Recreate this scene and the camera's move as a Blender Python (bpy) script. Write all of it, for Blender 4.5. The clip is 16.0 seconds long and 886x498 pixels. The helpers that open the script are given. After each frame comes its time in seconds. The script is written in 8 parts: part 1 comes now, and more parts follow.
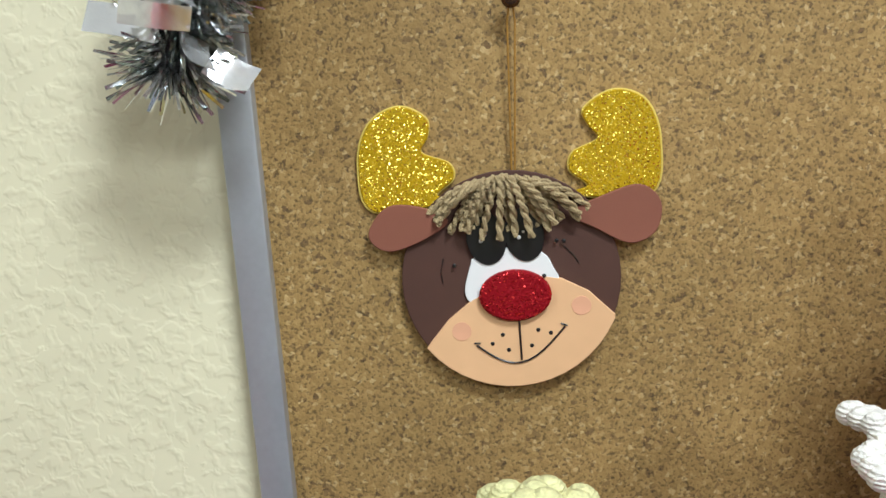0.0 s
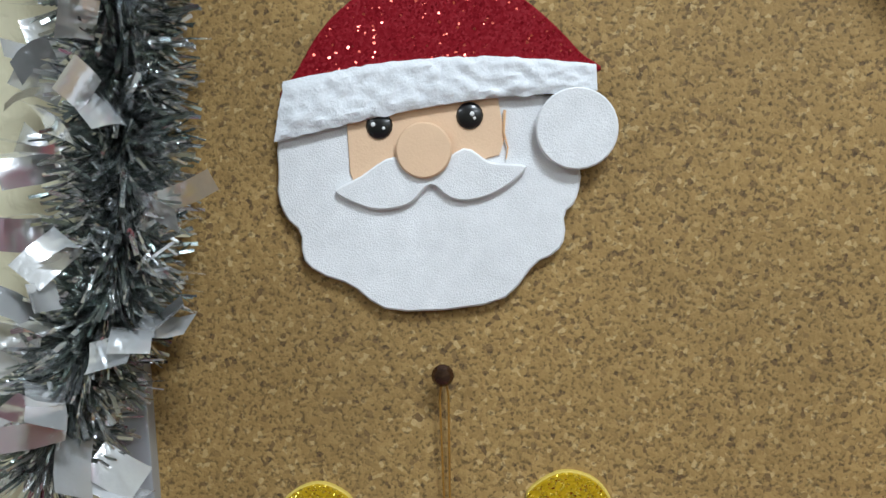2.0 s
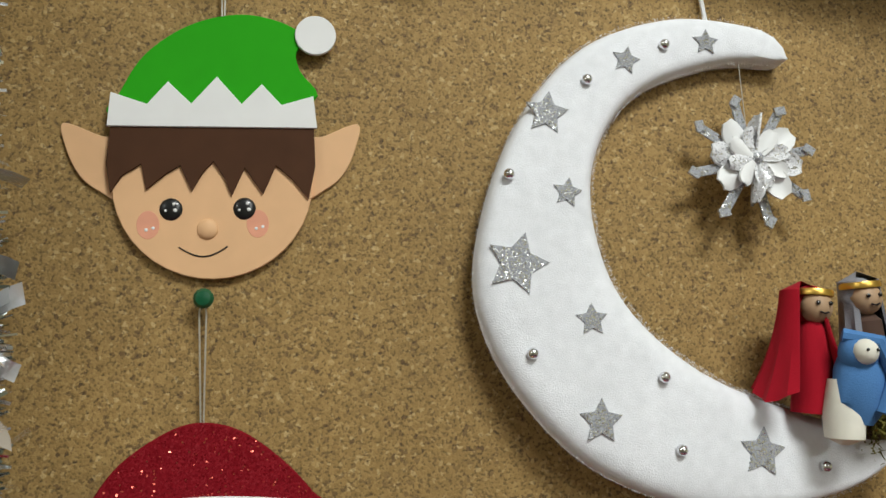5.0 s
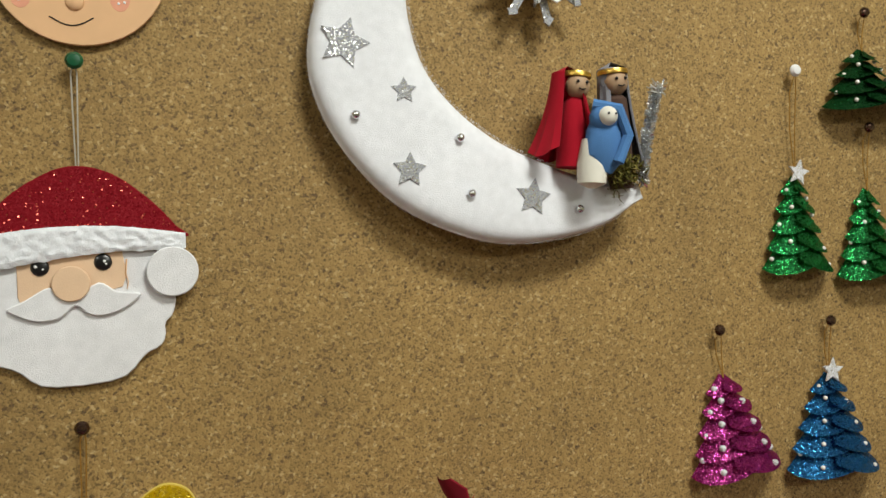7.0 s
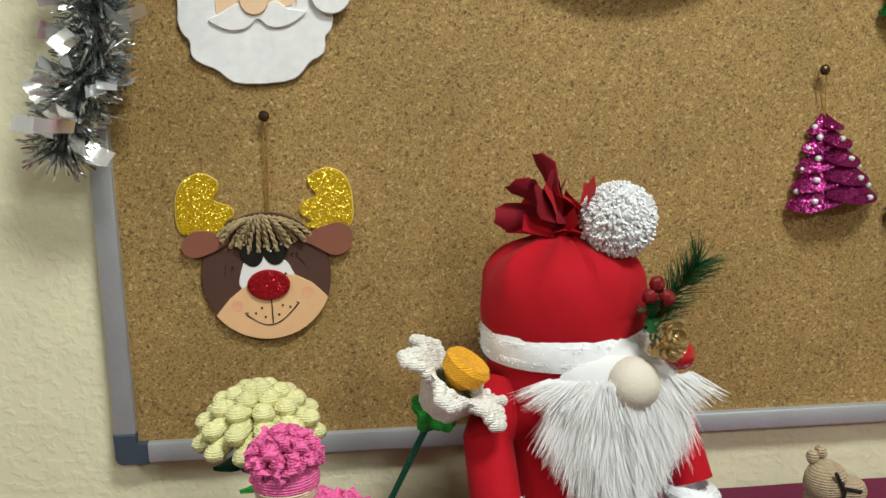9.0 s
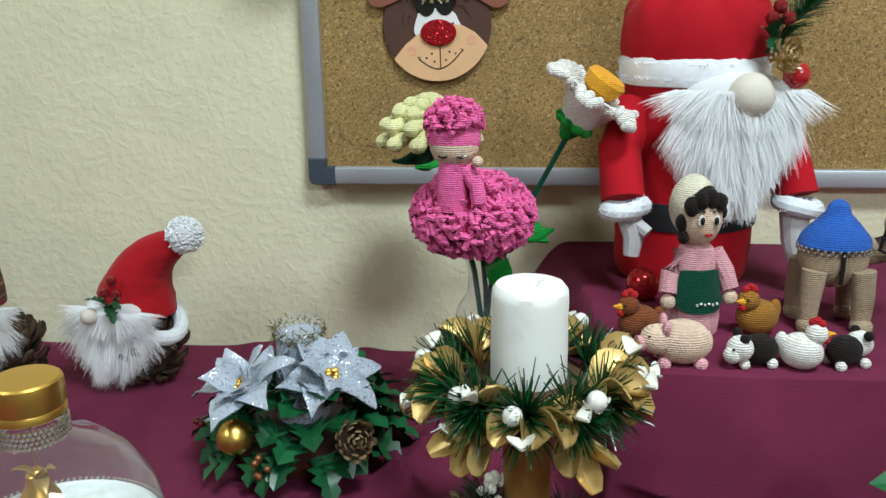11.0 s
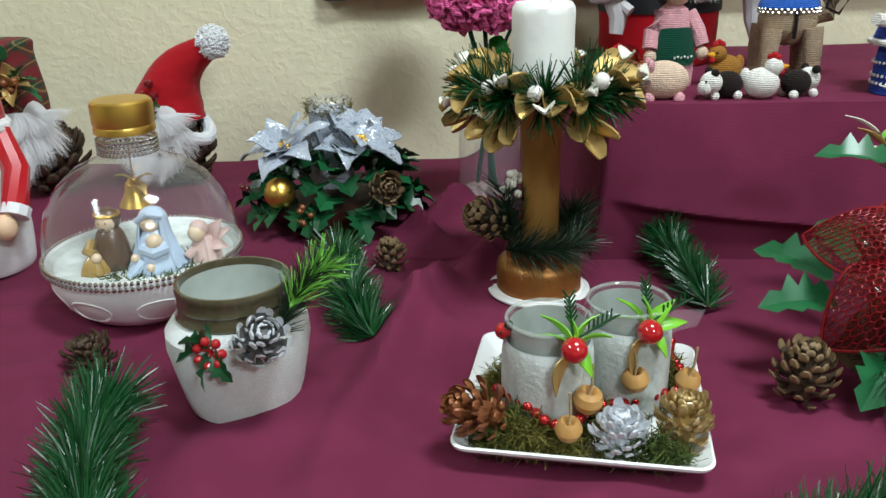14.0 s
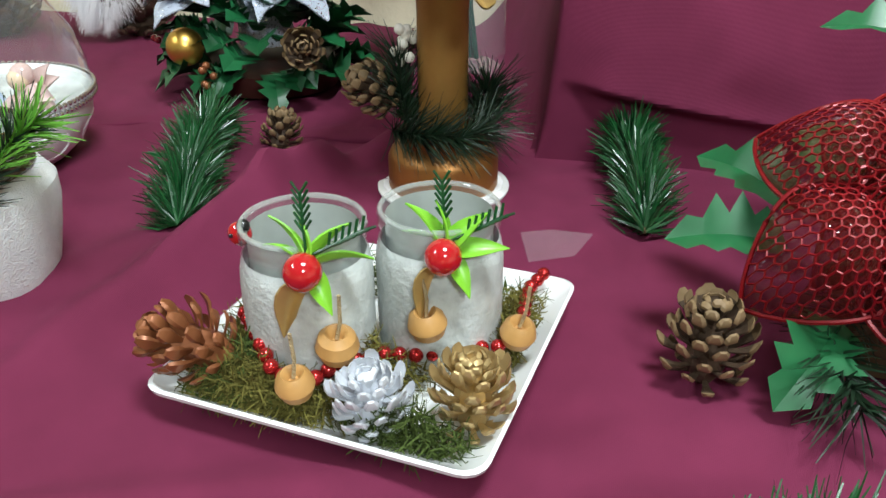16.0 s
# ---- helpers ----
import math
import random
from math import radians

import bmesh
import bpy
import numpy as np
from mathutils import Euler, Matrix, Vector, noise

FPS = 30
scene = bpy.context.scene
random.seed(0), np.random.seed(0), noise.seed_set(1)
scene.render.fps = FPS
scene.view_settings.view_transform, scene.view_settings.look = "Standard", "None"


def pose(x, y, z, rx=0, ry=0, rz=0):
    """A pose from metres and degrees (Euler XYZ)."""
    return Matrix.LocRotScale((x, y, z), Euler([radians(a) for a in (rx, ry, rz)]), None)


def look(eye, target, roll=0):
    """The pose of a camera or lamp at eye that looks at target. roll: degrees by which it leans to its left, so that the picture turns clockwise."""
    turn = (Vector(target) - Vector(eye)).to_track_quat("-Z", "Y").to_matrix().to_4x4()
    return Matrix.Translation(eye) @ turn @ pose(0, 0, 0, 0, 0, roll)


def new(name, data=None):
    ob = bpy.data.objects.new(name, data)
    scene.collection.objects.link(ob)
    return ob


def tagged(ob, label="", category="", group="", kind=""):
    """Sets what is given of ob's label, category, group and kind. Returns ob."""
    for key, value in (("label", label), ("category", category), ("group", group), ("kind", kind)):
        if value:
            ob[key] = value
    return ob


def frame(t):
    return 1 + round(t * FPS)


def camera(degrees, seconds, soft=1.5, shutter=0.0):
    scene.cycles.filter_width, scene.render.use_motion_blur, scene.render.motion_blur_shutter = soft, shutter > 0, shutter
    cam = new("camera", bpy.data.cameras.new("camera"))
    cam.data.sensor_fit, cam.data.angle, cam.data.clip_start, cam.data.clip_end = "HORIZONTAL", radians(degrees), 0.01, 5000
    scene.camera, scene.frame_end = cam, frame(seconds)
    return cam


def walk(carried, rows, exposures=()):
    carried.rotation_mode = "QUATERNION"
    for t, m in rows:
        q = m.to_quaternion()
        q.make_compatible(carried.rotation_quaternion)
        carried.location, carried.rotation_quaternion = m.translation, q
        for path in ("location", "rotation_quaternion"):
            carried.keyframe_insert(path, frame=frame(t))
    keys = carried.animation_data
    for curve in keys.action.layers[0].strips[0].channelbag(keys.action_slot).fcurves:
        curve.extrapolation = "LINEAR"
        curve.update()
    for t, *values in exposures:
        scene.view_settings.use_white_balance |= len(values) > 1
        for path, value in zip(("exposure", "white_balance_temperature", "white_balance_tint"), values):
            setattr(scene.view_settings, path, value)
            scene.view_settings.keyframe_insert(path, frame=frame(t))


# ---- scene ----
cam = camera(56.8, 16.0)

PATH = [
    (0, (-0.01, -0.446, 0.51), (-0.145, 1.515, 0.136), -3.7),
    (0.5, (0.021, -0.387, 0.525), (-0.115, 1.573, 0.152), -3.7),
    (1, (0.033, -0.359, 0.553), (-0.147, 1.603, 0.21), -4.0),
    (1.5, (0.038, -0.36, 0.591), (-0.155, 1.619, 0.369), -3.7),
    (2, (0.035, -0.373, 0.637), (-0.119, 1.617, 0.513), -3.2),
    (2.5, (0.025, -0.388, 0.678), (-0.024, 1.611, 0.616), -3.0),
    (3, (0.007, -0.406, 0.703), (0.073, 1.588, 0.852), -2.8),
    (3.2, (0.006, -0.418, 0.718), (0.07, 1.57, 0.931), -2.7),
    (5.3, (0.103, -0.523, 0.786), (0.494, 1.425, 1.013), -2.1),
    (5.5, (0.116, -0.53, 0.771), (0.573, 1.405, 0.99), -2.2),
    (6, (0.118, -0.566, 0.763), (0.691, 1.343, 0.928), -2.5),
    (6.5, (0.098, -0.608, 0.738), (0.72, 1.291, 0.813), -2.5),
    (7, (0.074, -0.636, 0.685), (0.687, 1.268, 0.646), -2.2),
    (7.5, (0.07, -0.639, 0.638), (0.603, 1.283, 0.492), -1.9),
    (8, (0.086, -0.673, 0.599), (0.477, 1.277, 0.39), -1.9),
    (8.2, (0.09, -0.693, 0.595), (0.435, 1.261, 0.346), -1.9),
    (10.3, (0.123, -0.903, 0.467), (0.051, 1.046, 0.022), -0.1),
    (10.5, (0.108, -0.917, 0.454), (0.022, 1.023, -0.025), -0.1),
    (11, (0.095, -0.95, 0.421), (-0.096, 0.96, -0.138), -0.7),
    (11.5, (0.076, -0.971, 0.395), (-0.165, 0.917, -0.218), -1.2),
    (12, (0.044, -1.011, 0.362), (-0.22, 0.861, -0.291), -1.7),
    (12.5, (0.035, -1.042, 0.34), (-0.197, 0.82, -0.349), -1.7),
    (13, (0.039, -1.073, 0.321), (-0.15, 0.783, -0.4), -1.7),
    (13.5, (0.046, -1.095, 0.315), (-0.1, 0.761, -0.416), -1.6),
    (14, (0.052, -1.12, 0.304), (-0.047, 0.742, -0.42), -1.5),
    (14.5, (0.076, -1.109, 0.287), (0.036, 0.749, -0.452), -1.6),
    (15, (0.124, -1.053, 0.265), (0.046, 0.776, -0.542), -1.3),
    (15.5, (0.176, -0.983, 0.251), (-0.068, 0.796, -0.629), -0.5),
    (16, (0.219, -0.952, 0.233), (-0.18, 0.765, -0.711), -0.3),
]
walk(cam, [(t, look(eye, target, roll)) for t, eye, target, roll in PATH],
     [(0.0, 0.06, 6150, 8), (1.0, 0.10, 5850, 8), (1.6, -0.18, 5900, 8), (3.2, -0.50, 6250, 8), (5.3, -0.64, 6850, 8), (6.6, -0.54, 7050, 8), (8.2, -0.40, 7300, 8), (10.3, -0.18, 5980, 2), (12.5, -0.17, 6020, 2), (13.5, -0.14, 6100, 3), (14.5, -0.06, 6150, 5), (16.0, 0.28, 6200, 7)])

# ---- world, lamps ----
world = bpy.data.worlds.new("world")
scene.world = world
world.use_nodes = True
world.node_tree.nodes["Background"].inputs[0].default_value = (0.75, 0.8, 0.9, 1)
world.node_tree.nodes["Background"].inputs[1].default_value = 0.15


def area_lamp(name, at, sx, sy, power, color):
    d = bpy.data.lights.new(name, "AREA")
    d.shape, d.size, d.size_y, d.energy, d.color = "RECTANGLE", sx, sy, power, color
    ob = new(name, d)
    ob.matrix_world = Matrix.Translation(at)
    return ob


LAMPS = [((0.56, -1.02, 1.80), 0.5, 0.3, 37.0), ((1.37, -2.85, 1.80), 0.6, 0.6, 64.0), ((-1.5, -1.6, 1.80), 0.3, 1.0, 26.0)]
for at, sx, sy, power in LAMPS:
    area_lamp("ceiling_lamp", at, sx, sy, power, (0.94, 1.0, 1.02))


# ---- materials ----
def nodes_of(name):
    m = bpy.data.materials.new(name)
    m.use_nodes = True
    nt = m.node_tree
    return m, nt, nt.nodes["Principled BSDF"]


def mat(name, color, rough=0.6, metal=0.0, vary=0.15, scale=60.0, bump=0.0, bscale=400.0, sheen=0.0, coat=0.0, sub=0.0, island=0.0):
    """Plain procedural surface: colour varied at two scales, with fine relief."""
    m, nt, b = nodes_of(name)
    N, L = nt.nodes, nt.links
    tc = N.new("ShaderNodeTexCoord")
    n1 = N.new("ShaderNodeTexNoise")
    n1.inputs["Scale"].default_value, n1.inputs["Detail"].default_value = scale, 5
    n2 = N.new("ShaderNodeTexNoise")
    n2.inputs["Scale"].default_value, n2.inputs["Detail"].default_value = scale * 0.13, 3
    L.new(tc.outputs["Object"], n1.inputs["Vector"])
    L.new(tc.outputs["Object"], n2.inputs["Vector"])
    add = N.new("ShaderNodeMath")
    add.operation = "ADD"
    L.new(n1.outputs["Fac"], add.inputs[0])
    L.new(n2.outputs["Fac"], add.inputs[1])
    last = add.outputs[0]
    if island:
        geo = N.new("ShaderNodeNewGeometry")
        mul = N.new("ShaderNodeMath")
        mul.operation = "MULTIPLY_ADD"
        L.new(geo.outputs["Random Per Island"], mul.inputs[0])
        mul.inputs[1].default_value = island
        L.new(last, mul.inputs[2])
        last = mul.outputs[0]
    rng = N.new("ShaderNodeMapRange")
    rng.inputs["From Min"].default_value, rng.inputs["From Max"].default_value = 0.65, 1.35 + island
    rng.inputs["To Min"].default_value, rng.inputs["To Max"].default_value = 1 - vary, 1 + vary
    L.new(last, rng.inputs["Value"])
    hsv = N.new("ShaderNodeHueSaturation")
    hsv.inputs["Color"].default_value = (*color, 1)
    L.new(rng.outputs[0], hsv.inputs["Value"])
    L.new(hsv.outputs[0], b.inputs["Base Color"])
    b.inputs["Roughness"].default_value, b.inputs["Metallic"].default_value = rough, metal
    b.inputs["Sheen Weight"].default_value, b.inputs["Coat Weight"].default_value = sheen, coat
    if rough >= 0.75:
        b.inputs["Specular IOR Level"].default_value = 0.15
    if sub:
        b.inputs["Subsurface Weight"].default_value = sub
        b.inputs["Subsurface Radius"].default_value = (0.01, 0.008, 0.006)
        b.inputs["Subsurface Scale"].default_value = 1.0
    if bump:
        n3 = N.new("ShaderNodeTexNoise")
        n3.inputs["Scale"].default_value, n3.inputs["Detail"].default_value = bscale, 4
        L.new(tc.outputs["Object"], n3.inputs["Vector"])
        bp = N.new("ShaderNodeBump")
        bp.inputs["Strength"].default_value, bp.inputs["Distance"].default_value = bump, 0.002
        L.new(n3.outputs["Fac"], bp.inputs["Height"])
        L.new(bp.outputs[0], b.inputs["Normal"])
    return m


def glitter(name, color, flake, scale=1250.0, share=0.35):
    """Glitter foam: coloured base with tiny tilted mirror flakes."""
    m, nt, b = nodes_of(name)
    N, L = nt.nodes, nt.links
    tc = N.new("ShaderNodeTexCoord")
    v = N.new("ShaderNodeTexVoronoi")
    v.inputs["Scale"].default_value = scale
    L.new(tc.outputs["Object"], v.inputs["Vector"])
    sep = N.new("ShaderNodeSeparateColor")
    L.new(v.outputs["Color"], sep.inputs[0])
    gt = N.new("ShaderNodeMath")
    gt.operation, gt.inputs[1].default_value = "GREATER_THAN", 1 - share
    L.new(sep.outputs[0], gt.inputs[0])
    mix = N.new("ShaderNodeMixRGB")
    mix.inputs[1].default_value, mix.inputs[2].default_value = (*color, 1), (*flake, 1)
    L.new(gt.outputs[0], mix.inputs[0])
    L.new(mix.outputs[0], b.inputs["Base Color"])
    L.new(gt.outputs[0], b.inputs["Metallic"])
    gloss = N.new("ShaderNodeMapRange")
    gloss.inputs["To Min"].default_value, gloss.inputs["To Max"].default_value = 0.62, 0.26
    L.new(gt.outputs[0], gloss.inputs["Value"])
    L.new(gloss.outputs[0], b.inputs["Roughness"])
    b.inputs["Specular IOR Level"].default_value = 0.12
    sub = N.new("ShaderNodeVectorMath")
    sub.operation, sub.inputs[1].default_value = "SUBTRACT", (0.5, 0.5, 0.5)
    L.new(v.outputs["Color"], sub.inputs[0])
    sc = N.new("ShaderNodeVectorMath")
    sc.operation, sc.inputs["Scale"].default_value = "SCALE", 0.7
    L.new(sub.outputs[0], sc.inputs[0])
    geo = N.new("ShaderNodeNewGeometry")
    ad = N.new("ShaderNodeVectorMath")
    L.new(geo.outputs["Normal"], ad.inputs[0])
    L.new(sc.outputs[0], ad.inputs[1])
    nm = N.new("ShaderNodeVectorMath")
    nm.operation = "NORMALIZE"
    L.new(ad.outputs[0], nm.inputs[0])
    L.new(nm.outputs[0], b.inputs["Normal"])
    return m


def knit(name, color, scale=420.0, depth=0.6, vary=0.18):
    """Crochet yarn: rows of small stitches in relief."""
    m = mat(name, color, 0.85, vary=vary, scale=260, sheen=0.06)
    nt = m.node_tree
    N, L = nt.nodes, nt.links
    b = N["Principled BSDF"]
    tc = N.new("ShaderNodeTexCoord")
    w = N.new("ShaderNodeTexWave")
    w.bands_direction = "Z"
    w.inputs["Scale"].default_value, w.inputs["Distortion"].default_value = scale * 0.40, 1.8
    w.inputs["Detail"].default_value, w.inputs["Detail Scale"].default_value = 2, 8
    v = N.new("ShaderNodeTexVoronoi")
    v.inputs["Scale"].default_value = scale
    L.new(tc.outputs["Object"], w.inputs["Vector"])
    L.new(tc.outputs["Object"], v.inputs["Vector"])
    ad = N.new("ShaderNodeMath")
    ad.operation = "SUBTRACT"
    L.new(w.outputs["Fac"], ad.inputs[0])
    L.new(v.outputs["Distance"], ad.inputs[1])
    bp = N.new("ShaderNodeBump")
    bp.inputs["Strength"].default_value, bp.inputs["Distance"].default_value = depth, 0.0016
    L.new(ad.outputs[0], bp.inputs["Height"])
    L.new(bp.outputs[0], b.inputs["Normal"])
    return m


def cork_mat():
    m, nt, b = nodes_of("cork")
    N, L = nt.nodes, nt.links
    tc = N.new("ShaderNodeTexCoord")
    wob = N.new("ShaderNodeTexNoise")
    wob.inputs["Scale"].default_value, wob.inputs["Detail"].default_value = 220, 3
    L.new(tc.outputs["Object"], wob.inputs["Vector"])
    mixv = N.new("ShaderNodeVectorMath")
    mixv.operation = "MULTIPLY_ADD"
    mixv.inputs[1].default_value = (0.004, 0.004, 0.004)
    L.new(wob.outputs["Color"], mixv.inputs[0])
    L.new(tc.outputs["Object"], mixv.inputs[2])
    v = N.new("ShaderNodeTexVoronoi")
    v.inputs["Scale"].default_value, v.inputs["Randomness"].default_value = 430, 1.0
    L.new(mixv.outputs[0], v.inputs["Vector"])
    sep = N.new("ShaderNodeSeparateColor")
    L.new(v.outputs["Color"], sep.inputs[0])
    ramp = N.new("ShaderNodeValToRGB")
    e = ramp.color_ramp.elements
    e[0].position, e[0].color = 0.0, (0.15, 0.088, 0.032, 1)
    e[1].position, e[1].color = 1.0, (0.52, 0.365, 0.16, 1)
    for p, c in ((0.06, (0.24, 0.146, 0.053, 1)), (0.14, (0.30, 0.185, 0.060, 1)), (0.55, (0.350, 0.217, 0.072, 1)), (0.9, (0.395, 0.250, 0.087, 1))):
        k = e.new(p)
        k.color = c
    L.new(sep.outputs[0], ramp.inputs[0])
    dk = N.new("ShaderNodeTexNoise")
    dk.inputs["Scale"].default_value, dk.inputs["Detail"].default_value = 520, 4
    L.new(tc.outputs["Object"], dk.inputs["Vector"])
    dr = N.new("ShaderNodeMapRange")
    dr.inputs["From Min"].default_value, dr.inputs["From Max"].default_value = 0.36, 0.47
    dr.inputs["To Min"].default_value, dr.inputs["To Max"].default_value = 0.46, 1.0
    L.new(dk.outputs["Fac"], dr.inputs["Value"])
    big = N.new("ShaderNodeTexNoise")
    big.inputs["Scale"].default_value, big.inputs["Detail"].default_value = 9, 4
    L.new(tc.outputs["Object"], big.inputs["Vector"])
    br = N.new("ShaderNodeMapRange")
    br.inputs["From Min"].default_value, br.inputs["From Max"].default_value = 0.3, 0.7
    br.inputs["To Min"].default_value, br.inputs["To Max"].default_value = 0.88, 1.10
    L.new(big.outputs["Fac"], br.inputs["Value"])
    mul = N.new("ShaderNodeMath")
    mul.operation = "MULTIPLY"
    L.new(dr.outputs[0], mul.inputs[0])
    L.new(br.outputs[0], mul.inputs[1])
    hsv = N.new("ShaderNodeHueSaturation")
    L.new(ramp.outputs[0], hsv.inputs["Color"])
    L.new(mul.outputs[0], hsv.inputs["Value"])
    L.new(hsv.outputs[0], b.inputs["Base Color"])
    b.inputs["Roughness"].default_value = 0.75
    bp = N.new("ShaderNodeBump")
    bp.inputs["Strength"].default_value, bp.inputs["Distance"].default_value = 0.5, 0.0012
    L.new(dk.outputs["Fac"], bp.inputs["Height"])
    L.new(bp.outputs[0], b.inputs["Normal"])
    return m


def wall_mat():
    m = mat("cream_stucco", (0.76, 0.71, 0.51), 0.75, vary=0.06, scale=18)
    nt = m.node_tree
    N, L = nt.nodes, nt.links
    b = N["Principled BSDF"]
    tc = N.new("ShaderNodeTexCoord")
    n = N.new("ShaderNodeTexNoise")
    n.inputs["Scale"].default_value, n.inputs["Detail"].default_value, n.inputs["Distortion"].default_value = 95, 2, 0.3
    L.new(tc.outputs["Object"], n.inputs["Vector"])
    r = N.new("ShaderNodeMapRange")
    r.interpolation_type = "SMOOTHSTEP"
    r.inputs["From Min"].default_value, r.inputs["From Max"].default_value = 0.42, 0.62
    L.new(n.outputs["Fac"], r.inputs["Value"])
    bp = N.new("ShaderNodeBump")
    bp.inputs["Strength"].default_value, bp.inputs["Distance"].default_value = 0.22, 0.0022
    L.new(r.outputs[0], bp.inputs["Height"])
    L.new(bp.outputs[0], b.inputs["Normal"])
    return m


def glass_mat(name, color=(1, 1, 1), rough=0.0):
    m, nt, b = nodes_of(name)
    b.inputs["Base Color"].default_value = (*color, 1)
    b.inputs["Roughness"].default_value = rough
    b.inputs["Transmission Weight"].default_value = 1.0
    b.inputs["IOR"].default_value = 1.45
    return m


def thin_clear(name, alpha=0.12, color=(0.95, 0.97, 1.0)):
    """Thin clear plastic: mostly see-through, glossy."""
    m, nt, b = nodes_of(name)
    N, L = nt.nodes, nt.links
    b.inputs["Base Color"].default_value = (*color, 1)
    b.inputs["Roughness"].default_value = 0.03
    tr = N.new("ShaderNodeBsdfTransparent")
    gl = N.new("ShaderNodeBsdfGlossy")
    gl.inputs["Roughness"].default_value = 0.03
    lw = N.new("ShaderNodeLayerWeight")
    fr = N.new("ShaderNodeMath")
    fr.operation, fr.inputs[1].default_value = "POWER", 2.6
    L.new(lw.outputs["Facing"], fr.inputs[0])
    fm = N.new("ShaderNodeMath")
    fm.operation, fm.inputs[1].default_value, fm.inputs[2].default_value = "MULTIPLY_ADD", 0.5, 0.035
    L.new(fr.outputs[0], fm.inputs[0])
    mx = N.new("ShaderNodeMixShader")
    L.new(fm.outputs[0], mx.inputs[0])
    L.new(tr.outputs[0], mx.inputs[1])
    L.new(gl.outputs[0], mx.inputs[2])
    mx2 = N.new("ShaderNodeMixShader")
    mx2.inputs[0].default_value = alpha
    L.new(mx.outputs[0], mx2.inputs[1])
    L.new(b.outputs[0], mx2.inputs[2])
    L.new(mx2.outputs[0], N["Material Output"].inputs["Surface"])
    return m


def cloth_mat():
    m = mat("maroon_cloth", (0.134, 0.0182, 0.0485), 0.85, vary=0.16, scale=30, sheen=0.03)
    nt = m.node_tree
    N, L = nt.nodes, nt.links
    b = N["Principled BSDF"]
    tc = N.new("ShaderNodeTexCoord")
    hs = []
    for d in ("X", "Y"):
        w = N.new("ShaderNodeTexWave")
        w.bands_direction = d
        w.inputs["Scale"].default_value, w.inputs["Distortion"].default_value = 420, 0.6
        L.new(tc.outputs["Object"], w.inputs["Vector"])
        hs.append(w)
    ad = N.new("ShaderNodeMath")
    L.new(hs[0].outputs["Fac"], ad.inputs[0])
    L.new(hs[1].outputs["Fac"], ad.inputs[1])
    bp = N.new("ShaderNodeBump")
    bp.inputs["Strength"].default_value, bp.inputs["Distance"].default_value = 0.12, 0.0006
    L.new(ad.outputs[0], bp.inputs["Height"])
    L.new(bp.outputs[0], b.inputs["Normal"])
    b.inputs["Sheen Tint"].default_value = (0.8, 0.3, 0.5, 1)
    return m


def tartan_mat():
    """Red and green checked fabric."""
    m, nt, b = nodes_of("tartan")
    N, L = nt.nodes, nt.links
    tc = N.new("ShaderNodeTexCoord")
    rot = N.new("ShaderNodeMapping")
    rot.inputs["Rotation"].default_value = (0.0, radians(35), 0.0)
    L.new(tc.outputs["Object"], rot.inputs["Vector"])
    col = None
    for d, sc in (("X", 14), ("Z", 14)):
        w = N.new("ShaderNodeTexWave")
        w.bands_direction = d
        w.inputs["Scale"].default_value = sc
        L.new(rot.outputs[0], w.inputs["Vector"])
        r = N.new("ShaderNodeValToRGB")
        r.color_ramp.interpolation = "CONSTANT"
        e = r.color_ramp.elements
        e[0].color, e[1].position, e[1].color = (0.17, 0.010, 0.016, 1), 0.62, (0.014, 0.040, 0.020, 1)
        for p, c in ((0.985, (0.3, 0.25, 0.08, 1)), (0.05, (0.16, 0.01, 0.015, 1))):
            k = e.new(p)
            k.color = c
        L.new(w.outputs["Fac"], r.inputs[0])
        if col is None:
            col = r.outputs[0]
        else:
            mx = N.new("ShaderNodeMixRGB")
            mx.inputs[0].default_value = 0.5
            L.new(col, mx.inputs[1])
            L.new(r.outputs[0], mx.inputs[2])
            col = mx.outputs[0]
    L.new(col, b.inputs["Base Color"])
    b.inputs["Roughness"].default_value = 0.8
    return m


def wool_mat(name, color, bscale=450):
    return mat(name, color, 0.95, vary=0.08, scale=120, bump=0.28, bscale=bscale * 1.8, sheen=0.1)


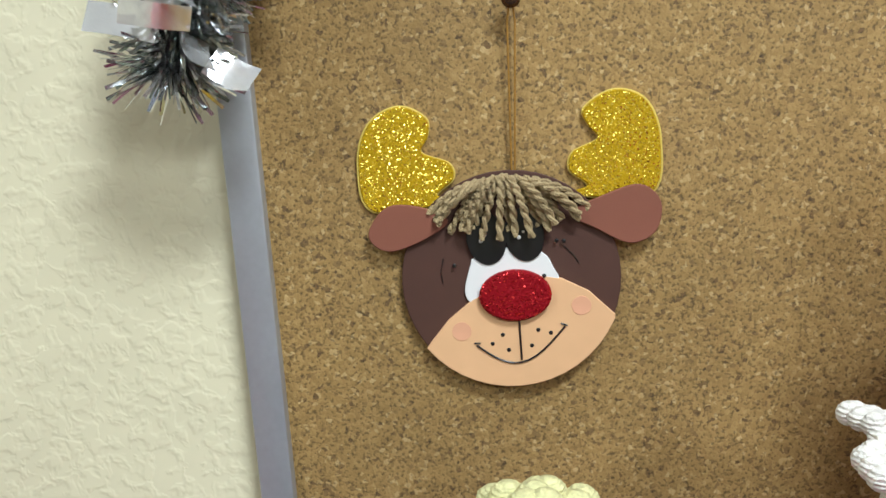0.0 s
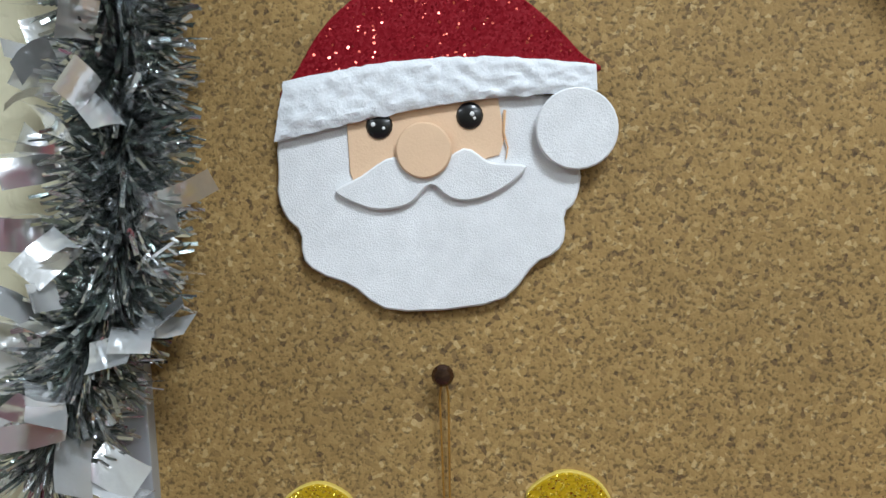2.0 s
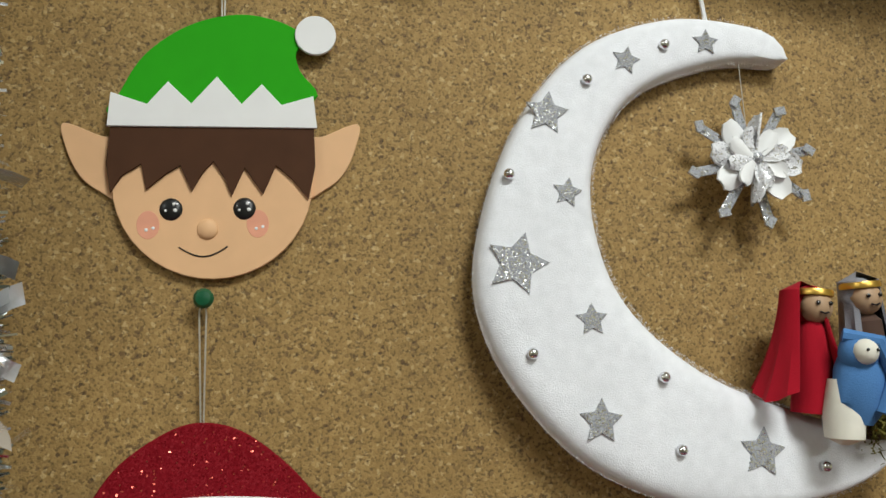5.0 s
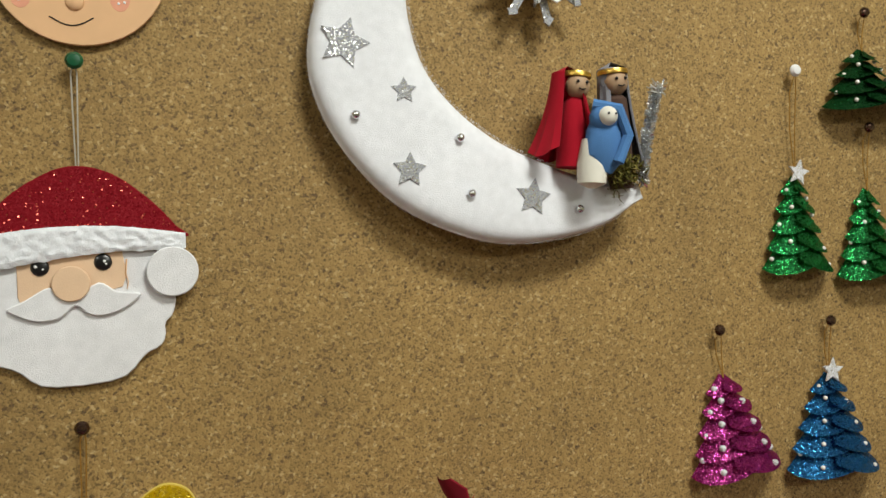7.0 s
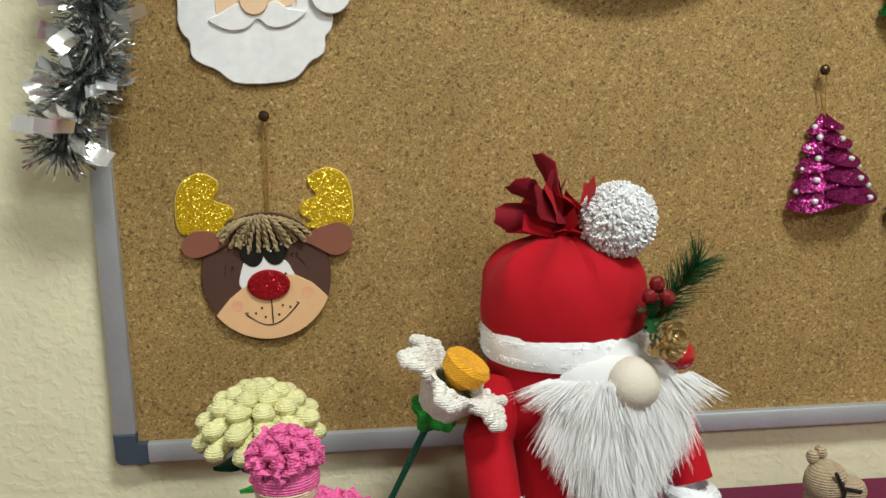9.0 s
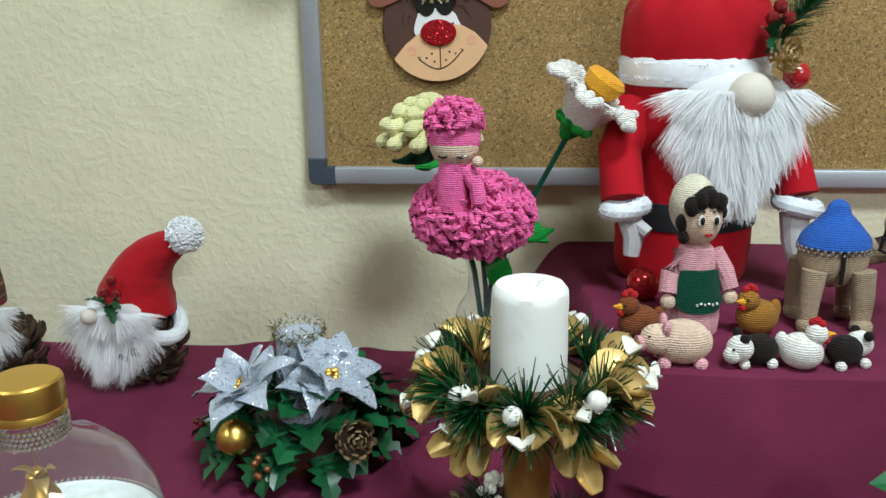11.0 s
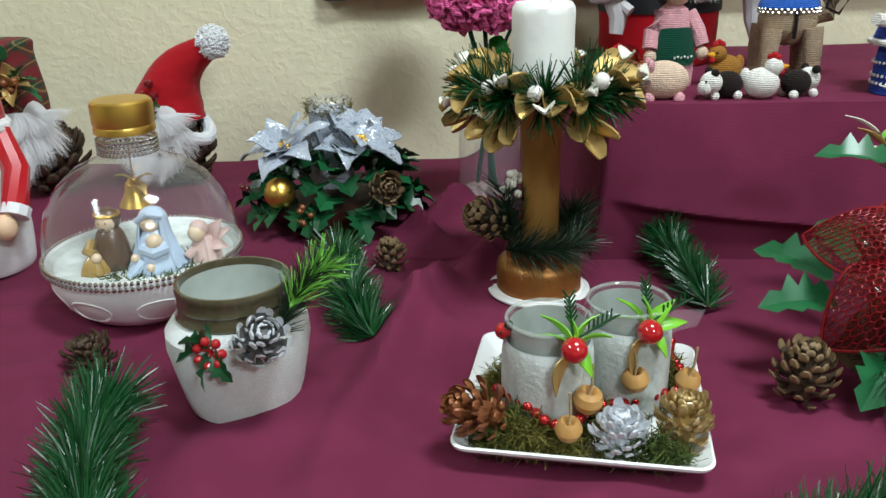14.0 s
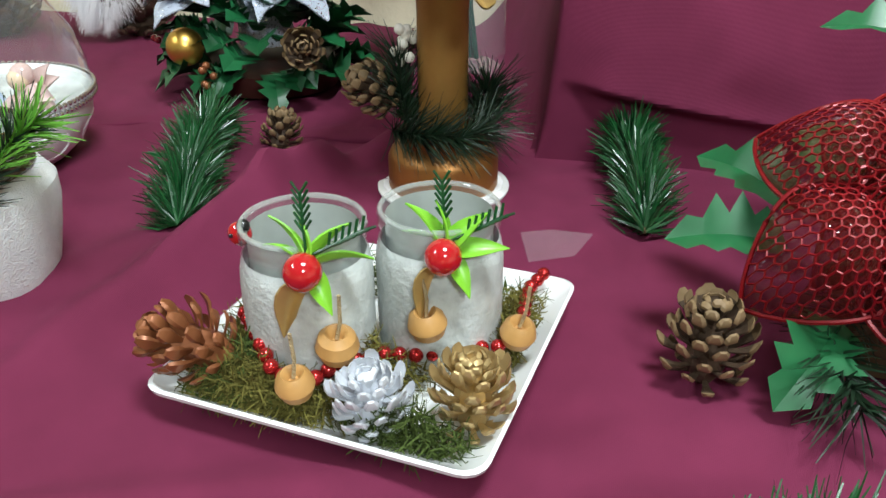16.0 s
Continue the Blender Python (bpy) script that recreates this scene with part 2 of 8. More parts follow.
M = {
    "wall": wall_mat(), "cork": cork_mat(), "cloth": cloth_mat(), "tartan": tartan_mat(),
    "ceiling": mat("white_ceiling", (0.8, 0.8, 0.77), 0.8, vary=0.03, scale=10),
    "floor": mat("grey_floor", (0.14, 0.13, 0.12), 0.5, vary=0.15, scale=20),
    "alu": mat("brushed_aluminium", (0.52, 0.55, 0.60), 0.42, 0.55, vary=0.06, scale=200),
    "plastic_blue": mat("blue_grey_plastic", (0.045, 0.06, 0.085), 0.5, vary=0.1),
    "steel": mat("steel", (0.6, 0.6, 0.6), 0.25, 1.0, vary=0.05),
    "dark_metal": mat("dark_metal", (0.12, 0.07, 0.05), 0.25, 0.9, vary=0.3, scale=900),
    "brown": mat("brown_foam", (0.075, 0.030, 0.020), 0.7, vary=0.08, bump=0.08, bscale=1500),
    "brown2": mat("light_brown_foam", (0.24, 0.082, 0.050), 0.7, vary=0.1, scale=30, bump=0.08, bscale=1500),
    "hairbrown": mat("hair_brown_foam", (0.075, 0.032, 0.016), 0.75, vary=0.12),
    "skin": mat("peach_foam", (0.77, 0.46, 0.245), 0.65, vary=0.05, bump=0.05, bscale=1500),
    "skin2": mat("peach_felt", (0.80, 0.55, 0.36), 0.65, vary=0.05, bump=0.1, bscale=900),
    "pink": mat("pink_chalk", (0.78, 0.36, 0.24), 0.8, vary=0.1),
    "blush": mat("soft_blush", (0.76, 0.40, 0.25), 0.8, vary=0.1),
    "white": mat("white_foam", (0.80, 0.80, 0.80), 0.6, vary=0.03),
    "felt": wool_mat("white_felt", (0.80, 0.80, 0.82), 700),
    "fleece": wool_mat("white_fleece", (0.80, 0.82, 0.86), 380),
    "plush": wool_mat("white_plush", (0.82, 0.83, 0.87), 620),
    "black": mat("black_paint", (0.006, 0.006, 0.007), 0.35, vary=0.1, coat=0.3),
    "green": mat("green_foam", (0.022, 0.36, 0.010), 0.8, vary=0.05),
    "pin_green": mat("green_pin", (0.004, 0.09, 0.035), 0.35, vary=0.05),
    "yarn": mat("tan_yarn", (0.50, 0.38, 0.21), 0.9, vary=0.25, scale=500, bump=1.0, bscale=1200),
    "gold_string": mat("gold_string", (0.42, 0.22, 0.045), 0.4, 0.5, vary=0.3, scale=2000),
    "silver_string": mat("silver_string", (0.62, 0.60, 0.55), 0.35, 0.6, vary=0.2, scale=2000),
    "g_gold": glitter("gold_glitter", (0.48, 0.30, 0.006), (0.95, 0.72, 0.12), scale=1500, share=0.22),
    "antler_rim": mat("yellow_foam_edge", (0.66, 0.50, 0.10), 0.6, vary=0.06),
    "g_red": glitter("red_glitter", (0.26, 0.004, 0.010), (0.75, 0.05, 0.05), share=0.16),
    "g_redfelt": glitter("red_glitter_felt", (0.23, 0.005, 0.012), (0.8, 0.16, 0.12), scale=1000, share=0.022),
    "g_green": glitter("green_glitter", (0.006, 0.11, 0.022), (0.04, 0.5, 0.14), scale=1300, share=0.45),
    "g_dkgreen": glitter("dark_green_glitter", (0.004, 0.055, 0.012), (0.02, 0.26, 0.07), scale=1300, share=0.3),
    "g_magenta": glitter("magenta_glitter", (0.22, 0.008, 0.10), (0.75, 0.10, 0.42), scale=1300, share=0.4),
    "g_blue": glitter("blue_glitter", (0.006, 0.075, 0.20), (0.05, 0.30, 0.62), scale=1300, share=0.4),
    "g_silver": glitter("silver_glitter", (0.36, 0.37, 0.40), (0.92, 0.93, 0.95), scale=1300, share=0.30),
    "g_white": glitter("pearl_glitter", (0.72, 0.72, 0.74), (0.9, 0.9, 0.92), scale=1200, share=0.15),
    "g_petal": glitter("silver_blue_petal", (0.43, 0.47, 0.55), (0.85, 0.88, 0.92), scale=1100, share=0.12),
    "silver": mat("silver_bead", (0.75, 0.75, 0.77), 0.18, 1.0, vary=0.03),
    "tinsel": mat("silver_tinsel", (0.88, 0.90, 0.92), 0.15, 0.95, vary=0.2, island=0.7),
    "tinsel_dark": mat("grey_tinsel", (0.34, 0.39, 0.37), 0.18, 0.90, vary=0.4, island=0.7),
    "foil": mat("silver_foil", (0.92, 0.93, 0.95), 0.15, 0.7, vary=0.06, bump=0.25, bscale=90),
    "gold": mat("gold_metal", (0.78, 0.49, 0.11), 0.34, 0.95, vary=0.08),
    "gold_paint": mat("gold_paint", (0.36, 0.19, 0.045), 0.48, 0.45, vary=0.2, scale=40, bump=0.15, bscale=300),
    "copper_paint": mat("bronze_paint", (0.33, 0.145, 0.035), 0.38, 0.6, vary=0.18, scale=40, bump=0.2, bscale=250),
    "petal_gold": mat("gold_leaf", (0.50, 0.34, 0.12), 0.40, 0.60, vary=0.2, scale=80, island=0.3),
    "cream_tip": mat("white_tip", (0.75, 0.72, 0.63), 0.7, vary=0.1),
    "pearl": mat("pearl", (0.80, 0.77, 0.72), 0.15, 0.0, vary=0.03, coat=0.8),
    "wax": mat("white_wax", (0.84, 0.84, 0.82), 0.5, vary=0.04, scale=25, bump=0.25, bscale=110, sub=0.25),
    "needle": mat("pine_needle", (0.007, 0.058, 0.014), 0.3, vary=0.4, island=1.2),
    "needle_lt": mat("light_needle", (0.16, 0.42, 0.05), 0.45, vary=0.3, island=0.8),
    "needle_dk": mat("dark_needle", (0.010, 0.028, 0.012), 0.45, vary=0.4, island=1.0),
    "holly": mat("holly_leaf", (0.010, 0.065, 0.022), 0.3, vary=0.35, scale=90, island=0.4),
    "holly_lt": mat("light_holly_leaf", (0.014, 0.110, 0.036), 0.34, vary=0.3, scale=90, island=0.4),
    "lime": mat("lime_leaf", (0.20, 0.50, 0.03), 0.35, vary=0.25, island=0.5),
    "moss": mat("moss", (0.135, 0.120, 0.028), 0.9, vary=0.5, island=1.0),
    "moss_dk": mat("dark_moss", (0.060, 0.085, 0.020), 0.9, vary=0.5, island=1.0),
    "twig": mat("twig", (0.09, 0.055, 0.03), 0.8, vary=0.3),
    "cone": mat("pine_cone", (0.062, 0.036, 0.019), 0.65, vary=0.3, island=0.5, bump=0.4, bscale=600),
    "cone_tip": mat("cone_edge", (0.22, 0.145, 0.07), 0.65, vary=0.35, island=0.3),
    "cone_gold": mat("golden_cone", (0.50, 0.36, 0.16), 0.35, 0.5, vary=0.3, island=0.4),
    "cone_copper": mat("copper_cone", (0.24, 0.085, 0.032), 0.38, 0.4, vary=0.35, island=0.4),
    "cone_grey": mat("grey_cone", (0.09, 0.085, 0.085), 0.6, vary=0.3, island=0.4),
    "cone_silver": mat("silver_cone", (0.66, 0.68, 0.72), 0.45, 0.2, vary=0.2, island=0.3),
    "berry": mat("red_berry", (0.42, 0.008, 0.012), 0.12, vary=0.08, coat=1.0),
    "berry_dk": mat("dark_berry", (0.16, 0.006, 0.01), 0.2, vary=0.1, coat=0.8),
    "red_bead": mat("red_bead", (0.50, 0.03, 0.03), 0.18, 0.75, vary=0.08),
    "red_cloth": mat("red_cloth", (0.42, 0.005, 0.014), 0.8, vary=0.1, scale=40, bump=0.15, bscale=1500, sheen=0.04),
    "dkred_cloth": mat("dark_red_cloth", (0.21, 0.008, 0.018), 0.8, vary=0.12, scale=40, sheen=0.04),
    "fur": mat("white_fur", (0.93, 0.93, 0.94), 0.7, vary=0.03, island=0.2),
    "nose": mat("cream_felt_nose", (0.66, 0.60, 0.52), 0.8, vary=0.05, bump=0.3, bscale=700),
    "belt": mat("black_felt", (0.008, 0.009, 0.012), 0.7, vary=0.1),
    "glove": mat("grey_felt", (0.62, 0.60, 0.62), 0.85, vary=0.06, bump=0.3, bscale=700),
    "k_pink": knit("pink_yarn", (0.86, 0.15, 0.40)), "k_rose": knit("rose_yarn", (0.72, 0.36, 0.40)),
    "k_skin": knit("skin_yarn", (0.72, 0.53, 0.40)), "k_white": knit("white_yarn", (0.80, 0.77, 0.72)),
    "k_cream": knit("cream_yarn", (0.72, 0.66, 0.52)), "k_beige": knit("beige_yarn", (0.40, 0.30, 0.20)),
    "k_yellow": knit("pale_yellow_yarn", (0.80, 0.77, 0.40)), "k_orange": knit("orange_yarn", (0.85, 0.40, 0.03)),
    "k_green": knit("green_yarn", (0.02, 0.25, 0.03)), "k_bottle": knit("bottle_green_yarn", (0.006, 0.06, 0.035)),
    "k_brown": knit("brown_yarn", (0.20, 0.06, 0.02)), "k_ochre": knit("ochre_yarn", (0.33, 0.15, 0.025)),
    "k_black": knit("black_yarn", (0.014, 0.009, 0.008)), "k_blue": knit("blue_yarn", (0.035, 0.12, 0.48)),
    "k_navy": knit("navy_yarn", (0.02, 0.05, 0.30)), "k_red": knit("red_yarn", (0.45, 0.015, 0.02)),
    "wool_red": wool_mat("red_boucle", (0.36, 0.007, 0.013), 260),
    "blue_felt": mat("blue_felt", (0.075, 0.20, 0.44), 0.9, vary=0.08, bump=0.2, bscale=900, sheen=0.03),
    "red_felt": mat("red_felt", (0.36, 0.006, 0.018), 0.9, vary=0.08, bump=0.2, bscale=900, sheen=0.03),
    "grey_felt": mat("grey_felt_cloak", (0.25, 0.25, 0.28), 0.9, vary=0.08, bump=0.2, bscale=900),
    "brown_felt": mat("brown_felt", (0.085, 0.050, 0.038), 0.9, vary=0.08),
    "wood": mat("pale_wood", (0.42, 0.27, 0.16), 0.6, vary=0.1),
    "acorn": mat("wooden_bead", (0.48, 0.26, 0.08), 0.5, vary=0.25, scale=80),
    "frost": mat("frosted_salt", (0.70, 0.72, 0.71), 0.7, vary=0.07, scale=200, bump=0.6, bscale=850, sub=0.15),
    # jar_in: greyer than the frosted glass, darkens the jar insides by colour
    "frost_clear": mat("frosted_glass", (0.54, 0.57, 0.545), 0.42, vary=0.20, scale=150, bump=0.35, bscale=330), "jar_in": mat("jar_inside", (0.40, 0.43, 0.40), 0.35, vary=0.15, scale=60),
    "snow": mat("white_plaster", (0.82, 0.82, 0.82), 0.6, vary=0.04, scale=60),
    "ceramic": mat("white_ceramic", (0.82, 0.83, 0.82), 0.12, vary=0.02, coat=0.6),
    "rim_brown": mat("brown_tinted_glass", (0.075, 0.062, 0.034), 0.12, vary=0.3, scale=120, coat=0.6),
    "bronze_pot": mat("brown_pot", (0.06, 0.02, 0.012), 0.5, vary=0.2),
    "glass": thin_clear("clear_glass", 0.06), "pet": thin_clear("clear_plastic", 0.03), "jarglass": thin_clear("jar_glass", 0.07, (0.5, 0.58, 0.54)),
    "lipglass": thin_clear("lip_glass", 0.22, (0.62, 0.68, 0.64)), "snow_in": mat("grey_snow", (0.60, 0.64, 0.62), 0.7, vary=0.3, scale=70, bump=0.4, bscale=500),
    "mesh_red": mat("red_mesh_ribbon", (0.22, 0.004, 0.008), 0.38, 0.2, vary=0.25, scale=300),
    "gold_mesh": mat("bronze_gauze", (0.20, 0.09, 0.03), 0.4, 0.5, vary=0.3, scale=600),
    "ochre_bud": mat("ochre_buds", (0.36, 0.34, 0.06), 0.7, vary=0.3, island=0.6),
    "red_foil": mat("red_leather", (0.50, 0.012, 0.020), 0.3, vary=0.05, coat=0.4),
    "dress_blue": mat("pale_blue_porcelain", (0.50, 0.60, 0.75), 0.35, vary=0.1, scale=100, coat=0.3),
    "clay_brown": mat("brown_porcelain", (0.09, 0.045, 0.02), 0.35, vary=0.3, scale=100, coat=0.4),
    "nat_skin": mat("cream_porcelain", (0.74, 0.56, 0.38), 0.3, vary=0.06, coat=0.4), "nat_rose": mat("rose_porcelain", (0.62, 0.44, 0.40), 0.35, vary=0.15, scale=100, coat=0.3),
    "khaki": mat("ochre_porcelain", (0.34, 0.21, 0.05), 0.4, vary=0.3, scale=100, coat=0.3),
    }
fur_nt = M["fur"].node_tree
fur_tl, fur_mx = fur_nt.nodes.new("ShaderNodeBsdfTranslucent"), fur_nt.nodes.new("ShaderNodeMixShader")
fur_tl.inputs["Color"].default_value = (0.94, 0.94, 0.95, 1)
fur_mx.inputs[0].default_value = 0.35
fur_nt.links.new(fur_nt.nodes["Principled BSDF"].outputs[0], fur_mx.inputs[1])
fur_nt.links.new(fur_tl.outputs[0], fur_mx.inputs[2])
fur_nt.links.new(fur_mx.outputs[0], fur_nt.nodes["Material Output"].inputs["Surface"])
em, ent, eb = nodes_of("lamp_diffuser")
eb.inputs["Emission Color"].default_value, eb.inputs["Emission Strength"].default_value = (1, 0.98, 0.93, 1), 2.0
M["lightbox"] = em


# ---- mesh helpers ----
def thing(name, at, label, category, group="", kind="", rz=0.0, rx=0.0, ry=0.0):
    ob = new(name)
    ob.empty_display_size = 0.02
    ob.matrix_world = pose(*at, rx, ry, rz)
    return tagged(ob, label, category, group, kind)


def mesh_of(name, bm, materials, smooth=True):
    bmesh.ops.recalc_face_normals(bm, faces=bm.faces)
    me = bpy.data.meshes.new(name)
    bm.to_mesh(me)
    bm.free()
    for m in materials if isinstance(materials, (list, tuple)) else [materials]:
        me.materials.append(m)
    if smooth:
        for p in me.polygons:
            p.use_smooth = True
        me.set_sharp_from_angle(angle=radians(32))
    return me


def part(name, bm, material, parent, label="", smooth=True, m=None):
    ob = new(name, mesh_of(name, bm, material, smooth))
    ob.parent = parent
    if m is not None:
        ob.matrix_local = m
    return tagged(ob, label)


def one(name, bm, materials, at, label, category, group="", rz=0.0, rx=0.0, ry=0.0, smooth=True, kind=""):
    """A top-level thing that is one mesh."""
    ob = new(name, mesh_of(name, bm, materials, smooth))
    ob.matrix_world = pose(*at, rx, ry, rz)
    return tagged(ob, label, category, group, kind)


def T(x=0, y=0, z=0, rx=0, ry=0, rz=0, s=1.0):
    m = pose(x, y, z, rx, ry, rz)
    return m @ (Matrix.Diagonal((*s, 1)) if isinstance(s, (tuple, list)) else Matrix.Scale(s, 4))


I = Matrix.Identity(4)


def lathe(bm, prof, m=I, seg=24, mi=0, wob=0.0, seed=0, cap=True):
    """Turned body from (radius, height) pairs."""
    rng = random.Random(seed)
    rings = []
    for r, z in prof:
        ring = []
        for k in range(seg):
            a = 2 * math.pi * k / seg
            rr = r * (1 + wob * (rng.random() - 0.5))
            ring.append(bm.verts.new(m @ Vector((rr * math.cos(a), rr * math.sin(a), z))))
        rings.append(ring)
    for a, b in zip(rings, rings[1:]):
        for k in range(seg):
            f = bm.faces.new((a[k], a[(k + 1) % seg], b[(k + 1) % seg], b[k]))
            f.material_index = mi
    if cap:
        for ring in (rings[0], rings[-1]):
            f = bm.faces.new(ring)
            f.material_index = mi


def ball(bm, r, m=I, u=14, v=9, mi=0, wob=0.0, seed=0):
    prof = [(max(r * math.sin(math.pi * k / v), r * 0.03), -r * math.cos(math.pi * k / v)) for k in range(v + 1)]
    lathe(bm, prof, m, u, mi, wob, seed)


def tube(bm, pts, r, seg=6, mi=0, taper=1.0):
    """Round rod along points."""
    pts = [Vector(p) for p in pts]
    rings = []
    for i, p in enumerate(pts):
        d = (pts[min(i + 1, len(pts) - 1)] - pts[max(i - 1, 0)]).normalized()
        side = d.cross(Vector((0.3, 0.2, 1)) if abs(d.z) < 0.9 else Vector((1, 0.1, 0))).normalized()
        up = d.cross(side)
        rr = r * (1 + (taper - 1) * i / max(len(pts) - 1, 1))
        rings.append([bm.verts.new(p + (side * math.cos(2 * math.pi * k / seg) + up * math.sin(2 * math.pi * k / seg)) * rr) for k in range(seg)])
    for a, b in zip(rings, rings[1:]):
        for k in range(seg):
            bm.faces.new((a[k], a[(k + 1) % seg], b[(k + 1) % seg], b[k])).material_index = mi
    for ring in (rings[0], rings[-1]):
        bm.faces.new(ring).material_index = mi


def box(bm, sx, sy, sz, m=I, mi=0, bevel=0.0):
    """Box centred on its origin, edges rounded."""
    r = bmesh.ops.create_cube(bm, size=1.0, matrix=m @ Matrix.Diagonal((sx, sy, sz, 1)))
    fs = {f for v in r["verts"] for f in v.link_faces}
    for f in fs:
        f.material_index = mi
    if bevel:
        es = {e for v in r["verts"] for e in v.link_edges}
        bmesh.ops.bevel(bm, geom=list(es), offset=bevel, segments=2, affect="EDGES", profile=0.5)


def smooth2(pts, n=5):
    """Closed smooth outline through control points."""
    out, k = [], len(pts)
    for i in range(k):
        p0, p1, p2, p3 = (Vector(pts[(i + j - 1) % k]) for j in range(4))
        for s in range(n):
            t = s / n
            out.append(tuple(0.5 * (2 * p1 + (p2 - p0) * t + (2 * p0 - 5 * p1 + 4 * p2 - p3) * t * t + (3 * p1 - p0 - 3 * p2 + p3) * t ** 3)))
    return out


def circle2(r, n=28, rx=None, c=(0, 0)):
    return [(c[0] + r * math.cos(2 * math.pi * k / n), c[1] + (rx or r) * math.sin(2 * math.pi * k / n)) for k in range(n)]


def sheet(bm, pts, thick, m=I, mi=0, round_=0.0004):
    """Flat cut-out in the xz plane, its back at y=0 and its face towards -y, with a rounded rim."""
    k = len(pts)
    area = sum(pts[i][0] * pts[(i + 1) % k][1] - pts[(i + 1) % k][0] * pts[i][1] for i in range(k))
    if area < 0:
        pts = pts[::-1]
    inn = []
    for i in range(k):
        a, b, c = Vector(pts[i - 1]), Vector(pts[i]), Vector(pts[(i + 1) % k])
        d = (c - a)
        nrm = Vector((-d.y, d.x)).normalized() if d.length > 1e-9 else Vector((0, 0))
        inn.append(b + nrm * round_)
    L = [[bm.verts.new(m @ Vector((p[0], y, p[1]))) for p in q] for q, y in ((pts, 0), (pts, -thick + round_), (inn, -thick))]
    for A, B in zip(L, L[1:]):
        for i in range(k):
            bm.faces.new((A[i], A[(i + 1) % k], B[(i + 1) % k], B[i])).material_index = mi
    f = bm.faces.new(L[2])
    f.material_index = mi
    g = bm.faces.new(L[0][::-1])
    g.material_index = mi
    f.normal_update(), g.normal_update()
    bmesh.ops.triangulate(bm, faces=[f, g], ngon_method="EAR_CLIP")


def star2(r, k=0.45, n=5, rot=0.0):
    return [((r if i % 2 == 0 else r * k) * math.sin(rot + math.pi * i / n), (r if i % 2 == 0 else r * k) * math.cos(rot + math.pi * i / n)) for i in range(2 * n)]


def strip(bm, p, d, up, length, width, mi=0, bend=0.0, tip=0.3, seg=2):
    """Narrow blade from p along d."""
    d, up = Vector(d).normalized(), Vector(up)
    s = d.cross(up)
    s = s.normalized() if s.length > 1e-6 else d.orthogonal().normalized()
    n = s.cross(d)
    prev = None
    for i in range(seg + 1):
        t = i / seg
        c = Vector(p) + d * length * t + n * (-bend * length * t * t)
        w = width * (1 - (1 - tip) * t) / 2
        a, b = bm.verts.new(c - s * w), bm.verts.new(c + s * w)
        if prev:
            bm.faces.new((prev[0], prev[1], b, a)).material_index = mi
        prev = (a, b)


def rnd_dir(rng):
    z = rng.uniform(-1, 1)
    a = rng.uniform(0, 2 * math.pi)
    r = math.sqrt(1 - z * z)
    return Vector((r * math.cos(a), r * math.sin(a), z))


def pine(bm, pts, length, n, width=0.0011, mi=0, spread=0.9, seed=0, flat=1.0):
    """Needles along a twig."""
    rng = random.Random(seed)
    pts = [Vector(p) for p in pts]
    for i in range(n):
        t = rng.random() * (len(pts) - 1)
        k = min(int(t), len(pts) - 2)
        p = pts[k].lerp(pts[k + 1], t - k)
        ax = (pts[k + 1] - pts[k]).normalized()
        q = rnd_dir(rng)
        q = (q - ax * q.dot(ax))
        q = Vector((q.x, q.y, q.z * flat)).normalized()
        d = (ax * rng.uniform(0.5, 0.95) + q * spread * rng.uniform(0.6, 1.1)).normalized()
        strip(bm, p, d, rnd_dir(rng), length * rng.uniform(0.7, 1.15), width * rng.uniform(0.7, 1.3), mi, bend=rng.uniform(-0.15, 0.25), tip=0.25)


def cone_scales(bm, r, h, m=I, n=70, mi=0, tipmi=1, open_=0.9, seed=0, emit=None):
    """Pine cone standing on its base: core and spiral of woody scales."""
    rng = random.Random(seed)
    n = int(n * 0.95)
    lathe(bm, [(r * 0.2, 0), (r * 0.45, h * 0.2), (r * 0.42, h * 0.55), (r * 0.15, h * 0.95)], m, 8, mi)
    for i in range(n):
        t = i / n
        a = i * 2.39996
        z = h * (0.06 + 0.88 * t)
        env = r * (math.sin(math.pi * (0.22 + 0.74 * t)) ** 0.8)
        core = env * 0.26
        lift = 0.12 + 1.02 * t + rng.uniform(-0.20, 0.20)
        out = Vector((math.cos(a), math.sin(a), 0))
        side = Vector((-math.sin(a), math.cos(a), 0))
        d = (out * math.cos(lift) + Vector((0, 0, 1)) * math.sin(lift))
        up = side.cross(d) * -1
        ln = (env - core) * 1.2 * open_ * rng.uniform(0.82, 1.12)
        w = r * 0.33 * (0.55 + 0.6 * math.sin(math.pi * (0.15 + 0.75 * t)))
        base = out * core + Vector((0, 0, z))
        sec = []
        if emit:
            bm = bmesh.new()
        for s, ww, th, lf in ((0, 0.24, 0.04, 0), (0.55, 0.62, 0.05, 0.02), (0.82, 1.0, 0.085, 0.08), (0.98, 0.88, 0.09, 0.17), (1.08, 0.42, 0.05, 0.25)):
            c = base + d * ln * s + up * ln * lf
            sec.append([bm.verts.new(m @ (c + side * w * ww * u + up * r * th * v)) for u, v in ((-0.5, 0), (0.5, 0), (0.36, -1), (-0.36, -1))])
        for j, (A, B) in enumerate(zip(sec, sec[1:])):
            for k in range(4):
                bm.faces.new((A[k], A[(k + 1) % 4], B[(k + 1) % 4], B[k])).material_index = tipmi if j >= 2 else mi
        bm.faces.new(sec[-1]).material_index = tipmi
        if emit:
            emit(bm)


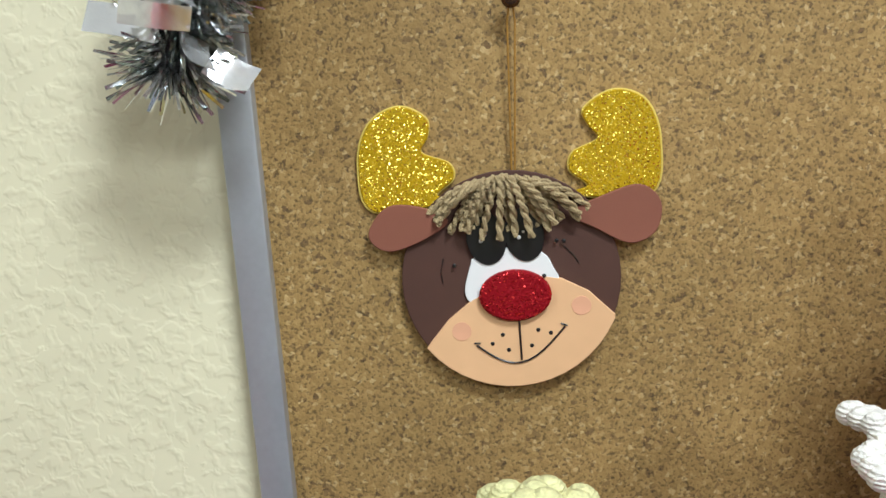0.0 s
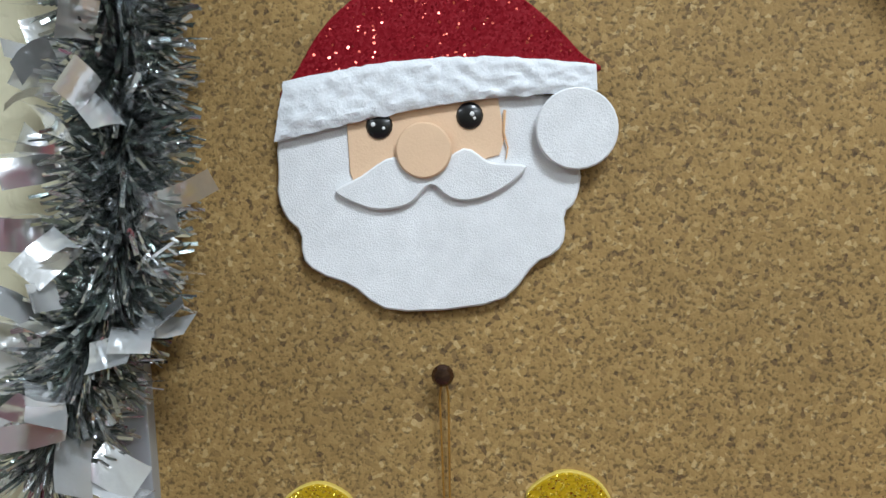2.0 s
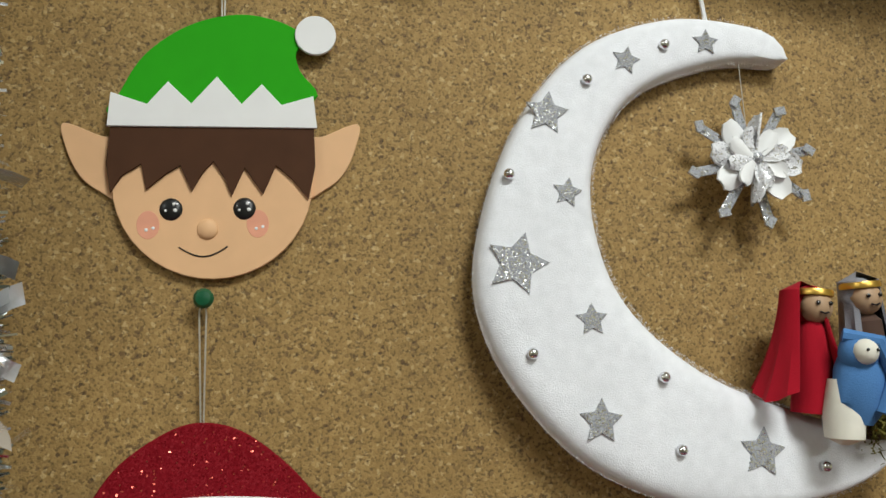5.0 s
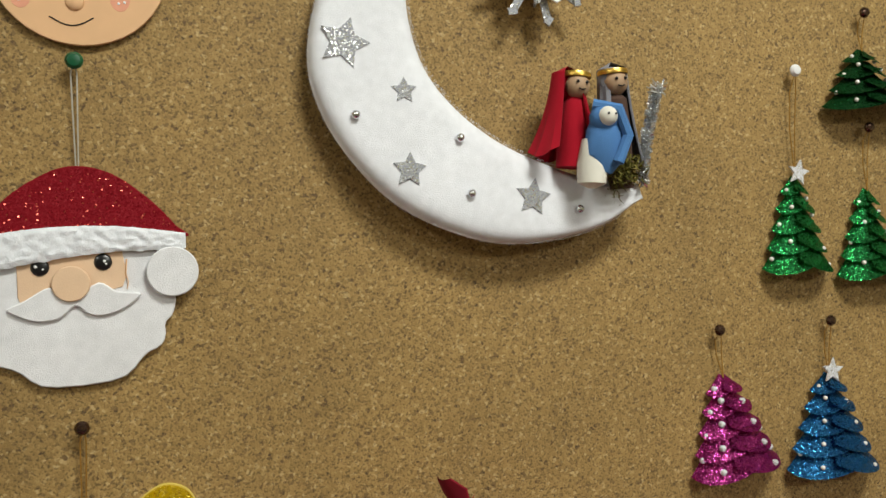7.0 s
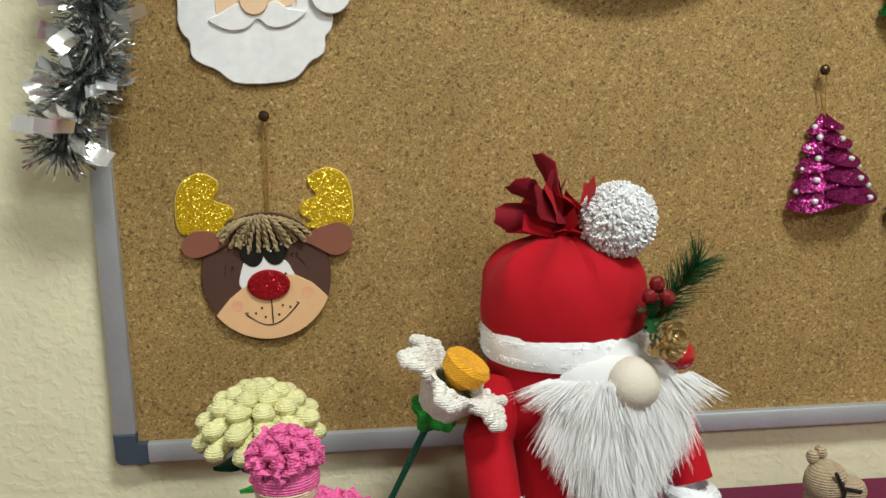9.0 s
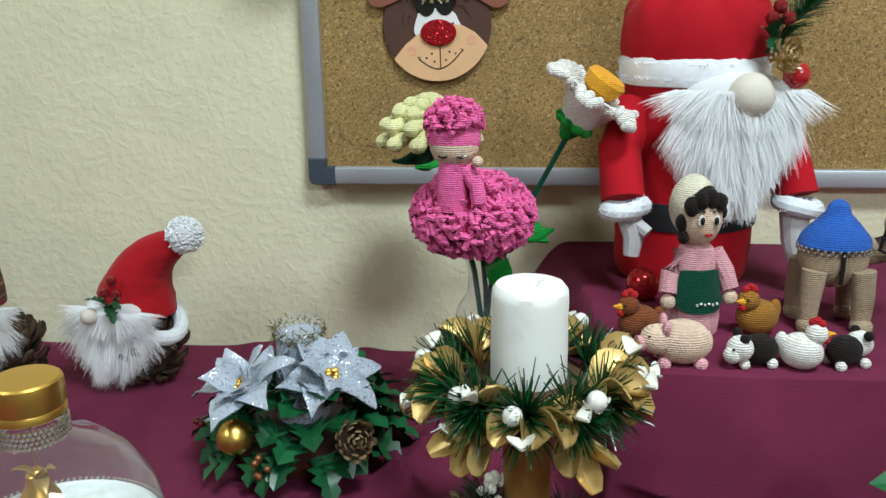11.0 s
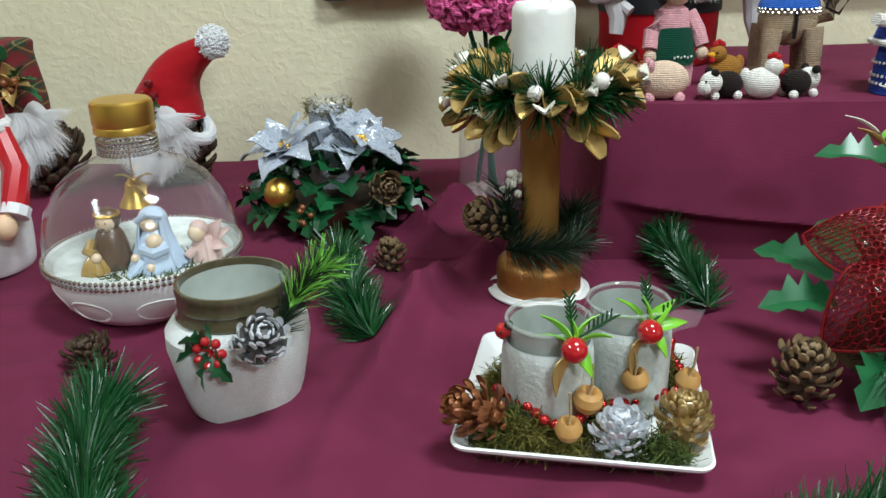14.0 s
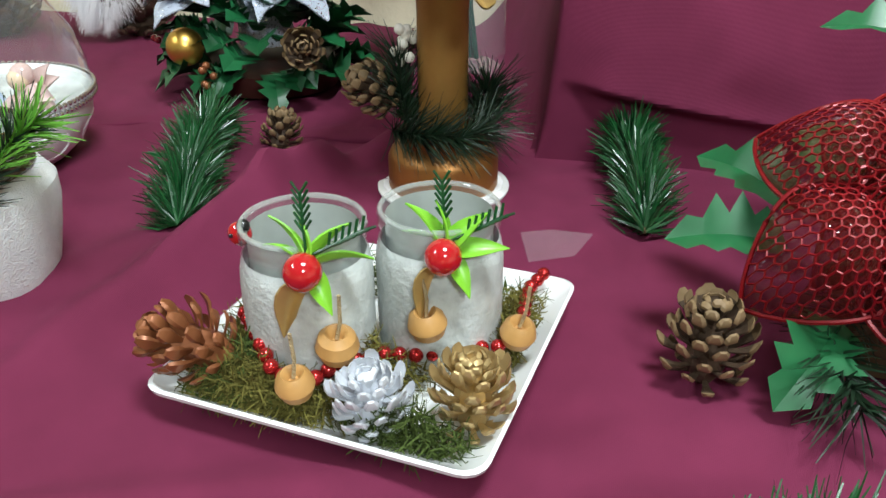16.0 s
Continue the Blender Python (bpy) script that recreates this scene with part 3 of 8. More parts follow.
def holly2(l, w):
    """Spiky leaf outline in the xy plane, stem at the origin, tip at +x."""
    top = []
    n = 4
    for i in range(n):
        x0 = l * (0.08 + 0.84 * i / n)
        x1 = l * (0.08 + 0.84 * (i + 0.6) / n)
        e = math.sin(math.pi * (0.12 + 0.8 * (i + 0.6) / n))
        top += [(x0, w * 0.26 * (0.6 + e * 0.6)), (x1, w * 0.5 * e + w * 0.06)]
    return [(0, 0.02 * w)] + top + [(l, 0)] + [(x, -y) for x, y in reversed(top)]


def holly(bm, m, l=0.04, w=0.026, mi=0, curl=0.35):
    """Holly leaf folded along its midrib, with curled lobes."""
    pts = holly2(l, w)
    n = (len(pts) - 2) // 2
    top, bot = pts[1:n + 1], list(reversed(pts[n + 2:]))
    arch = lambda x: 0.12 * l * math.sin(math.pi * x / l) - 0.10 * x
    V = lambda x, y: bm.verts.new(m @ Vector((x, y, abs(y) * curl + arch(x) + (0.1 * w if abs(y) > w * 0.35 else 0))))
    A, B = V(*pts[0]), V(*pts[n + 1])
    up, dn, md = [V(*q) for q in top], [V(*q) for q in bot], [bm.verts.new(m @ Vector((q[0], 0, arch(q[0])))) for q in top]
    fs = [(A, md[0], up[0]), (A, dn[0], md[0]), (B, up[-1], md[-1]), (B, md[-1], dn[-1])]
    for i in range(n - 1):
        fs += [(up[i], md[i], md[i + 1], up[i + 1]), (md[i], dn[i], dn[i + 1], md[i + 1])]
    for f in fs:
        bm.faces.new(f).material_index = mi


def petal(bm, m, l, w, mi=0, bend=0.3, cup=0.25, point=0.7, seg=6, thick=0.0012, wave=0.0, blunt=False):
    """Pointed petal along +x from the origin, cupped and bent, with thickness."""
    rows = []
    for s in (0, 1):
        grid = []
        for i in range(seg + 1):
            t = i / seg
            ww = w * 0.5 * (math.sin(math.pi * (0.10 + 0.90 * t) ** point)) if i < seg else w * 0.02
            if blunt:
                ww = w * 0.5 * (0.25 + 0.75 * math.sin(min(1, t * 1.5) * math.pi / 2)) * (1 - 0.55 * t ** 7)
            row = []
            for j in range(5):
                u = (j - 2) / 2
                z = bend * l * math.sin(t * math.pi * 0.75) + cup * abs(u) ** 2 * ww + (wave * w * math.sin(t * 9) * u) - s * thick
                row.append(bm.verts.new(m @ Vector((l * t, u * ww, z))))
            grid.append(row)
        rows.append(grid)
        for i in range(seg):
            for j in range(4):
                q = (grid[i][j], grid[i][j + 1], grid[i + 1][j + 1], grid[i + 1][j])
                bm.faces.new(q if s == 0 else q[::-1]).material_index = mi
    A, B = rows
    for i in range(seg):
        for j in (0, 4):
            bm.faces.new((A[i][j], A[i + 1][j], B[i + 1][j], B[i][j])).material_index = mi


def aim(p, d, roll=0.0):
    """Pose at p whose x axis points along d, z axis as upright as can be."""
    x = Vector(d).normalized()
    up = Vector((0, 0, 1)) if abs(x.z) < 0.95 else Vector((0, 1, 0))
    y = up.cross(x).normalized()
    z = x.cross(y)
    m = Matrix((x, y, z)).transposed().to_4x4()
    m.translation = Vector(p)
    return m @ Matrix.Rotation(radians(roll), 4, "X")


def fur_tuft(bm, rng, p, d, length, width, n, spread=0.25, mi=0, droop=0.3):
    for _ in range(n):
        q = Vector(p) + rnd_dir(rng) * width
        dd = (Vector(d) + rnd_dir(rng) * spread).normalized()
        strip(bm, q, dd, Vector((0, -1, 0.2)) + rnd_dir(rng) * 0.4, length * rng.uniform(0.6, 1.1), 0.0022 * rng.uniform(0.5, 1.2), mi, bend=rng.uniform(-droop, droop), tip=0.08, seg=3)

# ---- room ----
def slab(name, sx, sy, sz, at, material, label, category):
    bm = bmesh.new()
    box(bm, sx, sy, sz)
    return one(name, bm, material, at, label, category, smooth=False, kind="structure")


FLOOR_Z, CEIL_Z = -0.76, 1.84
slab("wall_north", 7.2, 0.10, 2.6, (0, 0.072, 0.54), M["wall"], "cream rough-plastered wall behind the board", "wall")
slab("wall_south", 7.2, 0.10, 2.6, (0, -6.05, 0.54), M["wall"], "cream rough-plastered wall", "wall")
slab("wall_east", 0.10, 6.07, 2.6, (3.55, -3.0, 0.54), M["wall"], "cream rough-plastered wall", "wall")
slab("wall_west", 0.10, 6.07, 2.6, (-3.55, -3.0, 0.54), M["wall"], "cream rough-plastered wall", "wall")
slab("floor", 7.2, 6.3, 0.10, (0, -3.0, FLOOR_Z - 0.052), M["floor"], "grey floor of the room", "floor")
slab("ceiling", 7.2, 6.3, 0.10, (0, -3.0, CEIL_Z + 0.054), M["ceiling"], "plain white ceiling", "ceiling")
for at, sx, sy, power in LAMPS:
    bm = bmesh.new()
    box(bm, sx + 0.06, sy + 0.06, 0.03, bevel=0.004)
    lamp = thing("ceiling_light", (at[0], at[1], CEIL_Z - 0.012), "white ceiling light with a flat diffuser", "lamp", "ceiling lights")
    part("frame", bm, M["ceiling"], lamp)
    bm = bmesh.new()
    box(bm, sx, sy, 0.004, T(z=-0.0175))
    part("diffuser", bm, M["lightbox"], lamp)


# table under the cloth
def build_table():
    t = thing("table", (0.15, -0.47, FLOOR_Z), "plain wooden table under the cloth", "table")
    bm = bmesh.new()
    box(bm, 1.9, 0.93, 0.03, T(z=-FLOOR_Z - 0.022), bevel=0.003)
    part("tabletop", bm, M["wood"], t)
    for x in (-0.88, 0.88):
        for y in (-0.40, 0.40):
            bm = bmesh.new()
            box(bm, 0.05, 0.05, -FLOOR_Z - 0.04, T(x, y, (-FLOOR_Z - 0.04) / 2), bevel=0.003)
            part("leg", bm, M["wood"], t)


build_table()
bm = bmesh.new()
box(bm, 0.84, 0.34, 0.141, T(z=0.0705), bevel=0.004)
one("display_box", bm, M["wood"], (0.59, -0.172, -0.006), "plain box under the cloth that makes the step", "box")


def sstep(a, b, x):
    t = min(1, max(0, (x - a) / (b - a)))
    return t * t * (3 - 2 * t)


def cloth_z(x, y):
    """Height of the cloth over the table: step, drape at its end, soft folds."""
    back = min(1, max(0, (y + 0.36) / 0.36))
    edge = 0.168 - 0.02 * back
    wdt = 0.012 + 0.13 * back ** 1.2
    s = sstep(edge - wdt, edge + 0.004, x) ** (1 + 0.5 * back)
    f = sstep(-0.371, -0.359, y + 0.003 * math.sin(x * 23)) ** 0.8
    z = 0.15 * s * f

    def ridge(ax, ay, bx, by, h, w):
        dx, dy = bx - ax, by - ay
        l2 = dx * dx + dy * dy
        t = min(1, max(0, ((x - ax) * dx + (y - ay) * dy) / l2))
        d = math.hypot(x - ax - t * dx, y - ay - t * dy)
        return h * math.exp(-(d / w) ** 2) * (0.35 + 0.65 * math.sin(math.pi * min(1, t + 0.25)))
    z += (1 - s * f) * (ridge(0.085, -0.32, 0.0, -0.462, 0.021, 0.015) + ridge(0.012, -0.440, -0.050, -0.72, 0.026, 0.016) + ridge(0.03, -0.18, -0.022, -0.28, 0.024, 0.012) + ridge(-0.022, -0.275, 0.02, -0.345, 0.024, 0.012) + ridge(-0.02, -0.50, -0.19, -0.86, 0.010, 0.030) + ridge(0.135, -0.395, 0.02, -0.46, 0.012, 0.012) + ridge(-0.28, -0.60, -0.16, -0.84, 0.010, 0.018) + ridge(0.24, -0.72, 0.10, -0.90, 0.008, 0.016) + ridge(0.20, -0.44, 0.23, -0.60, 0.004, 0.012) + ridge(0.12, -0.30, -0.02, -0.36, 0.018, 0.016)
                        + ridge(0.10, -0.22, -0.02, -0.20, 0.016, 0.018) + ridge(0.0, -0.06, -0.12, -0.13, 0.006, 0.02)
                        + ridge(-0.16, -0.34, -0.02, -0.43, 0.006, 0.022) + ridge(-0.36, -0.52, -0.22, -0.72, 0.005, 0.025) + ridge(0.05, -0.50, -0.05, -0.66, 0.005, 0.015) + ridge(0.34, -0.42, 0.30, -0.72, 0.004, 0.02) + ridge(-0.30, -0.70, -0.20, -0.90, 0.004, 0.02) + ridge(0.02, -0.78, 0.22, -0.86, 0.003, 0.02))
    for k, (a, b) in enumerate(((0.35, 0.9), (0.62, 0.78), (-0.4, 0.92), (0.9, 0.44))):
        w = x * a + y * b + 0.02 * noise.noise(Vector((x * 4, y * 4, k)))
        z += (1 - s * f) * 0.0040 * max(0.0, noise.noise(Vector((x * 3.1, y * 3.1, 9 + k))) + 0.05) * math.exp(-((w * 7.3 + 0.37 * k) % 1 - 0.5) ** 2 / 0.012) * 3
    z += 0.0012 * noise.noise(Vector((x * 9, y * 9, 0))) + 0.002 * noise.noise(Vector((x * 3, y * 3, 5)))
    return z


def build_cloth():
    xs = sorted(set([round(-0.85 + 0.02 * i, 4) for i in range(96)] + [round(-0.42 + 0.006 * i, 4) for i in range(150)]))
    front = [-0.935 + 0.006 * i for i in range(94)]
    rise = [i / 70 for i in range(71)]
    back = [-0.355 + 0.011 * i for i in range(34)] + [0.018]
    rows = [(y, None) for y in front if y < -0.373] + [(-0.371 + 0.012 * k, k) for k in rise] + [(y, None) for y in back]
    bm = bmesh.new()
    g = []
    for y, k in rows:
        row = []
        for x in xs:
            yy = y
            if k is None:
                z = cloth_z(x, y)
            else:
                lo, hi = cloth_z(x, -0.3745), cloth_z(x, -0.3550)
                z = lo + (hi - lo) * k
                w = sstep(0.165, 0.21, x) * sstep(0.0, 0.10, k) * (1 - sstep(0.55, 1.0, k))
                zc = 0.064 - 0.13 * (x - 0.17) + 0.002 * math.sin(x * 17)
                d = z - zc
                yy = -0.371 + 0.012 * k ** 3 - w * (0.012 * math.exp(-max(0, d) / 0.040) if d > 0 else 0.012 * math.exp(-(d / 0.007) ** 2)) - 0.002 * math.sin(x * 31) * k * (1 - k) * 4 * sstep(0.165, 0.21, x)
            row.append(bm.verts.new((x, yy, z)))
        g.append(row)
    # hanging front edge
    for k in range(1, 6):
        row = [bm.verts.new((x, -0.945 - 0.012 * math.sin(x * 30) * k / 5, -0.12 * k + 0.11 * (k == 1))) for x in xs]
        g.insert(0, row)
    for a, b in zip(g, g[1:]):
        for i in range(len(xs) - 1):
            bm.faces.new((a[i], a[i + 1], b[i + 1], b[i]))
    ob = one("tablecloth", bm, M["cloth"], (0, 0, 0), "maroon woven tablecloth draped over the table and step", "tablecloth")
    return ob


build_cloth()

# ---- notice board ----
CORK_Y = 0.008
BX0, BX1, BZ0, BZ1 = -0.160, 1.045, 0.222, 1.125


def build_board():
    b = thing("cork_board", ((BX0 + BX1) / 2, 0.021, BZ0), "cork notice board in an aluminium frame with grey plastic corners", "notice board")
    w, h = BX1 - BX0, BZ1 - BZ0
    bm = bmesh.new()
    box(bm, w - 0.02, 0.010, h - 0.02, T(0, CORK_Y - 0.021 + 0.005, h / 2))
    part("cork_panel", bm, M["cork"], b, "brown granulated cork panel", smooth=False)
    bar = 0.0205
    for z, n in ((bar / 2, 0), (h - bar / 2, 1)):
        bm = bmesh.new()
        box(bm, w - 0.06, 0.020, bar, T(0, -0.010, z), bevel=0.0022)
        part("frame_bar", bm, M["alu"], b)
    for x in (-w / 2 + bar / 2, w / 2 - bar / 2):
        bm = bmesh.new()
        box(bm, bar, 0.020, h - 0.06, T(x, -0.010, h / 2), bevel=0.0022)
        part("frame_bar", bm, M["alu"], b)
    for sx in (-1, 1):
        for sz in (0, 1):
            bm = bmesh.new()
            cx, cz = sx * (w / 2 - 0.0145), (0.0145 if sz == 0 else h - 0.0145)
            L = [(-0.0155, -0.009), (-0.0135, -0.0135), (-0.009, -0.0155), (0.0163, -0.0155), (0.0163, 0.0062), (0.0062, 0.0062), (0.0062, 0.0163), (-0.0155, 0.0163)]
            pts = [(x * -sx, z if sz == 0 else -z) for x, z in L]
            sheet(bm, pts, 0.0215, T(cx, 0, cz), round_=0.0015)
            part("corner_cap", bm, M["plastic_blue"], b, "dark grey plastic corner")
    return b


build_board()


def push_pin(x, z, kind="metal"):
    label, m, r = {"metal": ("small bronze upholstery pin in the cork", M["dark_metal"], 0.0052), "green": ("green round-headed pin in the cork", M["pin_green"], 0.0062),
                   "white": ("white round-headed pin in the cork", M["white"], 0.0058)}[kind]
    p = thing("push_pin", (x, CORK_Y, z), label, "pin", "push pins", rx=90)
    bm = bmesh.new()
    lathe(bm, [(r * 0.3, 0.010), (r * 0.98, 0.0105), (r, 0.012), (r * 0.7, 0.0145), (r * 0.2, 0.0152)], seg=14)
    part("head", bm, m, p)
    bm = bmesh.new()
    lathe(bm, [(0.0005, -0.004), (0.0007, 0.0105)], seg=6)
    part("needle", bm, M["steel"], p)


def loop_string(parent, x0, z0, x1, z1, gap, material, y=-0.004, r=0.0006, twist=False):
    """Doubled hanging string from (x0, z0) up to a pin at (x1, z1), local."""
    bm = bmesh.new()
    for s in (-1, 1):
        pts = []
        for i in range(13):
            t = i / 12
            off = gap * s * (math.sin(t * 14) * 0.5 if twist else (0.35 + 0.65 * t)) * (1 if i < 12 else 0.4)
            pts.append((x0 + (x1 - x0) * t + off, y - 0.003 * t, z0 + (z1 - z0) * t))
        tube(bm, pts, r, 5)
    part("string", bm, material, parent)


def cut(name, pts, thick, y, material, parent, label="", x=0, z=0, ry=0, round_=0.0004):
    bm = bmesh.new()
    sheet(bm, pts, thick, round_=round_)
    return part(name, bm, material, parent, label, m=pose(x, y, z, 0, ry, 0))


def dot(name, r, y, x, z, material, parent, flat=0.5, label=""):
    bm = bmesh.new()
    ball(bm, r, T(s=(1, flat, 1)), 12, 8)
    return part(name, bm, material, parent, label, m=pose(x, y, z))


# ---- reindeer ornament ----
def build_reindeer():
    o = thing("reindeer_ornament", (-0.004, CORK_Y, 0.407), "brown foam reindeer face with golden glitter antlers and red nose", "ornament")
    loop_string(o, 0.004, 0.050, 0.007, 0.146, 0.0022, M["gold_string"], twist=False)
    antl = [(-0.028, 0.044), (-0.0385, 0.0475), (-0.029, 0.056), (-0.031, 0.065), (-0.0455, 0.0715), (-0.0415, 0.080), (-0.042, 0.090), (-0.057, 0.097), (-0.074, 0.088), (-0.081, 0.066), (-0.074, 0.040)]
    antr = [(0.034, 0.044), (0.0445, 0.0485), (0.035, 0.057), (0.037, 0.067), (0.0505, 0.0735), (0.0455, 0.081), (0.0435, 0.090), (0.060, 0.099), (0.077, 0.092), (0.084, 0.070), (0.078, 0.042)]
    for a in (antl, antr):
        edge = smooth2(a, 6)
        cut("antler", edge, 0.0028, -0.001, M["g_gold"], o, "golden glitter foam antler", round_=0.0006)
        mx, mz = sum(p[0] for p in edge) / len(edge), sum(p[1] for p in edge) / len(edge)
        cut("antler_back", [(mx + (x - mx) * 1.035, mz + (z - mz) * 1.025) for x, z in edge], 0.0030, 0.0, M["antler_rim"], o, "pale yellow foam backing")
    cut("head", circle2(0.0612, 44), 0.0030, -0.0030, M["brown"], o, "dark brown foam disc", z=-0.0018)
    arc = [(0.0618 * math.cos(radians(a)), 0.0618 * math.sin(radians(a)) - 0.0022) for a in range(-143, -21, 8)]
    cut("muzzle", arc + [(0.057, -0.024)] + [(0.043, -0.010), (0.028, -0.002), (0.012, 0.001), (-0.006, -0.004), (-0.022, -0.012), (-0.036, -0.023), (-0.047, -0.036)], 0.0022, -0.0060, M["skin"], o, "peach foam muzzle")
    cut("ear", smooth2([(-0.077, 0.031), (-0.066, 0.043), (-0.048, 0.042), (-0.033, 0.034), (-0.044, 0.025), (-0.064, 0.018), (-0.075, 0.022)]), 0.0024, -0.0065, M["brown2"], o, "light brown foam ear")
    cut("ear", smooth2([(0.083, 0.038), (0.072, 0.048), (0.052, 0.043), (0.034, 0.034), (0.048, 0.025), (0.066, 0.016), (0.080, 0.022)]), 0.0024, -0.0065, M["brown2"], o, "light brown foam ear")
    cut("eye_white", smooth2([(-0.026, -0.007), (-0.022, 0.008), (-0.019, 0.012), (0.0, 0.017), (0.018, 0.013), (0.024, 0.004), (0.026, -0.003), (0.010, 0.0), (-0.012, -0.010), (-0.022, -0.014)], 4), 0.0018, -0.0062, M["white"], o)
    for x, z in ((-0.0125, 0.0195), (0.0085, 0.0205)):
        cut("pupil", circle2(0.0110, 24, 0.0150), 0.0014, -0.0076, M["black"], o, x=x, z=z + 0.0030, ry=-8)
        for dx, dz, r in ((-0.003, 0.002, 0.0012), (-0.0005, 0.005, 0.0008)):
            dot("glint", r, -0.0091, x + dx, z + dz, M["white"], o, 0.4)
    bm = bmesh.new()
    lathe(bm, [(0.0202, 0.0), (0.0202, 0.0030), (0.0185, 0.0042), (0.0008, 0.0047)], T(s=(1, 0.72, 1)), 28)
    part("nose", bm, M["g_red"], o, "red glitter foam nose", m=pose(0.002, -0.0080, -0.010, 90, 0, 0))
    bm = bmesh.new()
    tube(bm, [(0.0035, -0.0086, -0.024), (0.004, -0.0086, -0.048)], 0.0006)
    part("lip_line", bm, M["black"], o)
    bm = bmesh.new()
    tube(bm, [(-0.021 + 0.05 * t, -0.0086, -0.0385 + 0.009 * t - 0.0155 * math.sin(math.pi * t)) for t in [i / 12 for i in range(13)]], 0.0006)
    for x, z, s in ((-0.0205, -0.038, 1), (0.0285, -0.0285, -1)):
        tube(bm, [(x - 0.0018, -0.0086, z + 0.0008), (x + 0.0018, -0.0086, z + 0.0006 * s)], 0.0005)
    part("mouth", bm, M["black"], o)
    for x, z in ((-0.012, -0.038), (-0.006, -0.033), (-0.003, -0.042), (0.010, -0.040), (0.014, -0.031), (0.021, -0.033), (0.0185, 0.0), (0.030, 0.019), (0.026, 0.0195), (-0.031, 0.008)):
        dot("freckle", 0.0012, -0.0083, x, z, M["black"], o, 0.3)
    for x, z in ((-0.029, -0.030), (0.0385, -0.018)):
        cut("cheek", circle2(0.0055, 18), 0.0002, -0.0083, M["blush"], o, x=x, z=z, round_=0.0001)
    bm = bmesh.new()
    tube(bm, [(-0.037, -0.0063, 0.012), (-0.039, -0.0063, 0.004), (-0.038, -0.0063, -0.002)], 0.0003)
    part("brow_line", bm, M["black"], o)
    bm = bmesh.new()
    tube(bm, [(0.030, -0.0063, 0.016), (0.0355, -0.0063, 0.010), (0.038, -0.0063, 0.006)], 0.0003)
    part("brow_line", bm, M["black"], o)
    # fringe of two-ply yarn ends fanned out from the crown
    rng = random.Random(4)
    for i in range(19):
        t = i / 18
        a = radians(-64 + 128 * t + rng.uniform(-5, 5))
        L = 0.0315 + 0.006 * rng.random() - 0.003 * abs(t - 0.5)
        x0, z0 = -0.001 + 0.030 * (t - 0.5), 0.0575 - 0.007 * abs(t - 0.5)
        lay = -0.0082 - 0.0026 * (i % 3)
        bm = bmesh.new()
        for ply in (0, math.pi):
            pts = []
            for k in range(25):
                q = k / 24
                cx = x0 + L * q * math.sin(a) * 0.98
                cz = z0 + 0.004 * math.sin(math.pi * q * 0.9) - L * q * (0.30 + 0.70 * math.cos(a))
                w = ply + q * 17 + i
                pts.append((cx + 0.0011 * math.cos(w) * math.cos(a), lay - 0.003 * math.sin(math.pi * min(1, q * 1.2)) + 0.0011 * math.sin(w), cz + 0.0011 * math.cos(w) * math.sin(a)))
            tube(bm, pts, 0.00135, 6)
        part("fringe_strand", bm, M["yarn"], o, "twisted tan yarn" if i == 0 else "")
    return o


build_reindeer()
push_pin(0.003, 0.556)


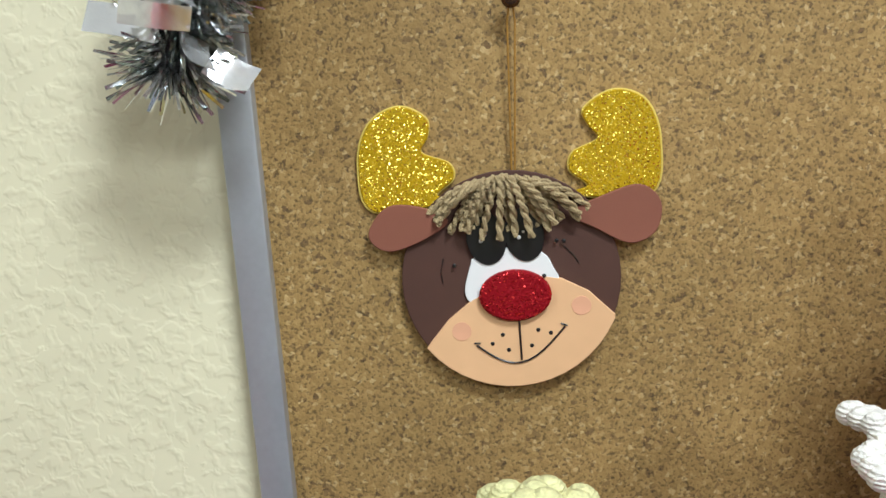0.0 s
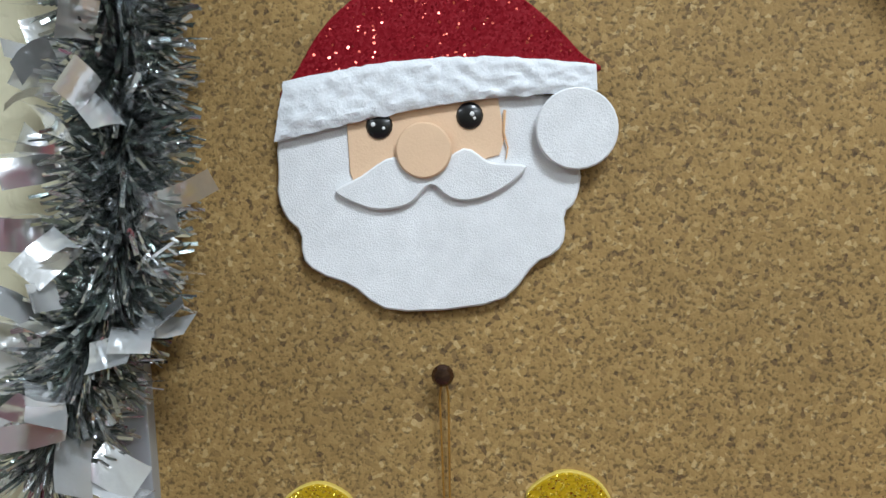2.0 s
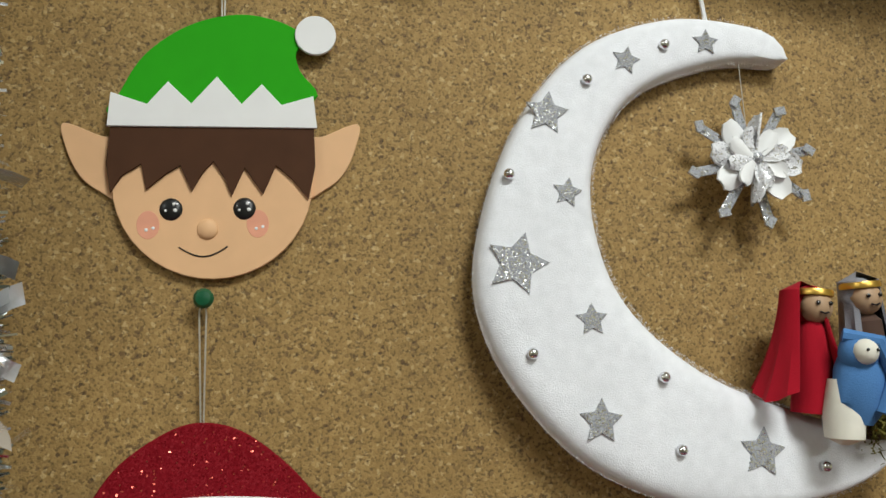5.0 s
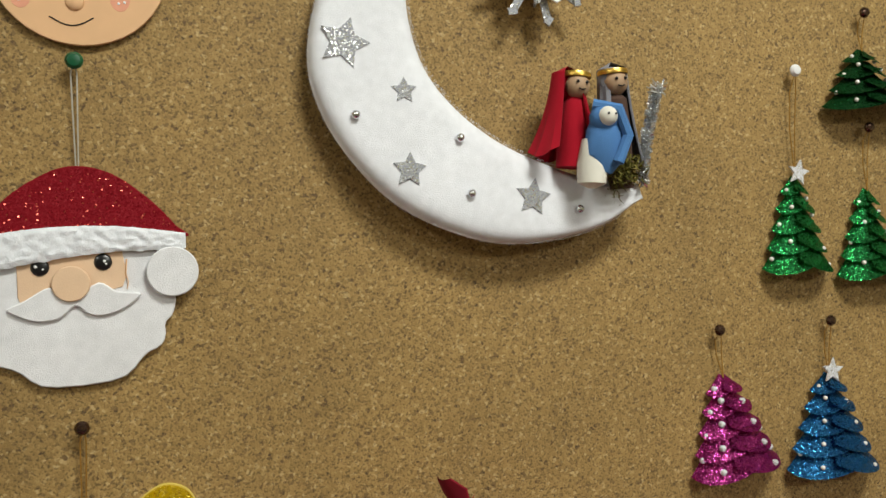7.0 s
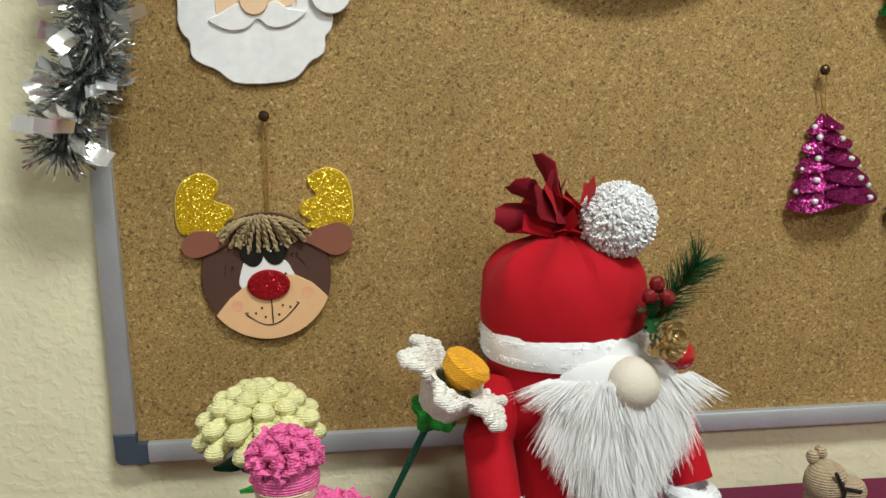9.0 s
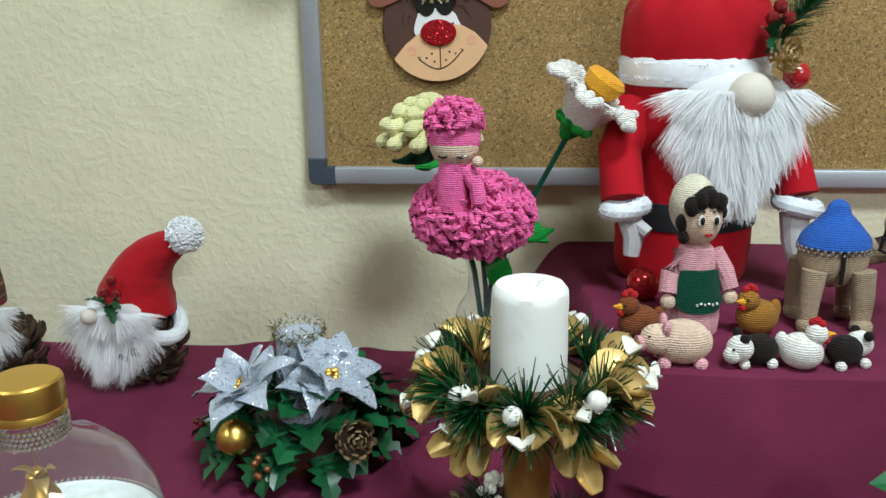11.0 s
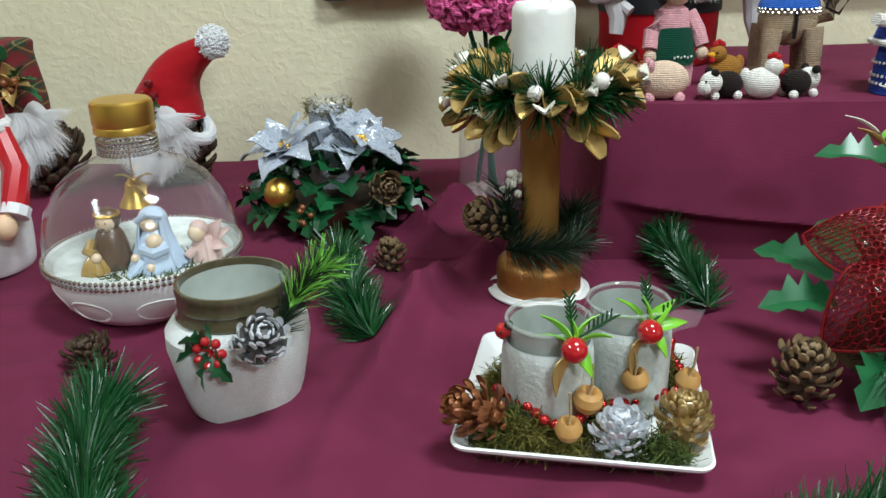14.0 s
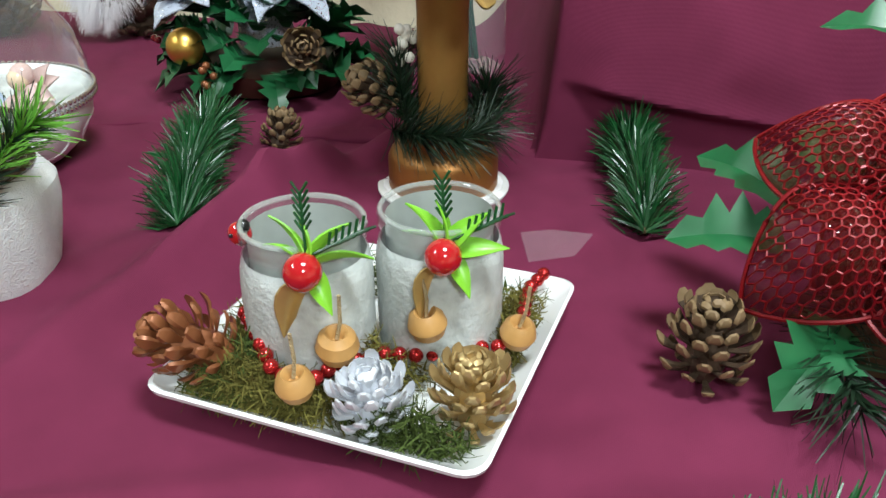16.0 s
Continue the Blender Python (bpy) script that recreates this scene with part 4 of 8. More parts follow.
# ---- santa ornament ----
def build_santa_face():
    o = thing("santa_ornament", (0.004, CORK_Y, 0.655), "felt Santa face with white beard and red glitter hat", "ornament")
    loop_string(o, 0.003, 0.082, 0.004, 0.160, 0.0022, M["silver_string"])
    cut("backing", circle2(0.058, 36), 0.002, -0.0005, M["white"], o)
    beard = [(-0.071, 0.018), (-0.073, -0.002), (-0.073, -0.019), (-0.064, -0.030), (-0.063, -0.046), (-0.042, -0.056), (-0.024, -0.070), (0.027, -0.068), (0.044, -0.050), (0.057, -0.043), (0.058, -0.028), (0.065, -0.020), (0.066, -0.004), (0.070, 0.022), (0.0, 0.036)]
    rb = []
    for i, p in enumerate(beard):
        q = beard[(i + 1) % len(beard)]
        rb += [(p[0] * 0.85 + q[0] * 0.15, p[1] * 0.85 + q[1] * 0.15), ((p[0] + q[0]) / 2 * 1.012, (p[1] + q[1]) / 2 * 1.012), (p[0] * 0.15 + q[0] * 0.85, p[1] * 0.15 + q[1] * 0.85)]
    cut("beard", rb, 0.003, -0.0025, M["felt"], o, "white felt beard", round_=0.0008)
    cut("face", [(-0.039, 0.030), (-0.039, -0.004), (-0.036, -0.012), (-0.020, -0.006), (0.012, -0.004), (0.030, 0.0), (0.033, 0.008), (0.030, 0.030)], 0.0016, -0.0050, M["skin2"], o, "peach felt face")
    cut("hat", smooth2([(-0.066, 0.030), (-0.060, 0.045), (-0.044, 0.066), (-0.018, 0.083), (0.003, 0.088), (0.026, 0.082), (0.050, 0.064), (0.068, 0.044), (0.073, 0.034), (0.0, 0.034)], 5), 0.003, -0.0035, M["g_redfelt"], o, "red glitter felt hat", round_=0.0006)
    # fleece band of small curls
    bm = bmesh.new()
    rng = random.Random(8)
    top = lambda t: 0.036 + 0.010 * math.sin(math.pi * (0.1 + 0.85 * t)) * 0.9
    low = lambda t: 0.012 + 0.014 * math.sin(math.pi * 0.5 * min(1, t * 1.25))
    sheet(bm, [(-0.072 + 0.147 * t, low(t)) for t in [i / 14 for i in range(15)]] + [(-0.066 + 0.141 * t, top(t)) for t in [1 - i / 14 for i in range(15)]], 0.0035, round_=0.001)
    nu, nv = 96, 18
    g = []
    for iv in range(nv + 1):
        v = iv / nv
        row = []
        for iu in range(nu + 1):
            t = iu / nu
            x = -0.0725 + 0.147 * t + 0.006 * v * (1 - t)
            z = low(t) + (top(t) - low(t)) * v
            n1 = noise.noise(Vector((x * 170, z * 210, 3.0)))
            n2 = noise.noise(Vector((x * 420, z * 420, 8.0)))
            rim = min(1, 5 * min(v, 1 - v, 3 * t, 3 * (1 - t)) + 0.15)
            row.append(bm.verts.new((x + 0.0006 * n2, -0.0030 - (0.0022 + 0.0016 * n1 + 0.0007 * n2) * math.sqrt(rim), z + 0.0008 * n1 * (1.6 if iv in (0, nv) else 0.6))))
        g.append(row)
    for A, B in zip(g, g[1:]):
        for k in range(nu):
            bm.faces.new((A[k], A[k + 1], B[k + 1], B[k]))
    part("hat_band", bm, M["fleece"], o, "curly white fleece band", m=pose(0, -0.0060, 0))
    for x, z in ((-0.024, 0.0165), (0.0175, 0.0185)):
        dot("eye", 0.0062, -0.0068, x, z, M["black"], o, 0.35)
        dot("glint", 0.0011, -0.0088, x - 0.001 + (0.0022 if x > 0 else -0.0015), z + 0.0006, M["white"], o, 0.4)
        dot("glint", 0.0007, -0.0088, x + 0.0022, z - 0.0014, M["white"], o, 0.4)
    cut("moustache", smooth2([(-0.046, -0.012), (-0.034, -0.006), (-0.018, 0.002), (-0.004, -0.006), (0.014, 0.004), (0.026, -0.003), (0.042, -0.006), (0.030, -0.016), (0.016, -0.020), (0.006, -0.018), (-0.002, -0.012), (-0.012, -0.020), (-0.026, -0.022), (-0.038, -0.018)], 4), 0.0030, -0.0056, M["felt"], o, "white felt moustache", round_=0.0009)
    bm = bmesh.new()
    lathe(bm, [(0.0128, 0), (0.0128, 0.0018), (0.0120, 0.0028), (0.0005, 0.0030)], seg=28)
    part("nose", bm, M["skin2"], o, "round peach felt nose", m=pose(-0.004, -0.0084, 0.004, 90, 0, 0))
    cut("hat_pompom", circle2(0.0183, 32), 0.0028, -0.0088, M["felt"], o, "flat white felt pompom", x=0.065, z=0.0095, round_=0.0007)
    bm = bmesh.new()
    tube(bm, [(0.0335, -0.0070, 0.020), (0.0325, -0.0072, 0.010), (0.034, -0.0070, 0.003), (0.033, -0.0070, -0.002)], 0.0007, taper=0.4)
    part("face_crease", bm, M["skin"], o)
    return o


build_santa_face()
push_pin(0.009, 0.817, "green")


# ---- elf ornament ----
def build_elf():
    o = thing("elf_ornament", (0.0145, CORK_Y, 0.8895), "foam elf face with green hat and pointed ears", "ornament")
    loop_string(o, 0.006, 0.103, 0.008, 0.185, 0.002, M["silver_string"])
    earR = smooth2([(0.055, 0.026), (0.068, 0.030), (0.090, 0.038), (0.088, 0.022), (0.080, 0.005), (0.068, -0.005), (0.055, -0.009)], 5)
    for s in (1, -1):
        cut("ear", [(x * s, z) for x, z in earR], 0.0022, -0.0005, M["skin"], o, "peach foam pointed ear")
    cut("face", circle2(0.0605, 40), 0.0028, -0.0028, M["skin"], o, "peach foam disc")
    cut("hair", [(-0.061, 0.036), (-0.0635, 0.012), (-0.061, -0.0066), (-0.054, 0.004), (-0.043, 0.011), (-0.040, -0.005), (-0.028, 0.005), (-0.020, 0.010), (-0.013, -0.006), (-0.006, 0.006), (0.0, 0.0125), (0.0065, 0.002), (0.011, -0.009), (0.0155, 0.001), (0.019, 0.0085), (0.025, -0.001), (0.030, -0.008), (0.0345, 0.002), (0.038, 0.010), (0.048, 0.001), (0.058, -0.0115), (0.0625, 0.010), (0.062, 0.036)], 0.0020, -0.0056, M["hairbrown"], o, "brown foam fringe")
    cut("hat", smooth2([(-0.060, 0.042), (-0.056, 0.056), (-0.041, 0.081), (-0.015, 0.100), (0.015, 0.108), (0.041, 0.104), (0.057, 0.094), (0.0515, 0.083), (0.054, 0.071), (0.062, 0.052), (0.0, 0.040)], 5), 0.0022, -0.0050, M["green"], o, "bright green foam hat")
    cut("hat_band", [(-0.063, 0.0345), (0.064, 0.0335), (0.062, 0.0545), (0.042, 0.0485), (0.030, 0.062), (0.0175, 0.049), (0.0025, 0.0665), (-0.013, 0.049), (-0.027, 0.063), (-0.0395, 0.0485), (-0.061, 0.056)], 0.0020, -0.0070, M["white"], o, "white zigzag foam band")
    cut("hat_pompom", circle2(0.013, 28), 0.0022, -0.0072, M["white"], o, "flat white foam pompom", x=0.064, z=0.0945)
    for x in (-0.022, 0.022):
        dot("eye", 0.0070, -0.0056, x - 0.0035, -0.0170, M["black"], o, 0.28)
        for dx, dz, r in ((0.002, 0.003, 0.001), (0.0028, -0.0008, 0.0012), (-0.003, -0.001, 0.0008)):
            dot("glint", r, -0.0074, x - 0.0035 + dx, -0.0170 + dz, M["white"], o, 0.4)
    dot("nose", 0.0066, -0.0054, -0.0038, -0.0295, M["skin"], o, 0.5)
    bm = bmesh.new()
    tube(bm, [(-0.0208 + 0.0290 * t, -0.0058, -0.0405 - 0.0060 * math.sin(math.pi * t)) for t in [i / 10 for i in range(11)]], 0.0005)
    part("mouth", bm, M["black"], o)
    for x in (-0.039, 0.0265):
        cut("cheek", circle2(0.0068, 20, 0.0088), 0.0002, -0.0056, M["pink"], o, x=x, z=-0.0265, round_=0.0001)
        for dx, dz in ((-0.001, -0.003), (0.003, -0.002)):
            dot("cheek_spot", 0.0010, -0.0059, x + dx, -0.0265 + dz, M["white"], o, 0.3)
    return o


build_elf()
push_pin(0.022, 1.078)


# ---- moon ornament ----
def build_moon():
    cx, cz = 0.32, 0.84
    o = thing("moon_ornament", (0.3156, CORK_Y - 0.011, 0.8385), "padded white plush crescent moon with silver stars and beads", "ornament", rx=-4)
    o.scale = (0.982, 1.0, 0.982)
    out = [(0.085, 0.134), (0.082, 0.148), (0.062, 0.160), (0.001, 0.165), (-0.066, 0.140), (-0.116, 0.079), (-0.144, -0.004), (-0.135, -0.063), (-0.096, -0.119), (-0.048, -0.151), (0.015, -0.168), (0.091, -0.159), (0.136, -0.134),
           (0.130, -0.116), (0.086, -0.114), (0.004, -0.080), (-0.050, -0.025), (-0.062, 0.049), (-0.031, 0.105), (0.033, 0.131), (0.078, 0.132)]
    rim_o, rim_i = out[0:13], [out[0]] + out[13:][::-1] + [out[12]]

    def resample(pts, n):
        pts = [Vector(p) for p in pts]
        ext = [pts[0] * 2 - pts[1]] + pts + [pts[-1] * 2 - pts[-2]]
        fine = []
        for i in range(1, len(ext) - 2):
            p0, p1, p2, p3 = ext[i - 1:i + 3]
            for s in range(12):
                t = s / 12
                fine.append(0.5 * (2 * p1 + (p2 - p0) * t + (2 * p0 - 5 * p1 + 4 * p2 - p3) * t * t + (3 * p1 - p0 - 3 * p2 + p3) * t ** 3))
        fine.append(pts[-1])
        acc = [0.0]
        for a, b in zip(fine, fine[1:]):
            acc.append(acc[-1] + (b - a).length)
        res, j = [], 0
        for k in range(n + 1):
            d = acc[-1] * k / n
            while j < len(acc) - 2 and acc[j + 1] < d:
                j += 1
            res.append(fine[j].lerp(fine[j + 1], (d - acc[j]) / max(acc[j + 1] - acc[j], 1e-9)))
        return res
    bm = bmesh.new()
    A, B = resample(rim_o, 70), resample(rim_i, 70)
    prof = [(0.015, 0.0), (0.0, -0.002), (0.0, -0.0040), (0.012, -0.0078), (0.035, -0.0112), (0.07, -0.0136), (0.12, -0.0151), (0.20, -0.0158), (0.4, -0.0160), (0.6, -0.0160), (0.80, -0.0158), (0.88, -0.0151), (0.93, -0.0136), (0.965, -0.0112), (0.988, -0.0078), (1.0, -0.0040), (1.0, -0.002), (0.985, 0.0)]
    g = [[bm.verts.new((a.lerp(b, v).x, y + 0.0006 * noise.noise(Vector((a.x * 60, v * 6, a.y * 60))), a.lerp(b, v).y)) for v, y in prof] for a, b in zip(A, B)]
    for r0, r1 in zip(g, g[1:]):
        for i in range(len(prof) - 1):
            bm.faces.new((r0[i], r0[i + 1], r1[i + 1], r1[i]))
    bmesh.ops.remove_doubles(bm, verts=bm.verts, dist=0.00005)
    pts = [tuple(v) for v in A] + [tuple(v) for v in reversed(B)]
    k = len(pts)
    # short plush fibres round the rim
    rng = random.Random(3)
    for i in range(5200):
        j = rng.randrange(k)
        a, b = pts[j], pts[(j + 1) % k]
        t = rng.random()
        p = Vector((a[0] + (b[0] - a[0]) * t, -rng.uniform(0.001, 0.012), a[1] + (b[1] - a[1]) * t))
        d = Vector((-(b[1] - a[1]), 0, b[0] - a[0]))
        if d.length > 0:
            strip(bm, p - d.normalized() * 0.001, d.normalized() + rnd_dir(rng) * 0.6, rnd_dir(rng), 0.0019 * rng.uniform(0.4, 1), 0.00030, tip=0.2, seg=1)
    part("crescent", bm, M["plush"], o, "padded white plush")
    stars = [(0.228, 0.933, 0.0135, 10), (0.202, 0.833, 0.0185, 18), (0.238, 0.879, 0.0090, 12), (0.248, 0.796, 0.0095, 0), (0.249, 0.733, 0.0125, 5), (0.353, 0.709, 0.0140, 10), (0.286, 0.971, 0.0090, 15), (0.345, 0.985, 0.0085, 5)]
    for x, z, r, rot in stars:
        cut("star", star2(r * 1.13, 0.52, rot=radians(rot)), 0.0020, -0.0152, M["g_silver"], o, "silver glitter foam star", x=x - cx, z=z - cz)
    for x, z in ((0.314, 0.982), (0.257, 0.956), (0.200, 0.891), (0.208, 0.776), (0.292, 0.758), (0.299, 0.713), (0.394, 0.698)):
        dot("bead", 0.0037, -0.0178, x - cx, z - cz, M["silver"], o, 1.0, "silver bead")
    bm = bmesh.new()
    tube(bm, [(0.033, -0.006, 0.156), (0.030, -0.006, 0.19), (0.028, -0.002, 0.235)], 0.0016, 6)
    part("ribbon", bm, M["felt"], o)
    # snowflake hanging from the upper horn
    sx, sz = 0.370 - cx, 0.900 - cz
    bm = bmesh.new()
    tube(bm, [(sx, -0.012, sz + 0.020), (sx + 0.0, -0.012, 0.131)], 0.0003, 5)
    part("thread", bm, M["silver_string"], o)
    sf = new("snowflake")
    sf.parent, sf.matrix_local = o, pose(sx, -0.012, sz, 0, 12, 0)
    tagged(sf, "white and silver foam snowflake")
    for i in range(8):
        a = 45 * i
        bm = bmesh.new()
        box(bm, 0.0070, 0.0018, 0.034, T(0, -0.002, 0.027), bevel=0.0006)
        box(bm, 0.0060, 0.0018, 0.008, T(0.0, -0.0035, 0.043, 0, 45, 0))
        part("spoke", bm, M["g_silver"], sf, m=pose(0, 0, 0, 0, a + 22.5, 0))
        for k2, (ll, wl, yy) in enumerate(((0.032, 0.0185, -0.005), (0.022, 0.0120, -0.009))):
            bm = bmesh.new()
            rr = radians(a + (0 if k2 == 0 else 22.5))
            petal(bm, aim((0, yy, 0), (math.sin(rr), -0.12, math.cos(rr)), 90), ll, wl, bend=0.05, cup=0.35, thick=0.0016, blunt=True)
            part("loop", bm, M["white"] if (i + k2) % 2 else M["g_white"], sf)
    bm = bmesh.new()
    ball(bm, 0.004)
    part("centre_bead", bm, M["g_silver"], sf, m=pose(0, -0.010, 0))
    # moss and silver chenille twist
    bm = bmesh.new()
    rng = random.Random(6)
    for i in range(420):
        p = Vector((0.108 + rng.gauss(0, 0.007), -0.034 + rng.gauss(0, 0.004), -0.112 + rng.gauss(0, 0.006)))
        strip(bm, p, rnd_dir(rng), rnd_dir(rng), 0.008 * rng.random() + 0.002, 0.0016, bend=0.4)
    for i in range(40):
        p = Vector((0.102 + rng.gauss(0, 0.003), -0.028, -0.126 + rng.gauss(0, 0.006)))
        strip(bm, p, rnd_dir(rng), rnd_dir(rng), 0.004, 0.0012, bend=0.4)
    part("moss", bm, M["moss"], o, "tuft of green moss")
    bm = bmesh.new()
    for i in range(1500):
        t = rng.random()
        p = Vector((0.133 + 0.022 * t ** 1.5, -0.022, -0.122 + 0.084 * t))
        if t > 0.93:
            p += rnd_dir(rng) * 0.004
        strip(bm, p, rnd_dir(rng), rnd_dir(rng), 0.0062, 0.0012, tip=0.8, seg=1)
    part("chenille_staff", bm, M["tinsel"], o, "silver chenille stem")
    return o


build_moon()


def figurine(name, at, label, pieces, group="", rz=0, rx=0, ry=0, category="figurine"):
    """A doll or figure as one mesh; pieces: functions that add to it, each with its material."""
    bm = bmesh.new()
    mats = []
    for fn, m in pieces:
        if m not in mats:
            mats.append(m)
        before = set(bm.faces)
        fn(bm)
        k = mats.index(m)
        for f in bm.faces:
            if f not in before:
                f.material_index = k
    return one(name, bm, mats, at, label, category, group, rz, rx, ry)


def cloak(r0, r1, h, open_=0.9, seed=0, m=I, folds=5, amp=0.20, z0=0.0):
    """Draped cloak, open to the front (-y)."""
    def fn(bm):
        rows = []
        for i in range(8):
            t = i / 7
            row = []
            for j in range(22):
                a = -math.pi / 2 + open_ + (2 * math.pi - 2 * open_) * j / 21
                r = r0 + (r1 - r0) * (0.35 * t + 0.65 * t ** 2.2)
                r *= 1 + amp * t * math.sin(j * folds * 0.62 + seed)
                row.append([bm.verts.new(m @ Vector(((r + d) * math.cos(a), (r + d) * math.sin(a), z0 + (h - z0) * (1 - t) + 0.004 * t * math.sin(j * 0.9 + seed)))) for d in (0, -0.0015)])
            rows.append(row)
        for A, B in zip(rows, rows[1:]):
            for j in range(21):
                for s in (0, 1):
                    bm.faces.new((A[j][s], A[j + 1][s], B[j + 1][s], B[j][s]))
        for j in range(21):
            for R in (rows[0], rows[-1]):
                bm.faces.new((R[j][0], R[j + 1][0], R[j + 1][1], R[j][1]))
        for A, B in zip(rows, rows[1:]):
            for j in (0, 21):
                bm.faces.new((A[j][0], B[j][0], B[j][1], A[j][1]))
        top = [bm.verts.new(m @ Vector((0, 0, h + r0 * 0.5)))]
        for j in range(21):
            bm.faces.new((rows[0][j][0], rows[0][j + 1][0], top[0]))
    return fn


def P(f, *a, **k):
    return lambda bm: f(bm, *a, **k)


def dots_on(pts, r):
    def fn(bm):
        for p in pts:
            ball(bm, r, T(*p), 8, 6)
    return fn


W2 = M["wood"]
# standing mother, carpenter and swaddled child on the moon
figurine("felt_figure", (0.379, -0.034, 0.734), "wooden peg figure in a dark red felt cloak", [
    (P(lathe, [(0.012, 0.0), (0.012, 0.03), (0.009, 0.052), (0.006, 0.057)], seg=14), M["red_felt"]),
    (P(ball, 0.0105, T(0, -0.003, 0.066)), W2), (P(ball, 0.0122, T(0, 0.0025, 0.067, s=(1.05, 0.9, 1.08))), M["red_felt"]), (cloak(0.0128, 0.029, 0.076, 0.62, 1, T(-0.004, 0.002, 0.0, 0, -2, 0), z0=0.010), M["red_felt"]),
    (P(lathe, [(0.0126, 0.073), (0.0128, 0.075), (0.0120, 0.077)], seg=16), M["gold"]),
    (dots_on([(-0.004, -0.0128, 0.068), (0.004, -0.0131, 0.068)], 0.0014), M["black"]), (P(tube, [(-0.003, -0.0130, 0.0625), (0.0, -0.0135, 0.0615), (0.003, -0.0130, 0.0625)], 0.0006, 5), M["black"])], "moon figures", ry=6)
figurine("felt_figure", (0.427, -0.030, 0.734), "wooden peg figure in a grey and brown felt cloak", [
    (P(lathe, [(0.010, -0.018), (0.0115, 0.03), (0.010, 0.056), (0.006, 0.060)], seg=14), M["brown_felt"]),
    (P(ball, 0.0105, T(0, -0.003, 0.070)), W2), (P(ball, 0.0122, T(0, 0.0025, 0.071, s=(1.05, 0.9, 1.08))), M["grey_felt"]), (cloak(0.0125, 0.021, 0.080, 0.7, 3, T(0.001, 0.003, 0.002)), M["grey_felt"]),
    (P(lathe, [(0.0126, 0.077), (0.0128, 0.079), (0.0120, 0.081)], seg=16), M["gold"]),
    (dots_on([(-0.004, -0.0128, 0.072), (0.004, -0.0131, 0.072)], 0.0014), M["black"]), (P(tube, [(-0.003, -0.0130, 0.0665), (0.0, -0.0135, 0.0655), (0.003, -0.0130, 0.0665)], 0.0006, 5), M["black"])], "moon figures", ry=-3)
figurine("felt_figure", (0.397, -0.054, 0.728), "wooden peg baby swaddled in blue felt", [
    (P(lathe, [(0.008, 0.0), (0.0165, 0.012), (0.0165, 0.032), (0.012, 0.046), (0.006, 0.052)], T(s=(1, 0.8, 1)), 16), M["blue_felt"]),
    (P(lathe, [(0.003, -0.013), (0.0115, -0.009), (0.0125, 0.006), (0.009, 0.026)], T(-0.007, 0.004, 0, 0, -4, 0), 14), M["cream_tip"]),
    (P(ball, 0.0078, T(-0.006, -0.0115, 0.043)), M["cream_tip"]), (P(ball, 0.0118, T(-0.005, -0.0045, 0.0425, s=(1.05, 0.9, 1.05))), M["blue_felt"]),
    (P(tube, [(-0.016, -0.004, 0.052), (0.002, -0.013, 0.050), (0.012, -0.014, 0.030), (0.006, -0.013, 0.008)], 0.0045, 8), M["blue_felt"]),
    (dots_on([(-0.009, -0.0185, 0.044), (-0.003, -0.0190, 0.0445)], 0.0010), M["black"])], "moon figures", ry=8)


